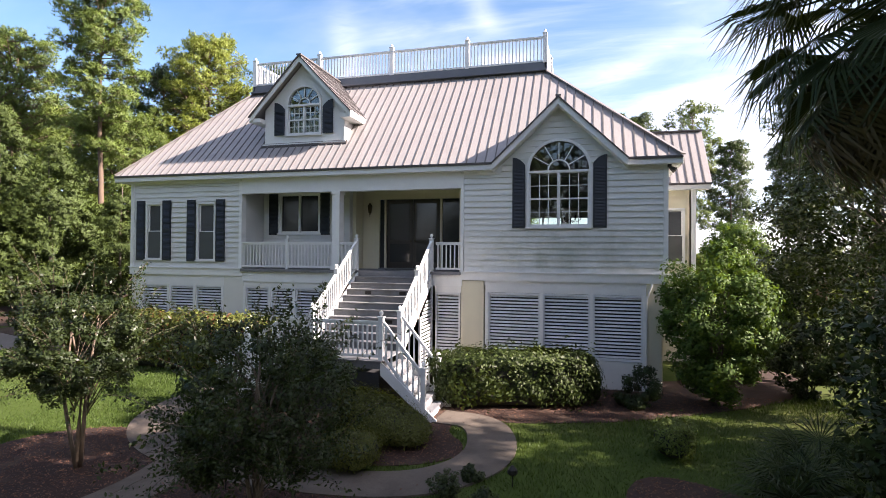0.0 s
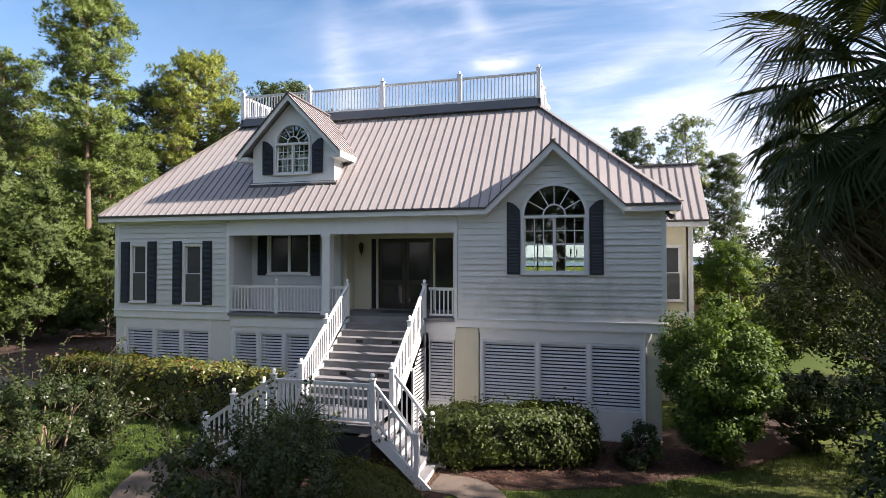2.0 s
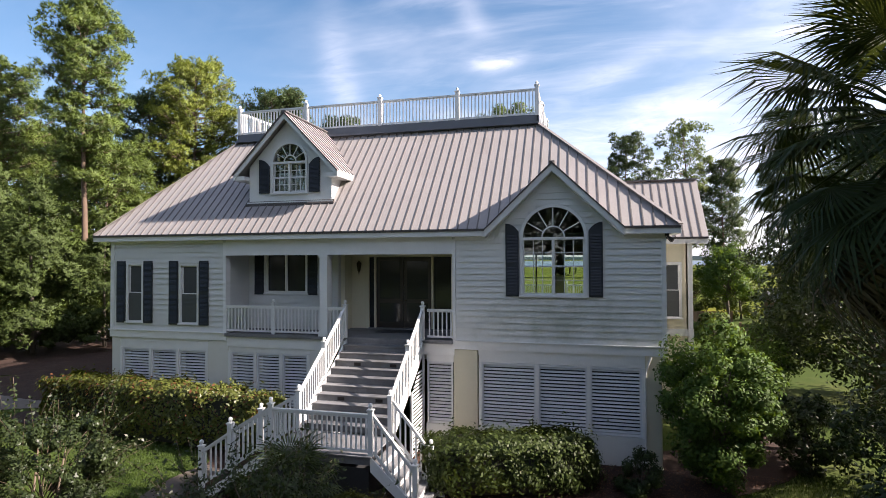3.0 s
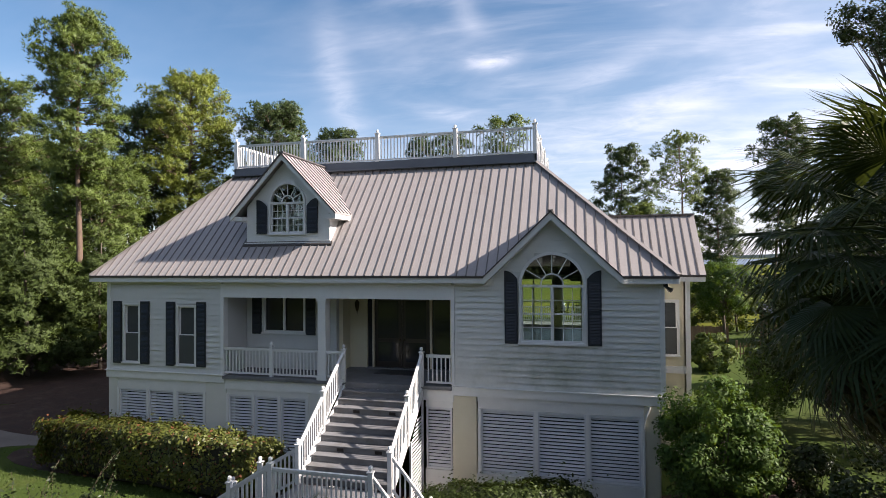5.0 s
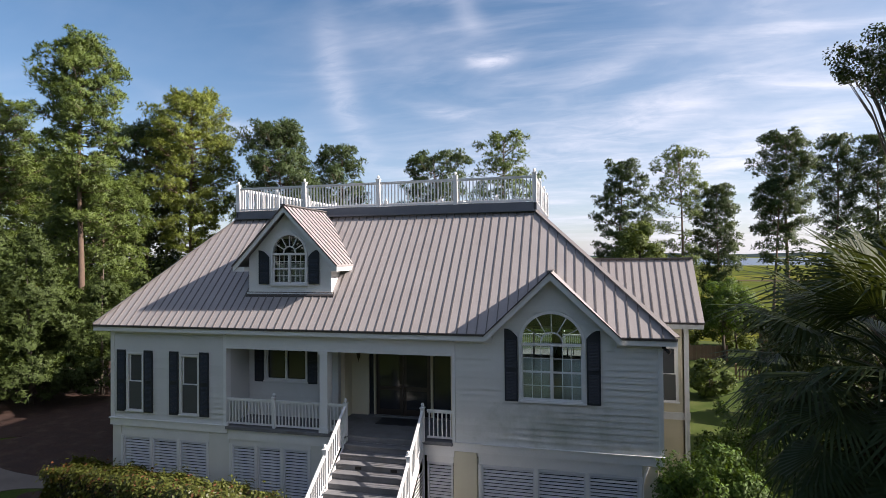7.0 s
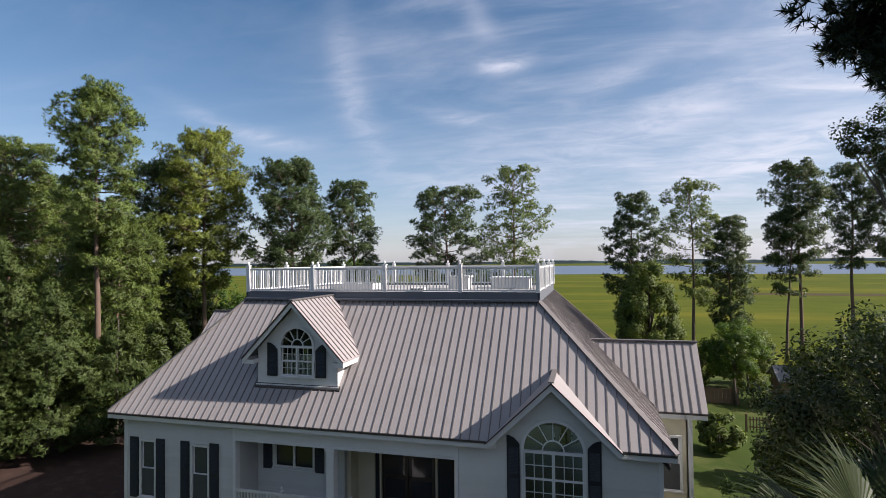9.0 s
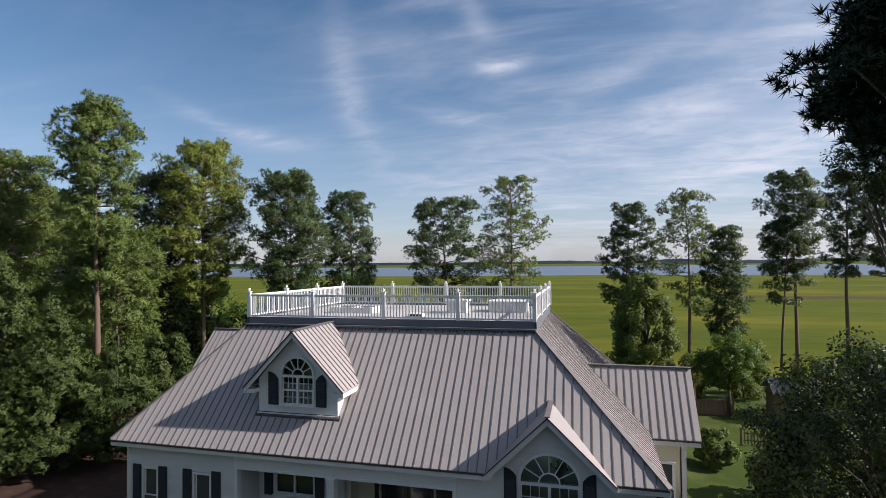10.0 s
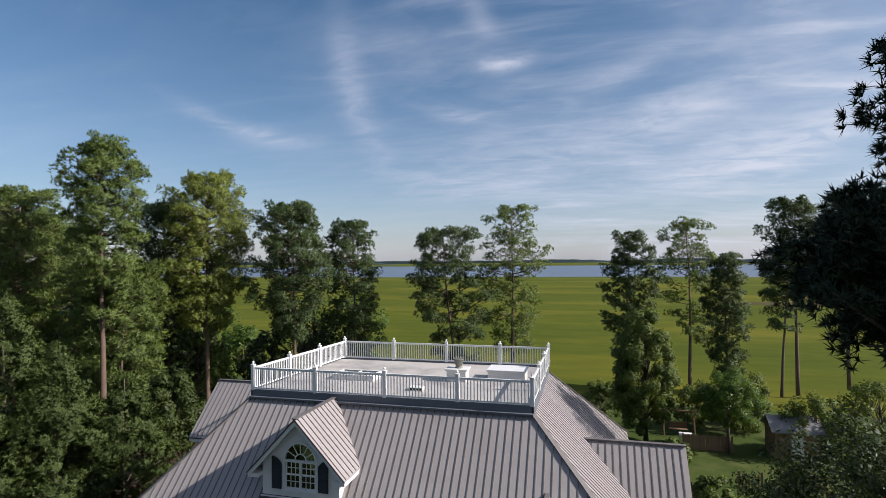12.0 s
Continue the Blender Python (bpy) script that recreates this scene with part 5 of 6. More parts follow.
        box(bm, wl, wr, yf + 0.3, yf + 0.48, 0.0, ze - 0.05)
        box(bm, wl, wr, yb - 0.48, yb - 0.3, 0.0, ze - 0.05)
        xo = wr if tag > 0 else wl
        prism(bm, [(yf + 0.3, 0), (yb - 0.3, 0), (yb - 0.3, ze + 0.2), (yr, zr - 0.2), (yf + 0.3, ze + 0.2)], "x", xo - 0.09, xo + 0.09)
        part("wing_wall", bm, cream_m, house, "cream side wing wall")
        part("wing_soffit", boxes((wl, wx1 - 0.06 if tag > 0 else wr, yf + 0.05, yf + 0.3, ze - 0.24, ze - 0.2)), trim_m, house)
    window(6.62, 7.28, 3.62, 5.5, 4.93, 1, (1, 1), blind_glass_m, name="wing_window", screen=True)
    part("corner_board", boxes((7.56, 7.72, 4.95, 4.998, 0.6, 6.3)), trim_m, house)
    part("wing_band", boxes((XR, 7.74, 4.94, 4.998, 2.95, 3.2)), trim_m, house)


roof()


def dormer():
    d = thing("dormer", "white gabled dormer with an arched window on the metal roof", "dormer", kind="structure")
    c, y0, zb, hw = -5.62, 0.70, 7.70, 1.54
    za, zt, s, ov = 10.64, 8.62, 1.05, 1.92
    slope = (TOP - EAVE) / (RF + 0.3)
    roof_y = lambda z: -0.3 + (z - EAVE) / slope
    cx, r = c, 0.62
    # front wall round the opening
    bm = bmesh.new()
    w0, w1, z0, z1 = c - r, c + r, 8.0, 9.02
    arc = [(cx + r * math.cos(math.pi * k / 16), z1 + 0.04 + r * math.sin(math.pi * k / 16)) for k in range(17)]
    topz = lambda x: za - 0.12 - s * abs(x - c)
    box(bm, w0, w1, y0, y0 + 0.12, zb - 0.25, z0)
    prism(bm, [(c - hw, zb - 0.25), (w0, zb - 0.25), (w0, topz(w0)), (c - hw, topz(c - hw))], "y", y0, y0 + 0.12)
    prism(bm, [(w1, zb - 0.25), (c + hw, zb - 0.25), (c + hw, topz(c + hw)), (w1, topz(w1))], "y", y0, y0 + 0.12)
    for p, q in zip(arc, arc[1:]):
        prism(bm, [p, (p[0], topz(p[0])), (q[0], topz(q[0])), q], "y", y0, y0 + 0.12)
    for sg in (-1, 1):   # cheeks down to the roof
        x = c + sg * hw
        zc = topz(c + hw)
        prism(bm, [(y0 + 0.12, zb - 0.2), (y0 + 0.12, zc), (roof_y(zc) + 0.1, zc)], "x", min(x, x - sg * 0.1), max(x, x - sg * 0.1))
    part("wall", bm, trim_m, d)
    # near-black sheet in place of the unlit room behind the window
    part("shade_backing", boxes((c - 0.8, c + 0.8, y0 + 0.55, y0 + 0.6, zb, 9.55)), shade_dark_m, d)
    part("base_trim", boxes((c - hw - 0.06, c + hw + 0.06, y0 - 0.05, y0 + 0.0, zb - 0.1, zb - 0.01)), trim_m, d)
    rz = lambda y: EAVE + slope * (y + 0.3)
    part("flashing", prism(bmesh.new(), [(y0 - 0.08, rz(y0 - 0.08) - 0.02), (y0 - 0.08, rz(y0 - 0.08) + 0.06), (y0 - 0.004, rz(y0) + 0.09), (y0 - 0.004, rz(y0) - 0.02)], "x", c - hw - 0.10, c + hw + 0.10), edge_m, d)
    window(w0 + 0.01, w1 - 0.01, 8.0, 9.0, y0, 2, (3, 2), glass_m, casing=0.07, arch=r - 0.01, name="dormer_window", parent=d)
    shutter(d, c - 1.13, c - 0.74, 7.98, 9.14, y0 - 0.03, 1)
    shutter(d, c + 0.74, c + 1.13, 7.98, 9.14, y0 - 0.03, -1)
    # drawn curtain inside
    bm = bmesh.new()
    for k in range(26):
        a = w0 + (w1 - w0) * k / 26
        box(bm, a, a + 0.04, y0 + 0.25 + 0.015 * (k % 2), y0 + 0.27 + 0.015 * (k % 2), 7.95, 8.7)
    part("curtain", bm, whitewood_m, d, "thin white curtain")
    # roof
    yb = roof_y(za) + 0.02
    ybl = roof_y(zt)
    for sg in (-1, 1):
        ex = c + sg * ov
        pts = [(c, y0 - 0.4, za), (c, yb, za), (ex, ybl, zt), (ex, y0 - 0.4, zt)]
        part("roof_sheet", slab(bmesh.new(), pts if sg < 0 else pts[::-1], 0.05), roof_m, d)
        bm = bmesh.new()
        prism(bm, [(c, za - 0.05), (ex, zt - 0.05), (ex, zt - 0.22), (c, za - 0.23)], "y", y0 - 0.38, y0 - 0.34)
        part("rake_board", bm, trim_m, d)
        bm = bmesh.new()
        prism(bm, [(c, za + 0.01), (ex + sg * 0.02, zt), (ex + sg * 0.02, zt - 0.05), (c, za - 0.05)], "y", y0 - 0.43, y0 - 0.401)
        part("rake_flashing", bm, edge_m, d)
        part("eave_return", boxes((min(c + sg * (hw - 0.02), ex), max(c + sg * (hw - 0.02), ex), y0 - 0.33, ybl + 0.1, zt - 0.20, zt - 0.06)), trim_m, d)
        y = y0 - 0.25
        for i in range(11):
            lo = zt if y < ybl else EAVE + slope * (y + 0.3)
            if lo < za - 0.1:
                xx = c + sg * (za - lo) / s * (ov * s / (za - zt))
                part("roof_seam", beam(bmesh.new(), (xx, y, lo + 0.02), (c + sg * 0.04, y, za - 0.02), 0.032, 0.028), shadow_seam_m, d)
            y += 0.285
    part("ridge_cap", beam(bmesh.new(), (c, y0 - 0.42, za + 0.012), (c, yb + 0.05, za + 0.012), 0.18, 0.04), shadow_seam_m, d)


dormer()


# ---- lower storey: piers, louvers ----
for x0, x1, lab in ((0.20, 0.92, "cream stucco pier"), (5.56, 5.97, "cream stucco pier"), (-12.17, -11.80, "pale stucco pier"), (-8.26, -7.46, "pale stucco pier"), (-4.50, -3.95, "pale stucco pier")):
    part("pier", boxes((x0, x1, -0.02, 0.5, 0, 3.04), bev=0.015), stucco_m if "cream" in lab else pale_stucco_m, house, lab)
part("curb", boxes((0.92, 5.56, -0.04, 0.2, 0, 0.80), (-11.80, -8.26, 0.0, 0.2, 0, 0.8), (-7.46, -4.50, 0.0, 0.2, 0, 0.8), (-0.65, 0.20, 0.0, 0.2, 0, 0.8)), siding_m, house, "low pale masonry curb")
slat_cache = {}


def louver(x0, x1, z0, z1, y=0.06, step=0.098):
    panel = part("louver_panel", boxes((x0, x0 + 0.05, y - 0.05, y + 0.04, z0, z1), (x1 - 0.05, x1, y - 0.05, y + 0.04, z0, z1), (x0 + 0.05, x1 - 0.05, y - 0.05, y + 0.04, z0, z0 + 0.06), (x0 + 0.05, x1 - 0.05, y - 0.05, y + 0.04, z1 - 0.06, z1)), louver_m, house, "white louvered panel")
    w = round(x1 - x0 - 0.1, 3)
    if w not in slat_cache:
        bm = bmesh.new()
        prism(bm, [(-0.029, -0.023), (-0.023, -0.031), (0.029, 0.017), (0.023, 0.025)], "x", 0, w)
        slat_cache[w] = done(bm, "slat", louver_m)
    n = int((z1 - z0 - 0.16) / step)
    for i in range(n + 1):
        piece("slat", slat_cache[w], panel, (x0 + 0.05, y, z0 + 0.11 + i * step))
    # near-black sheet makes the gaps between slats look shaded
    part("shade_backing", boxes((x0 + 0.05, x1 - 0.05, y + 0.22, y + 0.24, z0, z1)), shade_dark_m, panel)


for xs in ((1.0, 2.64, 4.07, 5.52), (-11.76, -10.56, -9.46, -8.3), (-7.42, -6.46, -5.52, -4.54)):
    for a, b in zip(xs, xs[1:]):
        louver(a + 0.04, b - 0.04, 0.82, 2.69)
    for x in xs:
        part("louver_post", boxes((x - 0.045, x + 0.045, -0.03, 0.12, 0.8, 2.70)), trim_m, house)
louver(-0.62, 0.17, 0.82, 2.66)


# ---- porch: door, lamp, posts, rails ----
def entrance():
    d = thing("front_door", "dark wooden double entrance door with side lights, in the porch", "door", kind="structure")
    y = 2.10
    part("casing", boxes((-3.369, -3.314, y - 0.05, y + 0.1, FLOOR, 5.88), (-0.011, 0.091, y - 0.05, y + 0.1, FLOOR, 5.88), (-3.123, -3.065, y - 0.05, y + 0.08, FLOOR, 5.80), (-1.049, -0.972, y - 0.05, y + 0.08, FLOOR, 5.80), (-3.314, -0.011, y - 0.05, y + 0.1, 5.80, 5.88)), cream_m, d)
    for a, b in ((-3.045, -2.067), (-2.047, -1.069)):
        leaf = part("door_leaf", boxes((a, b, y + 0.02, y + 0.065, FLOOR + 0.02, 5.79)), door_m, d, "dark glazed door leaf")
        part("door_panel", boxes((a + 0.12, b - 0.12, y + 0.008, y + 0.019, FLOOR + 0.25, FLOOR + 0.9), (a + 0.12, b - 0.12, y + 0.008, y + 0.019, FLOOR + 1.05, 5.65)), darkglass_m, leaf)
        part("door_handle", boxes(((b - 0.09 if a < -2.6 else a + 0.04), (b - 0.04 if a < -2.6 else a + 0.09), y - 0.04, y + 0.019, FLOOR + 0.98, FLOOR + 1.02)), brass_m, leaf)
    part("side_light", boxes((-3.307, -3.132, y + 0.02, y + 0.04, FLOOR + 0.02, 5.79)), darkglass_m, d)
    part("side_light", boxes((-0.962, -0.023, y + 0.02, y + 0.04, FLOOR + 0.02, 5.79)), darkglass_m, d)
    part("threshold", boxes((-3.314, -0.011, y - 0.14, y + 0.02, FLOOR, FLOOR + 0.04)), tread_m, d)
    solo("doormat", boxes((-2.735, -1.379, 1.15, 1.85, FLOOR + 0.001, FLOOR + 0.016), bev=0.004), rubber_m, "dark flat doormat before the entrance door", "doormat")
    lamp = thing("wall_lantern", "small dark brass wall lantern beside the entrance door", "wall lamp", (-3.667, 2.12, 5.42))
    bm = bmesh.new()
    tube(bm, [(0, -0.12, -0.12), (0, -0.12, -0.10), (0, -0.12, 0.10), (0, -0.12, 0.14)], [0.04, 0.055, 0.085, 0.09], 6)
    part("lantern_body", bm, brass_m, lamp)
    part("cap", tube(bmesh.new(), [(0, -0.12, 0.14), (0, -0.12, 0.2), (0, -0.12, 0.26)], [0.10, 0.06, 0.012], 6), brass_m, lamp)
    part("bracket", tube(bmesh.new(), [(0, 0.0, 0.05), (0, -0.06, 0.2), (0, -0.12, 0.2)], 0.012, 6), brass_m, lamp)
    part("tail", tube(bmesh.new(), [(0, -0.12, -0.12), (0, -0.12, -0.2), (0, -0.12, -0.26)], [0.03, 0.012, 0.006], 6), brass_m, lamp)


entrance()

BAL_CACHE = {}


def baluster_mesh(h):
    h = round(h, 2)
    if h not in BAL_CACHE:
        BAL_CACHE[h] = done(boxes((-0.018, 0.018, -0.018, 0.018, 0, h)), "baluster", trim_m)
    return BAL_CACHE[h]


def post_mesh(h, w=0.11):
    bm = bmesh.new()
    k = w / 2
    box(bm, -k, k, -k, k, 0, h)
    box(bm, -k - 0.02, k + 0.02, -k - 0.02, k + 0.02, h, h + 0.03)
    tube(bm, [(0, 0, h + 0.03), (0, 0, h + 0.05), (0, 0, h + 0.07), (0, 0, h + 0.11), (0, 0, h + 0.15), (0, 0, h + 0.165)], [0.028, 0.024, 0.045, 0.055, 0.04, 0.01], 8)
    return done(bm, "post", trim_m)


def railing(parent, p, q, height=0.92, low=0.09, gap=0.118):
    """Rails and balusters between two posts; p and q at foot level, sloping on stairs."""
    p, q = Vector(p), Vector(q)
    flat = Vector((q.x - p.x, q.y - p.y, 0))
    r = part("rail", beam(beam(bmesh.new(), p + Vector((0, 0, height - 0.03)), q + Vector((0, 0, height - 0.03)), 0.075, 0.05), p + Vector((0, 0, height - 0.075)), q + Vector((0, 0, height - 0.075)), 0.035, 0.04), trim_m, parent)
    part("bottom_rail", beam(bmesh.new(), p + Vector((0, 0, low)), q + Vector((0, 0, low)), 0.04, 0.06), trim_m, parent)
    n = max(1, int(flat.length / gap))
    me = baluster_mesh(height - low - 0.09)
    turn = math.atan2(flat.y, flat.x)
    for i in range(n):
        b = p.lerp(q, (i + 0.5) / n)
        piece("baluster", me, parent, (b.x, b.y, b.z + low + 0.02), (0, 0, turn))


def back_porch():
    p = thing("back_porch", "open back porch with a white railing over the garden", "porch", kind="structure")
    for i in range(19):
        part("floor_board", boxes((-5.5, XR, YB + 0.004 + i * 0.148, YB + 0.144 + i * 0.148, FLOOR - 0.08, FLOOR - 0.04)), tread_m, p)
    part("joist_band", boxes((-5.5, XR, YB + 2.81, YB + 2.86, FLOOR - 0.36, FLOOR - 0.05)), trim_m, p)
    for x in (-5.5, -2.63, 0.25, 3.13, XR):
        part("pier", boxes((x - 0.15, x + 0.15, YB + 2.5, YB + 2.8, 0, FLOOR - 0.09)), stucco_m, p)
        piece("post", post_mesh(0.98, 0.09), p, (x, YB + 2.7, FLOOR - 0.04))
    for x in (-5.5, -2.63, 0.25, 3.13):
        railing(p, (x, YB + 2.7, FLOOR - 0.04), (x + 2.87, YB + 2.7, FLOOR - 0.04))


back_porch()


def porch_rails():
    r = thing("porch_railing", "white painted porch railing with square balusters", "railing", kind="structure")
    part("column", boxes((-4.13, -3.874, -0.06, 0.28, FLOOR, 5.87), (-4.166, -3.846, -0.10, 0.32, FLOOR, FLOOR + 0.14), (-4.166, -3.846, -0.10, 0.32, 5.78, 5.87)), trim_m, house, "square white porch column")
    y = 0.04
    railing(r, (-7.55, y, FLOOR), (-5.831, y, FLOOR))
    railing(r, (-5.831, y, FLOOR), (-4.13, y, FLOOR))
    railing(r, (-3.874, y, FLOOR), (-3.252, y, FLOOR))
    railing(r, (-0.621, y, FLOOR), (0.18, y, FLOOR))
    piece("post", post_mesh(0.98, 0.09), r, (-5.831, y, FLOOR))


porch_rails()


# ---- front stairs ----
SX0, SX1 = -3.21, -0.71     # width of the main flight
LZ, LY0, LY1 = 1.34, -3.03, -4.32


def stairs():
    st = thing("front_stairs", "white and grey wooden front stairs with a landing and two side flights", "stairs", kind="structure")
    n = 11
    rise, run = (FLOOR - LZ) / n, (abs(LY0) - 0.2) / (n - 1)
    for i in range(1, n):
        z, y1 = FLOOR - rise * i, -0.12 - run * (i - 1)
        part("tread", boxes((SX0 + 0.05, SX1 - 0.05, y1 - run - 0.03, y1, z - 0.04, z), bev=0.006), tread_m, st)
    for i in range(n):
        z, y1 = FLOOR - rise * i, -0.12 - run * i
        part("riser", boxes((SX0 + 0.05, SX1 - 0.05, y1 + 0.003, y1 + 0.022, z - rise, z - 0.041)), tread_m, st)
        # dark vents in the fourth and eighth risers
        if i in (3, 7):
            for x in (-2.46, -1.36):
                part("step_vent", boxes((x - 0.1, x + 0.1, y1 - 0.004, y1 + 0.002, z - rise + 0.03, z - 0.06)), iron_m, st, "small dark riser vent")
    for x0, x1 in ((SX0, SX0 + 0.05), (SX1 - 0.05, SX1)):
        bm = bmesh.new()
        prism(bm, [(-0.05, FLOOR - 0.02), (-0.05, FLOOR - 0.38), (LY0, LZ - 0.3), (LY0, LZ + 0.08)], "x", x0, x1)
        part("stringer", bm, trim_m, st)
    # landing
    part("landing_floor", boxes((SX0 - 0.04, SX1 + 0.04, LY1 - 0.1, LY0 + 0.02, LZ - 0.04, LZ), bev=0.006), tread_m, st)
    part("landing_skirt", boxes((SX0, SX1, LY1 - 0.06, LY1 - 0.02, LZ - 0.2, LZ - 0.041)), tread_m, st)
    # near-black block stands in for the shade under the landing
    part("landing_shade_block", boxes((SX0 + 0.06, SX1 - 0.06, LY1 + 0.02, LY0 - 0.02, 0, LZ - 0.3)), shade_dark_m, st)
    # right and left flights
    m = 7
    for sg, x0, tr in ((1, SX1, 0.195), (-1, SX0, 0.27)):
        for i in range(1, m):
            z = LZ - LZ / m * i
            a = x0 + sg * tr * (i - 1)
            b = a + sg * (tr + 0.03)
            part("tread", boxes((min(a, b), max(a, b), LY1, LY0, z - 0.04, z), bev=0.006), tread_m, st)
            c = x0 + sg * tr * i
            part("riser", boxes((min(c, c - sg * 0.02), max(c, c - sg * 0.02), LY1, LY0, z - LZ / m, z - 0.041)), trim_m, st)
        for y0, y1 in ((LY1 - 0.05, LY1 - 0.004), (LY0 + 0.004, LY0 + 0.05)):
            bm = bmesh.new()
            e = x0 + sg * tr * m
            prism(bm, [(x0, LZ - 0.02), (x0, LZ - 0.34), (e - sg * 0.22, 0.0), (e, 0.0), (e, 0.06)], "y", y0, y1)
            part("stringer", bm, trim_m, st)
    # posts and rails
    tall = post_mesh(1.0)
    for x in (SX0, SX1):
        k = 0.02 if x == SX0 else -0.02
        piece("post", tall, st, (x, -0.16, FLOOR))
        piece("post", post_mesh(1.35), st, (x, -1.6, FLOOR - 1.29))
        piece("post", tall, st, (x, LY0, LZ))
        piece("post", tall, st, (x, LY1, LZ))
        railing(st, (x, -0.2, FLOOR + 0.02), (x, -1.56, 2.36))
        railing(st, (x, -1.64, 2.31), (x, LY0 + 0.04, LZ + 0.04))
    railing(st, (SX0 + 0.05, LY1, LZ), (SX1 - 0.05, LY1, LZ))
    for y in (LY0 + (-0.0), LY1):
        piece("post", post_mesh(1.2), st, (0.33, y, 0.0))
        railing(st, (SX1 + 0.06, y, LZ), (0.28, y, 0.22))
        piece("post", post_mesh(1.2), st, (-5.10, y, 0.0))
        piece("post", post_mesh(1.1), st, (-4.3, y, 0.7))
        railing(st, (SX0 - 0.06, y, LZ), (-4.25, y, LZ - 0.58))
        railing(st, (-4.35, y, LZ - 0.66), (-5.05, y, 0.22))
    # louvered side panel under the main flight
    for sx, sg in ((SX1 - 0.02, 1), (SX0 + 0.02, -1)):
        side = part("side_panel", boxes((sx - 0.03, sx + 0.03, -0.06, 0.0, 0.1, FLOOR - 0.4), (sx - 0.03, sx + 0.03, -1.30, -1.22, 0.1, FLOOR - 1.3)), trim_m, st, "white louvered side panel")
        me = done(prism(bmesh.new(), [(-0.012, -0.036), (-0.006, -0.04), (0.012, 0.03), (0.006, 0.036)], "y", -1.22, -0.06), "slat", louver_m)
        for i in range(22):
            z = 0.2 + i * 0.105
            if z < FLOOR - 0.75:
                zmax = FLOOR - 0.45
                end = -1.22 if z < FLOOR - 1.35 else max(-1.22, -0.06 - (zmax - z) / 0.8)
                if end < -0.15:
                    q = done(prism(bmesh.new(), [(-0.012, -0.036), (-0.006, -0.04), (0.012, 0.03), (0.006, 0.036)], "y", end, -0.06), "slat", louver_m) if end > -1.22 else me
                    piece("slat", q, side, (sx, 0, z))


stairs()


# ---- roof deck ----
def deck():
    r = thing("roof_deck_railing", "white balustrade round the flat roof deck", "railing", kind="structure")
    z = 10.76
    post = post_mesh(1.05, 0.14)
    fx = [2.45, -0.42, -3.42, -6.5, -9.45]
    bx = [2.5, -0.0, -2.9, -5.9, -8.85]
    ys = [3.46, 6.05, 8.65, 11.23]
    for x in fx:
        piece("post", post, r, (x, 3.46, z))
    for x in bx:
        piece("post", post, r, (x, 11.23, z))
    for a, b in zip(fx, fx[1:]):
        railing(r, (a - 0.08, 3.46, z), (b + 0.08, 3.46, z), 0.96, 0.07, 0.125)
    for a, b in zip(bx, bx[1:]):
        railing(r, (a - 0.08, 11.23, z), (b + 0.08, 11.23, z), 0.96, 0.07, 0.125)
    for x0, x1 in ((2.45, 2.5), (-9.45, -8.85)):
        xs = [x0 + (x1 - x0) * (y - 3.46) / 7.77 for y in ys]
        for k in (1, 2):
            piece("post", post, r, (xs[k], ys[k], z))
        for k in range(3):
            railing(r, (xs[k], ys[k] + 0.08, z), (xs[k + 1], ys[k + 1] - 0.08, z), 0.96, 0.07, 0.125)
    zd = 10.70
    v = thing("chimney_stack", "white boxed chimney stack with a pot on the roof deck", "chimney", (-1.33, 7.32, zd))
    part("stack", boxes((-0.45, 0.45, -0.35, 0.35, 0, 0.5), (-0.52, 0.52, -0.42, 0.42, 0.5, 0.58), bev=0.01), whitewood_m, v)
    part("pot", tube(bmesh.new(), [(0.05, 0, 0.58), (0.05, 0, 0.66), (0.05, 0, 0.9), (0.05, 0, 0.98), (0.05, 0, 1.0)], [0.2, 0.14, 0.22, 0.26, 0.24], 12), mat("galvanised_pot", (0.20, 0.20, 0.17), (0.13, 0.13, 0.11), rough=0.6, metal=0.5), v, "dull metal chimney pot")
    h = thing("roof_hatch", "white boxed roof hatch on the roof deck", "hatch", (0.87, 8.12, zd))
    part("body", boxes((-0.85, 0.85, -0.6, 0.6, 0, 0.45), bev=0.01), whitewood_m, h)
    part("lid", boxes((-0.9, 0.9, -0.65, 0.65, 0.451, 0.51), bev=0.01), trim_m, h)
    k = thing("skylight", "low white-curbed skylight on the roof deck", "skylight", (-6.11, 6.81, zd))
    part("curb", boxes((-1.0, -0.9, -0.6, 0.6, 0, 0.26), (0.9, 1.0, -0.6, 0.6, 0, 0.26), (-0.9, 0.9, -0.6, -0.5, 0, 0.26), (-0.9, 0.9, 0.5, 0.6, 0, 0.26)), whitewood_m, k)
    part("pane", boxes((-0.9, 0.9, -0.5, 0.5, 0.17, 0.2)), darkglass_m, k)
    part("bar", boxes((-0.03, 0.03, -0.5, 0.5, 0.2, 0.25)), whitewood_m, k)
    v2 = thing("roof_vent", "small white roof vent on the roof deck", "vent", (-2.61, 5.13, zd))
    part("body", boxes((-0.3, 0.3, -0.2, 0.2, 0, 0.16), bev=0.02), whitewood_m, v2)
    part("louver", boxes((-0.26, 0.26, -0.205, -0.201, 0.04, 0.12)), iron_m, v2)


deck()


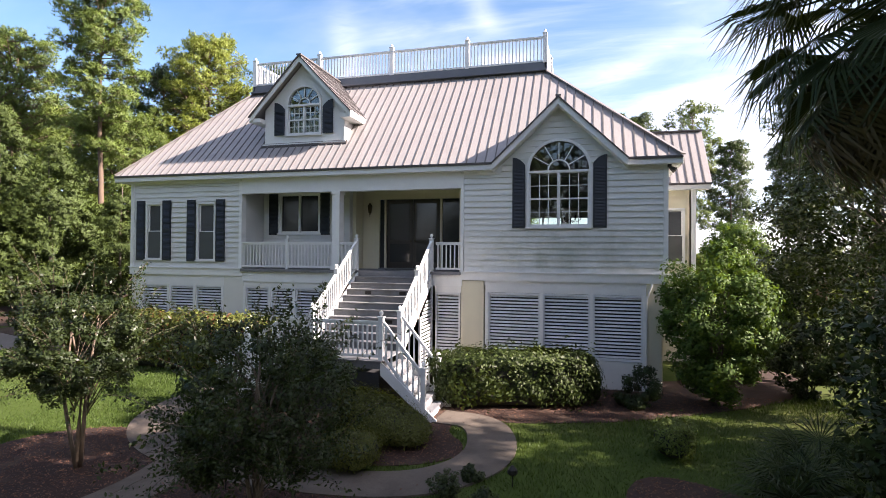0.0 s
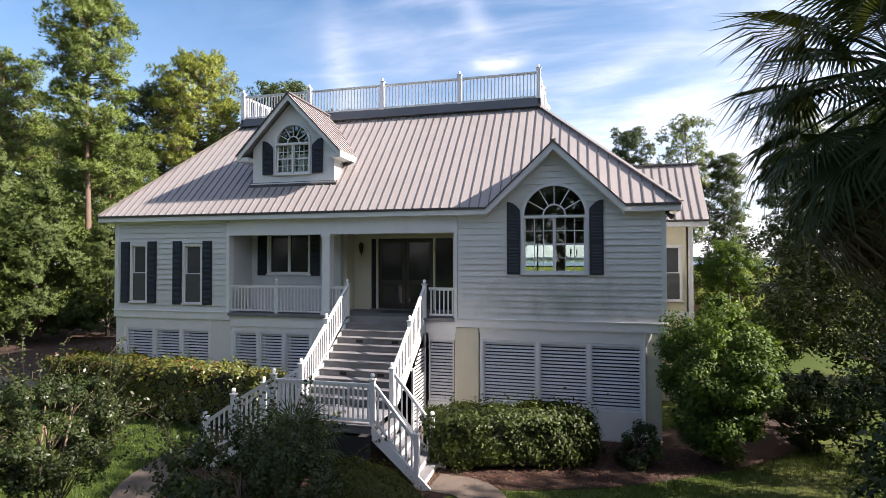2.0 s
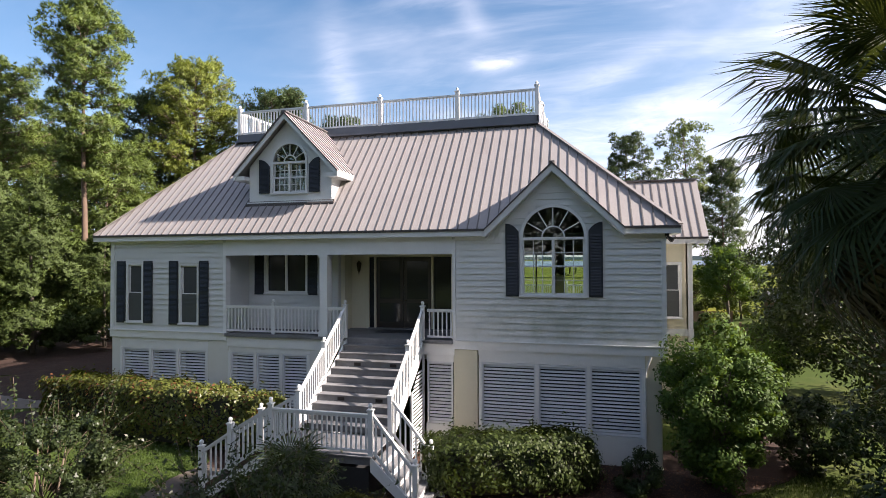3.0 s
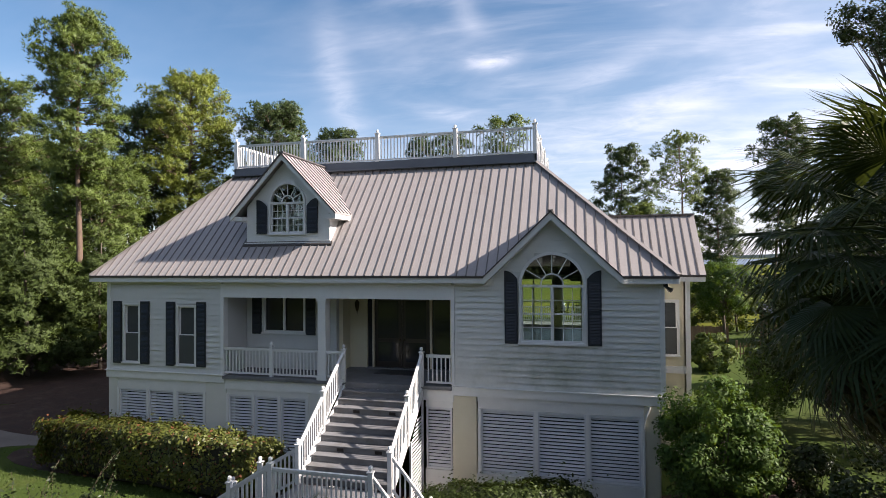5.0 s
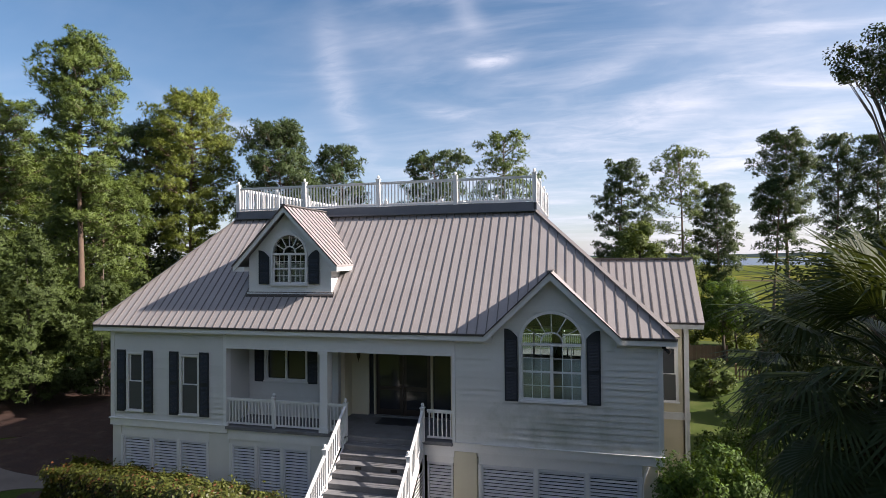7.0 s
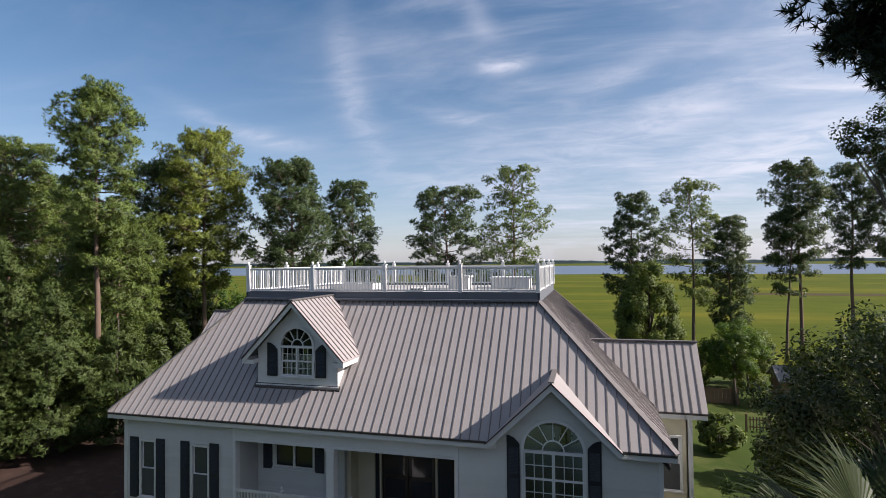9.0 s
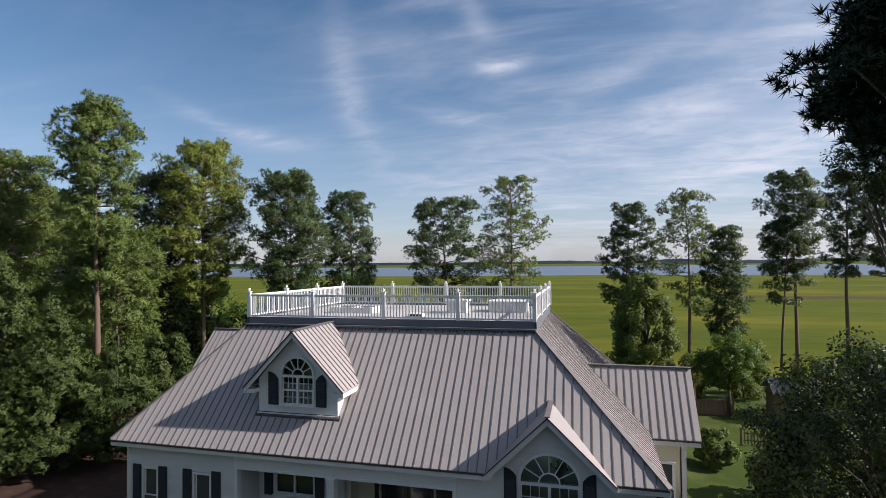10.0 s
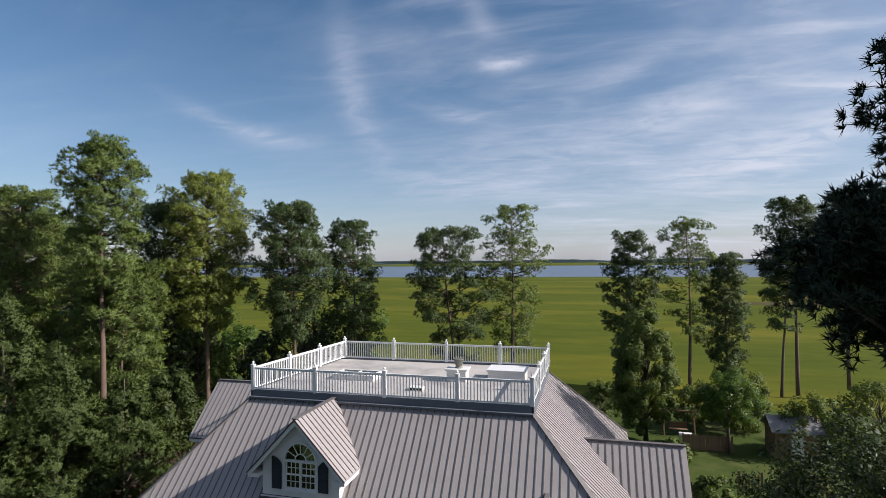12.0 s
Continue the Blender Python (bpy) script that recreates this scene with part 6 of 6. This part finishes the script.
# ---- seen through the windows ----
def fittings():
    d = thing("downspout", "white downspout beside the corner pier", "downspout", kind="structure")
    part("pipe", tube(bmesh.new(), [(5.70, -0.1, 3.04), (5.68, -0.1, 2.96), (5.62, -0.09, 2.8), (5.55, -0.08, 2.5), (5.55, -0.08, 0.2), (5.55, -0.25, 0.1)], 0.03, 8), siding_m, d)
    g = thing("flood_light", "small dark twin flood light under the eave", "outdoor light", (6.14, -0.12, 6.30))
    part("base", boxes((-0.05, 0.05, -0.05, 0.05, 0.0, 0.09)), iron_m, g)
    for k in (-1, 1):
        part("lamp_head", tube(bmesh.new(), [(0.0, k * 0.05, 0.0), (0.08, k * 0.1, -0.06), (0.14, k * 0.13, -0.1)], [0.025, 0.05, 0.065], 8), iron_m, g)
    for x, y in ((-1.66, -8.65), (2.77, -7.26)):
        p = thing("path_light", "small dark mushroom path light beside the walk", "path light", (x, y, 0), "path lights")
        part("stake", tube(bmesh.new(), [(0, 0, 0), (0, 0, 0.12), (0, 0, 0.26)], 0.012, 6), iron_m, p)
        part("hood", tube(bmesh.new(), [(0, 0, 0.2), (0, 0, 0.24), (0, 0, 0.3), (0, 0, 0.36)], [0.05, 0.085, 0.08, 0.02], 10), iron_m, p)


fittings()


def indoors():
    c = thing("chandelier", "small dark iron chandelier with curved arms", "chandelier", (3.3, 4.6, 5.15))
    part("stem", tube(bmesh.new(), [(0, 0, -0.1), (0, 0, 0.1), (0, 0, 0.7), (0, 0, 1.3)], [0.05, 0.03, 0.012, 0.012], 6), iron_m, c)
    for i in range(6):
        a = i * math.pi / 3
        d = Vector((math.cos(a), math.sin(a), 0))
        arm = part("arm", tube(bmesh.new(), [Vector((0, 0, 0.05)), d * 0.2 + Vector((0, 0, -0.08)), d * 0.4 + Vector((0, 0, 0.02)), d * 0.42 + Vector((0, 0, 0.16))], [0.014, 0.012, 0.012, 0.022], 6), iron_m, c)
        part("candle_cup", tube(bmesh.new(), [d * 0.42 + Vector((0, 0, 0.15)), d * 0.42 + Vector((0, 0, 0.2)), d * 0.42 + Vector((0, 0, 0.3))], [0.03, 0.02, 0.018], 6), whitewood_m, arm, "pale candle sleeve")


indoors()


# ---- garden ----
clipped("hedge", (-9.4, -0.98, 0), 9.2, 1.2, 1.74, -6, 3, "long clipped box hedge with yellow-green new leaves", "hedge", hedge_m, 0.12, 640, power=7, ragged=0.07)
clipped("hedge", (2.08, -2.12, 0), 4.02, 1.49, 1.26, 17, 5, "clipped hedge with glossy green leaves beside the stairs", "hedge", hedge_dark_m, 0.10, 850, power=8, ragged=0.075)
clipped("clipped_shrub", (-0.13, -5.69, 0), 2.01, 1.32, 0.79, -10, 7, "mounded clipped shrub with olive leaves below the landing", "shrub", yew_m, 0.05, 2200, power=2.8, fall=0.42, ragged=0.05)
clipped("round_shrub", (-0.20, -7.16, 0), 1.12, 1.04, 0.59, 0, 9, "low round clipped shrub in the mulch bed", "shrub", yew_m, 0.045, 2200, power=2.6)
clipped("round_shrub", (5.53, -5.13, 0), 0.76, 0.83, 0.71, 0, 11, "small dark round shrub at the lawn's edge", "shrub", ever_m, 0.05, 1600, power=2.2)
broadleaf("crape_myrtle", (-4.76, -8.59, 0), 3.27, (1.06, 1.11, 0.97), 2.20, 21, "crape myrtle with tan peeling stems in a mulch ring", "small tree", myrtle_m, clumps=95, per=230, size=0.066, bark=myrtle_bark_m, girth=0.0125, stems=3, clump_r=0.18, shoots=110, shoot_len=1.05)
broadleaf("crape_myrtle", (-0.65, -9.33, 0), 3.05, (1.35, 1.05, 1.32), 1.63, 22, "dense dark-leaved crape myrtle beside the walk", "small tree", myrtle_m, clumps=130, per=150, size=0.066, bark=myrtle_bark_m, girth=0.012, stems=4, clump_r=0.2, shoots=150, shoot_len=1.05)
fan_palm("palmetto", (-2.03, -5.70, 0), 1.12, 26, 0.7, 0.66, 31, "low green palmetto in front of the landing", blades=22, width=0.025, low=-0.1)
fan_palm("sabal_palm", (7.92, -8.10, 0), 7.28, 54, 1.45, 1.36, 33, "tall dark sabal palm with hanging dry fronds", dead=22, blades=52, width=0.014)
broadleaf("camellia", (7.12, -0.95, 0), 4.0, (1.28, 1.2, 1.85), 2.1, 23, "large rounded green shrub at the corner of the house", "shrub", shrub_m, clumps=95, per=260, size=0.11, girth=0.012, stems=5, clump_r=0.28, shoots=60, shoot_len=0.4)

broadleaf("low_shrub", (5.15, -1.75, 0), 1.15, (0.55, 0.50, 0.55), 0.55, 25, "small dark shrub against the house corner", "shrub", oak_m, clumps=30, per=200, size=0.07, girth=0.01, stems=3, clump_r=0.35)
for x, y, h, r, sd in ((8.5, 2.2, 2.27, 1.00, 86), (8.9, 5.3, 2.55, 1.19, 87), (10.5, 8.3, 2.93, 1.50, 88), (9.8, 0.6, 1.96, 1.00, 89)):
    broadleaf("garden_shrub", (x, y, 0), h, (r, r, h * 0.48), h * 0.5, sd, "leafy green shrub at the side of the wing", "shrub", shrub_m if sd != 89 else oak_m, clumps=45, per=130, size=0.12, girth=0.012, stems=4, clump_r=0.3, shoots=30, shoot_len=0.4)
# trees
pine((-33.3, 18.1, 0), 25.7, 0.46, 2.18, 41, "very tall pine with a rounded crown behind the evergreens", branches=80)
pine((-32.7, 29.7, 0), 24.6, 0.38, 3.03, 42, "tall broad-crowned pine with yellow-green needles", leaf=pine_y_m, branches=90)
pine((-38.5, 30.4, 0), 21.8, 0.45, 3.35, 43, "dark tall pine behind the broad one", leaf=pine_d_m)
pine((-35.8, 22.2, 0), 15.5, 0.25, 3.52, 59, "leafy pine filling the gap between taller ones", branches=70)
pine((-68.0, 39.4, 0), 22.3, 0.4, 5.75, 44, "distant dark pine at the edge of the woods", branches=70)
pine((-46.0, 20.4, 0), 22.3, 0.42, 4.15, 60, "dark pine deep in the side woods", branches=70)
pine((-56.6, 35.2, 0), 19.8, 0.35, 4.82, 71, "dark pine deep in the side woods", branches=70)
pine((-24.2, 31.9, 0), 21.5, 0.40, 3.84, 45, "dark green pine beside the open marsh", branches=76, leaf=pine_d_m)
pine((-19.6, 36.5, 0), 19.9, 0.25, 2.67, 46, "slim green pine before the river", branches=64, leaf=pine_d_m)
pine((-8.6, 38.7, 0), 18.9, 0.28, 3.78, 47, "leaning dark pine with a ragged crown", lean=(-1.6, 0), branches=54, gaps=0.4, leaf=pine_d_m)
pine((-3.5, 41.3, 0), 21.4, 0.28, 2.90, 48, "slim open-crowned pine before the marsh", leaf=pine_m, branches=56, tufts=16)
pine((8.6, 46.1, 0), 18.6, 0.2, 2.27, 49, "dark pine with drooping side limbs", branches=60, droop=0.35, leaf=pine_d_m)
pine((15.2, 48.3, 0), 19.9, 0.35, 2.74, 50, "tall thin pine with an open crown", branches=44, tufts=16, gaps=0.4)
pine((19.4, 49.8, 0), 16.0, 0.2, 2.13, 51, "short dark pine beside the thin one", branches=60, leaf=pine_d_m)
pine((28.0, 55.1, 0), 22.4, 0.45, 2.66, 52, "tall pine with a long bare trunk", branches=56, gaps=0.35, leaf=pine_d_m)
pine((25.9, 53.8, 0), 17.0, 0.45, 2.45, 53, "shorter bare-trunked pine beside a taller one", lean=(0.8, 0), branches=34, gaps=0.4, leaf=pine_d_m)
pine((34.8, 59.2, 0), 22.7, 0.47, 2.37, 54, "tall bare-trunked pine at the marsh edge", branches=50, leaf=pine_d_m)
pine((39.1, 59.4, 0), 22.5, 0.47, 2.27, 55, "tall bare-trunked pine at the marsh edge", branches=50, leaf=pine_d_m)
pine((12.75, -7.1, 0), 25.4, 0.66, 1.8, 56, "large pine with needles toned dark as in shade, whose branches hang near", leaf=shade_toned_pine_m, branches=30, tufts=52, length=0.20, width=0.03, count=18, pad=0.52, low=0.9, gaps=0.0,
     # first two limbs are added only to throw dappled shade on the upper stairs
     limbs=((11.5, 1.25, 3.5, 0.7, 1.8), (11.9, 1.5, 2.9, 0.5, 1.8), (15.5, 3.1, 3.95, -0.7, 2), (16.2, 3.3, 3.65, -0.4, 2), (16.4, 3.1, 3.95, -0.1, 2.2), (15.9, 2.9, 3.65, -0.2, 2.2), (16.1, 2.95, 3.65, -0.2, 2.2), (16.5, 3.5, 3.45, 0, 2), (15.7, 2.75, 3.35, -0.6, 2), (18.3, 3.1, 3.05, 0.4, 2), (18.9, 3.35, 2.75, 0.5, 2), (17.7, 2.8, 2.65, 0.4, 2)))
broadleaf("oak_tree", (17.47, 10.53, 0), 17.75, (2.74, 2.03, 1.50), 16.85, 57, "tall slender oak with small hanging leaves", "oak tree", oak_m, clumps=60, per=190, size=0.15, girth=0.012, clump_r=0.28)
broadleaf("oak_tree", (14.79, 8.52, 0), 9.89, (4.45, 4.45, 4.55), 4.94, 58, "broad dark oak at the side of the house", "oak tree", oak_m, clumps=130, per=280, size=0.19, clump_r=0.24)
broadleaf("oak_tree", (13.44, 2.41, 0), 10.38, (2.85, 2.85, 3.66), 6.53, 72, "low dark oak over the side lawn", "oak tree", oak_m, clumps=90, per=230, size=0.15, clump_r=0.24)
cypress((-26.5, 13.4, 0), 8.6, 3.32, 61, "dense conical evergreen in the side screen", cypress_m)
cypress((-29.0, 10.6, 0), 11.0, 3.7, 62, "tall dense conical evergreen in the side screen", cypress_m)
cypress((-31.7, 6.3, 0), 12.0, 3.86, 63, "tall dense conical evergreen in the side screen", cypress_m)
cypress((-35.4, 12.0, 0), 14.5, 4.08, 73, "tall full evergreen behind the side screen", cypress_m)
broadleaf("magnolia", (-26.74, 18.20, 0), 8.09, (2.54, 2.54, 3.64), 4.45, 64, "glossy-leaved magnolia behind the wing", "magnolia tree", hedge_dark_m, clumps=100, per=200, size=0.25, clump_r=0.22, cone=0.35)
broadleaf("garden_tree", (9.20, 33.85, 0), 12.44, (3.62, 3.22, 5.57), 6.37, 65, "dense green tree at the end of the garden", "tree", ever_m, clumps=140, per=230, size=0.24, clump_r=0.17, cone=0.62)
broadleaf("garden_tree", (15.64, 32.72, 0), 6.90, (2.32, 2.32, 2.46), 4.34, 66, "small light-green tree on the back lawn", "tree", dec_m, clumps=80, per=260, size=0.17, clump_r=0.25)
for x, y, h, r, sd in ((14.2, 39.0, 4.39, 2.22, 91), (18.4, 39.8, 5.37, 2.63, 92), (22.0, 33.0, 5.00, 2.60, 93), (27.5, 35.5, 6.00, 3.00, 94), (5.6, 39.3, 3.95, 2.00, 95), (12.0, 20.7, 2.32, 1.30, 101), (14.1, 16.2, 2.72, 1.50, 102), (10.8, 28.3, 2.12, 1.20, 103)):
    broadleaf("garden_shrub", (x, y, 0), h, (r, r, h * 0.48), h * 0.5, sd, "dark green thicket at the marsh edge", "shrub", ever_m, clumps=45, per=110, size=0.26, clump_r=0.28)
rng_w = random.Random(5)
for i in range(34):
    x, y = -24 - 2.4 * i + rng_w.uniform(-2, 2), 36 + rng_w.uniform(-7, 12) - 0.35 * i
    h = rng_w.uniform(8, 14)
    broadleaf("woodland_tree", (x, y, 0), h, (h * 0.36, h * 0.36, h * 0.46), h * 0.5, 100 + i, "dark broadleaf tree in the woods beside the marsh", "tree", rng_w.choice((oak_m, ever_m, dec_m)), clumps=40, per=80, size=0.5, clump_r=0.27)
# woods that close the front garden, out of view, added to dim the facade
for i in range(10):
    a = math.pi * (1.02 + 0.96 * i / 9)
    h = rng_w.uniform(17, 20)
    broadleaf("woodland_tree", (2 + 32 * math.cos(a), -12 + 23 * math.sin(a), 0), h, (h * 0.36, h * 0.36, h * 0.45), h * 0.52, 200 + i, "unseen tall broadleaf tree added at the front edge to dim the facade", "tree", oak_m, clumps=50, per=90, size=0.75, clump_r=0.3)
# unseen oaks, placed and sized for the shade they cast on the garden
for x, y, h, r in ((15.5, -9.4, 13.0, 3.6), (20.5, -6.3, 16.0, 3.8), (21.5, -11.2, 18.0, 4.4), (27.0, -8.6, 17.0, 4.5), (19.0, -15.2, 13.0, 4.5)):
    broadleaf("oak_tree", (x, y, 0), h, (r, r, h * 0.36), h * 0.62, int(300 + x), "tall oak that shades the front garden", "oak tree", oak_m, clumps=95, per=130, size=0.34, clump_r=0.25)
for x, y, h, r, sd in ((10.6, -4.1, 4.06, 1.79, 81), (10.5, -6.5, 3.31, 1.48, 82), (12.3, -0.4, 4.68, 2.01, 83), (9.1, -10.0, 3.08, 1.35, 84), (8.2, -8.6, 4.51, 1.05, 85)):
    broadleaf("wax_myrtle", (x, y, 0), h, (r, r, h * 0.48), h * 0.52, sd, "dark bushy wax myrtle at the side of the lawn", "shrub", oak_m, clumps=60, per=170, size=0.125, girth=0.012, stems=4, clump_r=0.3)
fan_palm("fern_palm", (6.84, -7.20, 0), 0.24, 20, 0.6, 0.6, 34, "low fern-like palm in the bed under the tall palm", blades=20, width=0.02, low=0.1)
fan_palm("fern_palm", (7.51, -6.34, 0), 0.29, 20, 0.65, 0.65, 35, "low fern-like palm in the bed under the tall palm", blades=20, width=0.02, low=0.1)

for x, y, h, r, sd in ((1.8, -7.9, 0.40, 0.28, 96), (2.1, -7.2, 0.31, 0.22, 97), (2.5, -8.3, 0.36, 0.26, 98), (-3.0, -6.7, 0.45, 0.31, 99)):
    broadleaf("border_plant", (x, y, 0), h, (r, r, h * 0.45), h * 0.5, sd, "small leafy border plant beside the walk", "plant", myrtle_m, clumps=24, per=60, size=0.05, girth=0.01, stems=3, clump_r=0.35)


# ---- end of the garden ----
def garden_end():
    f = thing("plank_fence", "low brown plank fence on the back lawn", "fence", (14.0, 32.9, 0))
    for i in range(13):
        part("plank", boxes((-1.9 + i * 0.29, -1.9 + i * 0.29 + 0.275, -0.015, 0.015, 0.05, 1.25 + 0.03 * (i % 3)), bev=0.005), wood_m, f)
    for x in (-1.9, 0.0, 1.9):
        part("fence_post", boxes((x - 0.05, x + 0.05, 0.016, 0.11, 0, 1.35)), wood_m, f)
    for z in (0.35, 1.0):
        part("fence_rail", boxes((-1.9, 1.9, 0.016, 0.05, z, z + 0.09)), wood_m, f)
    g = thing("picket_gate", "small dark picket gate on the side lawn", "gate", (15.3, 25.4, 0))
    for i in range(6):
        part("picket", boxes((-0.55 + i * 0.2, -0.55 + i * 0.2 + 0.07, -0.012, 0.012, 0.1, 1.05)), wood_m, g)
    for z in (0.3, 0.8):
        part("gate_rail", boxes((-0.6, 0.6, 0.013, 0.045, z, z + 0.08)), wood_m, g)
    for x in (-0.75, 0.7):
        part("gate_post", boxes((x - 0.06, x + 0.06, -0.06, 0.06, 0, 1.25)), wood_m, g)
    s = thing("garden_swing", "wooden garden swing with a timber A-frame", "garden swing", (12.3, 36.8, 0))
    for x in (-1.3, 1.3):
        for y in (-0.8, 0.8):
            part("leg", beam(bmesh.new(), (x, y, 0), (x, 0, 2.1), 0.1, 0.1), wood_m, s)
    part("top_beam", boxes((-1.6, 1.6, -0.06, 0.06, 2.1, 2.24)), wood_m, s)
    seat = part("seat", boxes((-0.8, 0.8, -0.25, 0.25, 0.5, 0.55)), wood_m, s)
    for k in range(4):
        part("back_slat", boxes((-0.8, 0.8, 0.25, 0.28, 0.62 + k * 0.13, 0.72 + k * 0.13)), wood_m, seat)
    for x in (-0.78, 0.78):
        part("chain", beam(bmesh.new(), (x, 0, 0.55), (x, 0, 2.1), 0.02, 0.02), iron_m, s)
    t = thing("garden_table", "small white garden table by the swing", "table", (12.6, 34.8, 0))
    part("tabletop", boxes((-0.55, 0.55, -0.4, 0.4, 0.7, 0.74), bev=0.008), whitewood_m, t)
    for x in (-0.48, 0.48):
        for y in (-0.33, 0.33):
            part("leg", boxes((x - 0.03, x + 0.03, y - 0.03, y + 0.03, 0, 0.7)), whitewood_m, t)
    h = thing("garden_shed", "small grey-roofed garden shed under the trees", "shed", (20.4, 33.4, 0))
    part("wall", boxes((-1.6, 1.6, -1.3, 1.3, 0, 2.2)), wood_m, h)
    bm = bmesh.new()
    prism(bm, [(-1.6, 2.15), (0, 3.1), (1.6, 2.15), (1.6, 2.25), (0, 3.22), (-1.6, 2.25)], "x", -1.9, 1.9)
    part("roof", bm, shingle_m, h)
    door = part("door", boxes((-0.45, 0.45, -1.34, -1.302, 0.05, 2.0)), whitewood_m, h)
    part("handle", boxes((0.32, 0.36, -1.38, -1.341, 0.95, 1.1)), iron_m, door, "dark iron handle")


garden_end()


# ---- grass and litter ----
def inside(px, py, poly):
    hit = np.zeros(len(px), bool)
    x0, y0 = poly[:, 0], poly[:, 1]
    x1, y1 = np.roll(x0, -1), np.roll(y0, -1)
    for a, b, c, d in zip(x0, y0, x1, y1):
        cross = ((b > py) != (d > py)) & (px < (c - a) * (py - b) / (d - b + 1e-12) + a)
        hit ^= cross
    return hit


def scatter():
    rng = np.random.default_rng(77)
    n = 150000
    x = np.concatenate([rng.uniform(-9, 12, n), rng.uniform(-26, -6, 60000)])
    y = np.concatenate([rng.uniform(-11, 0.5, n), rng.uniform(-9, 1.5, 60000)])
    bad = np.zeros(len(x), bool)
    for p in BEDS + PAVED:
        bad |= inside(x, y, p)
    bad |= (x > -14) & (x < 6) & (y > -0.1)
    x, y = x[~bad], y[~bad]
    m = len(x)
    a = rng.uniform(0, 6.283, m)
    h = rng.uniform(0.035, 0.085, m) * (1 + 0.5 * np.sin(x * 0.9) * np.cos(y * 1.1))
    w = 0.007
    base = np.stack([x, y, np.zeros(m)], 1)
    side = np.stack([np.cos(a), np.sin(a), np.zeros(m)], 1) * w
    tip = base + np.stack([rng.normal(0, 0.03, m), rng.normal(0, 0.03, m), h], 1)
    v = np.stack([base - side, base + side, tip], 1).reshape(-1, 3)
    solo("grass", array_mesh("grass", v, np.arange(3 * m).reshape(-1, 3), grass_m), None, "short uneven lawn grass in front of the house", "grass", "stuff")
    # chips and dry leaves on the beds, a few leaves on the walk
    n = 60000
    x, y = rng.uniform(-9, 9, n), rng.uniform(-10, 0, n)
    on = np.zeros(n, bool)
    for p in BEDS:
        on |= inside(x, y, p)
    pave = np.zeros(n, bool)
    for p in PAVED:
        pave |= inside(x, y, p)
    on = (on & ~pave) | (pave & (rng.uniform(size=n) < 0.02))
    pts = np.stack([x, y, np.where(pave, 0.045, 0.035)], 1)[on]
    v, fc = leaf_quads(rng, pts, 0.06, 0.35, np.tile((0.0, 0.0, 1.0), (len(pts), 1)), 0.5)
    solo("mulch_chips", array_mesh("mulch_chips", v, fc, chip_m), None, "scattered bark chips and dry leaves on the beds", "mulch", "stuff")


scatter()
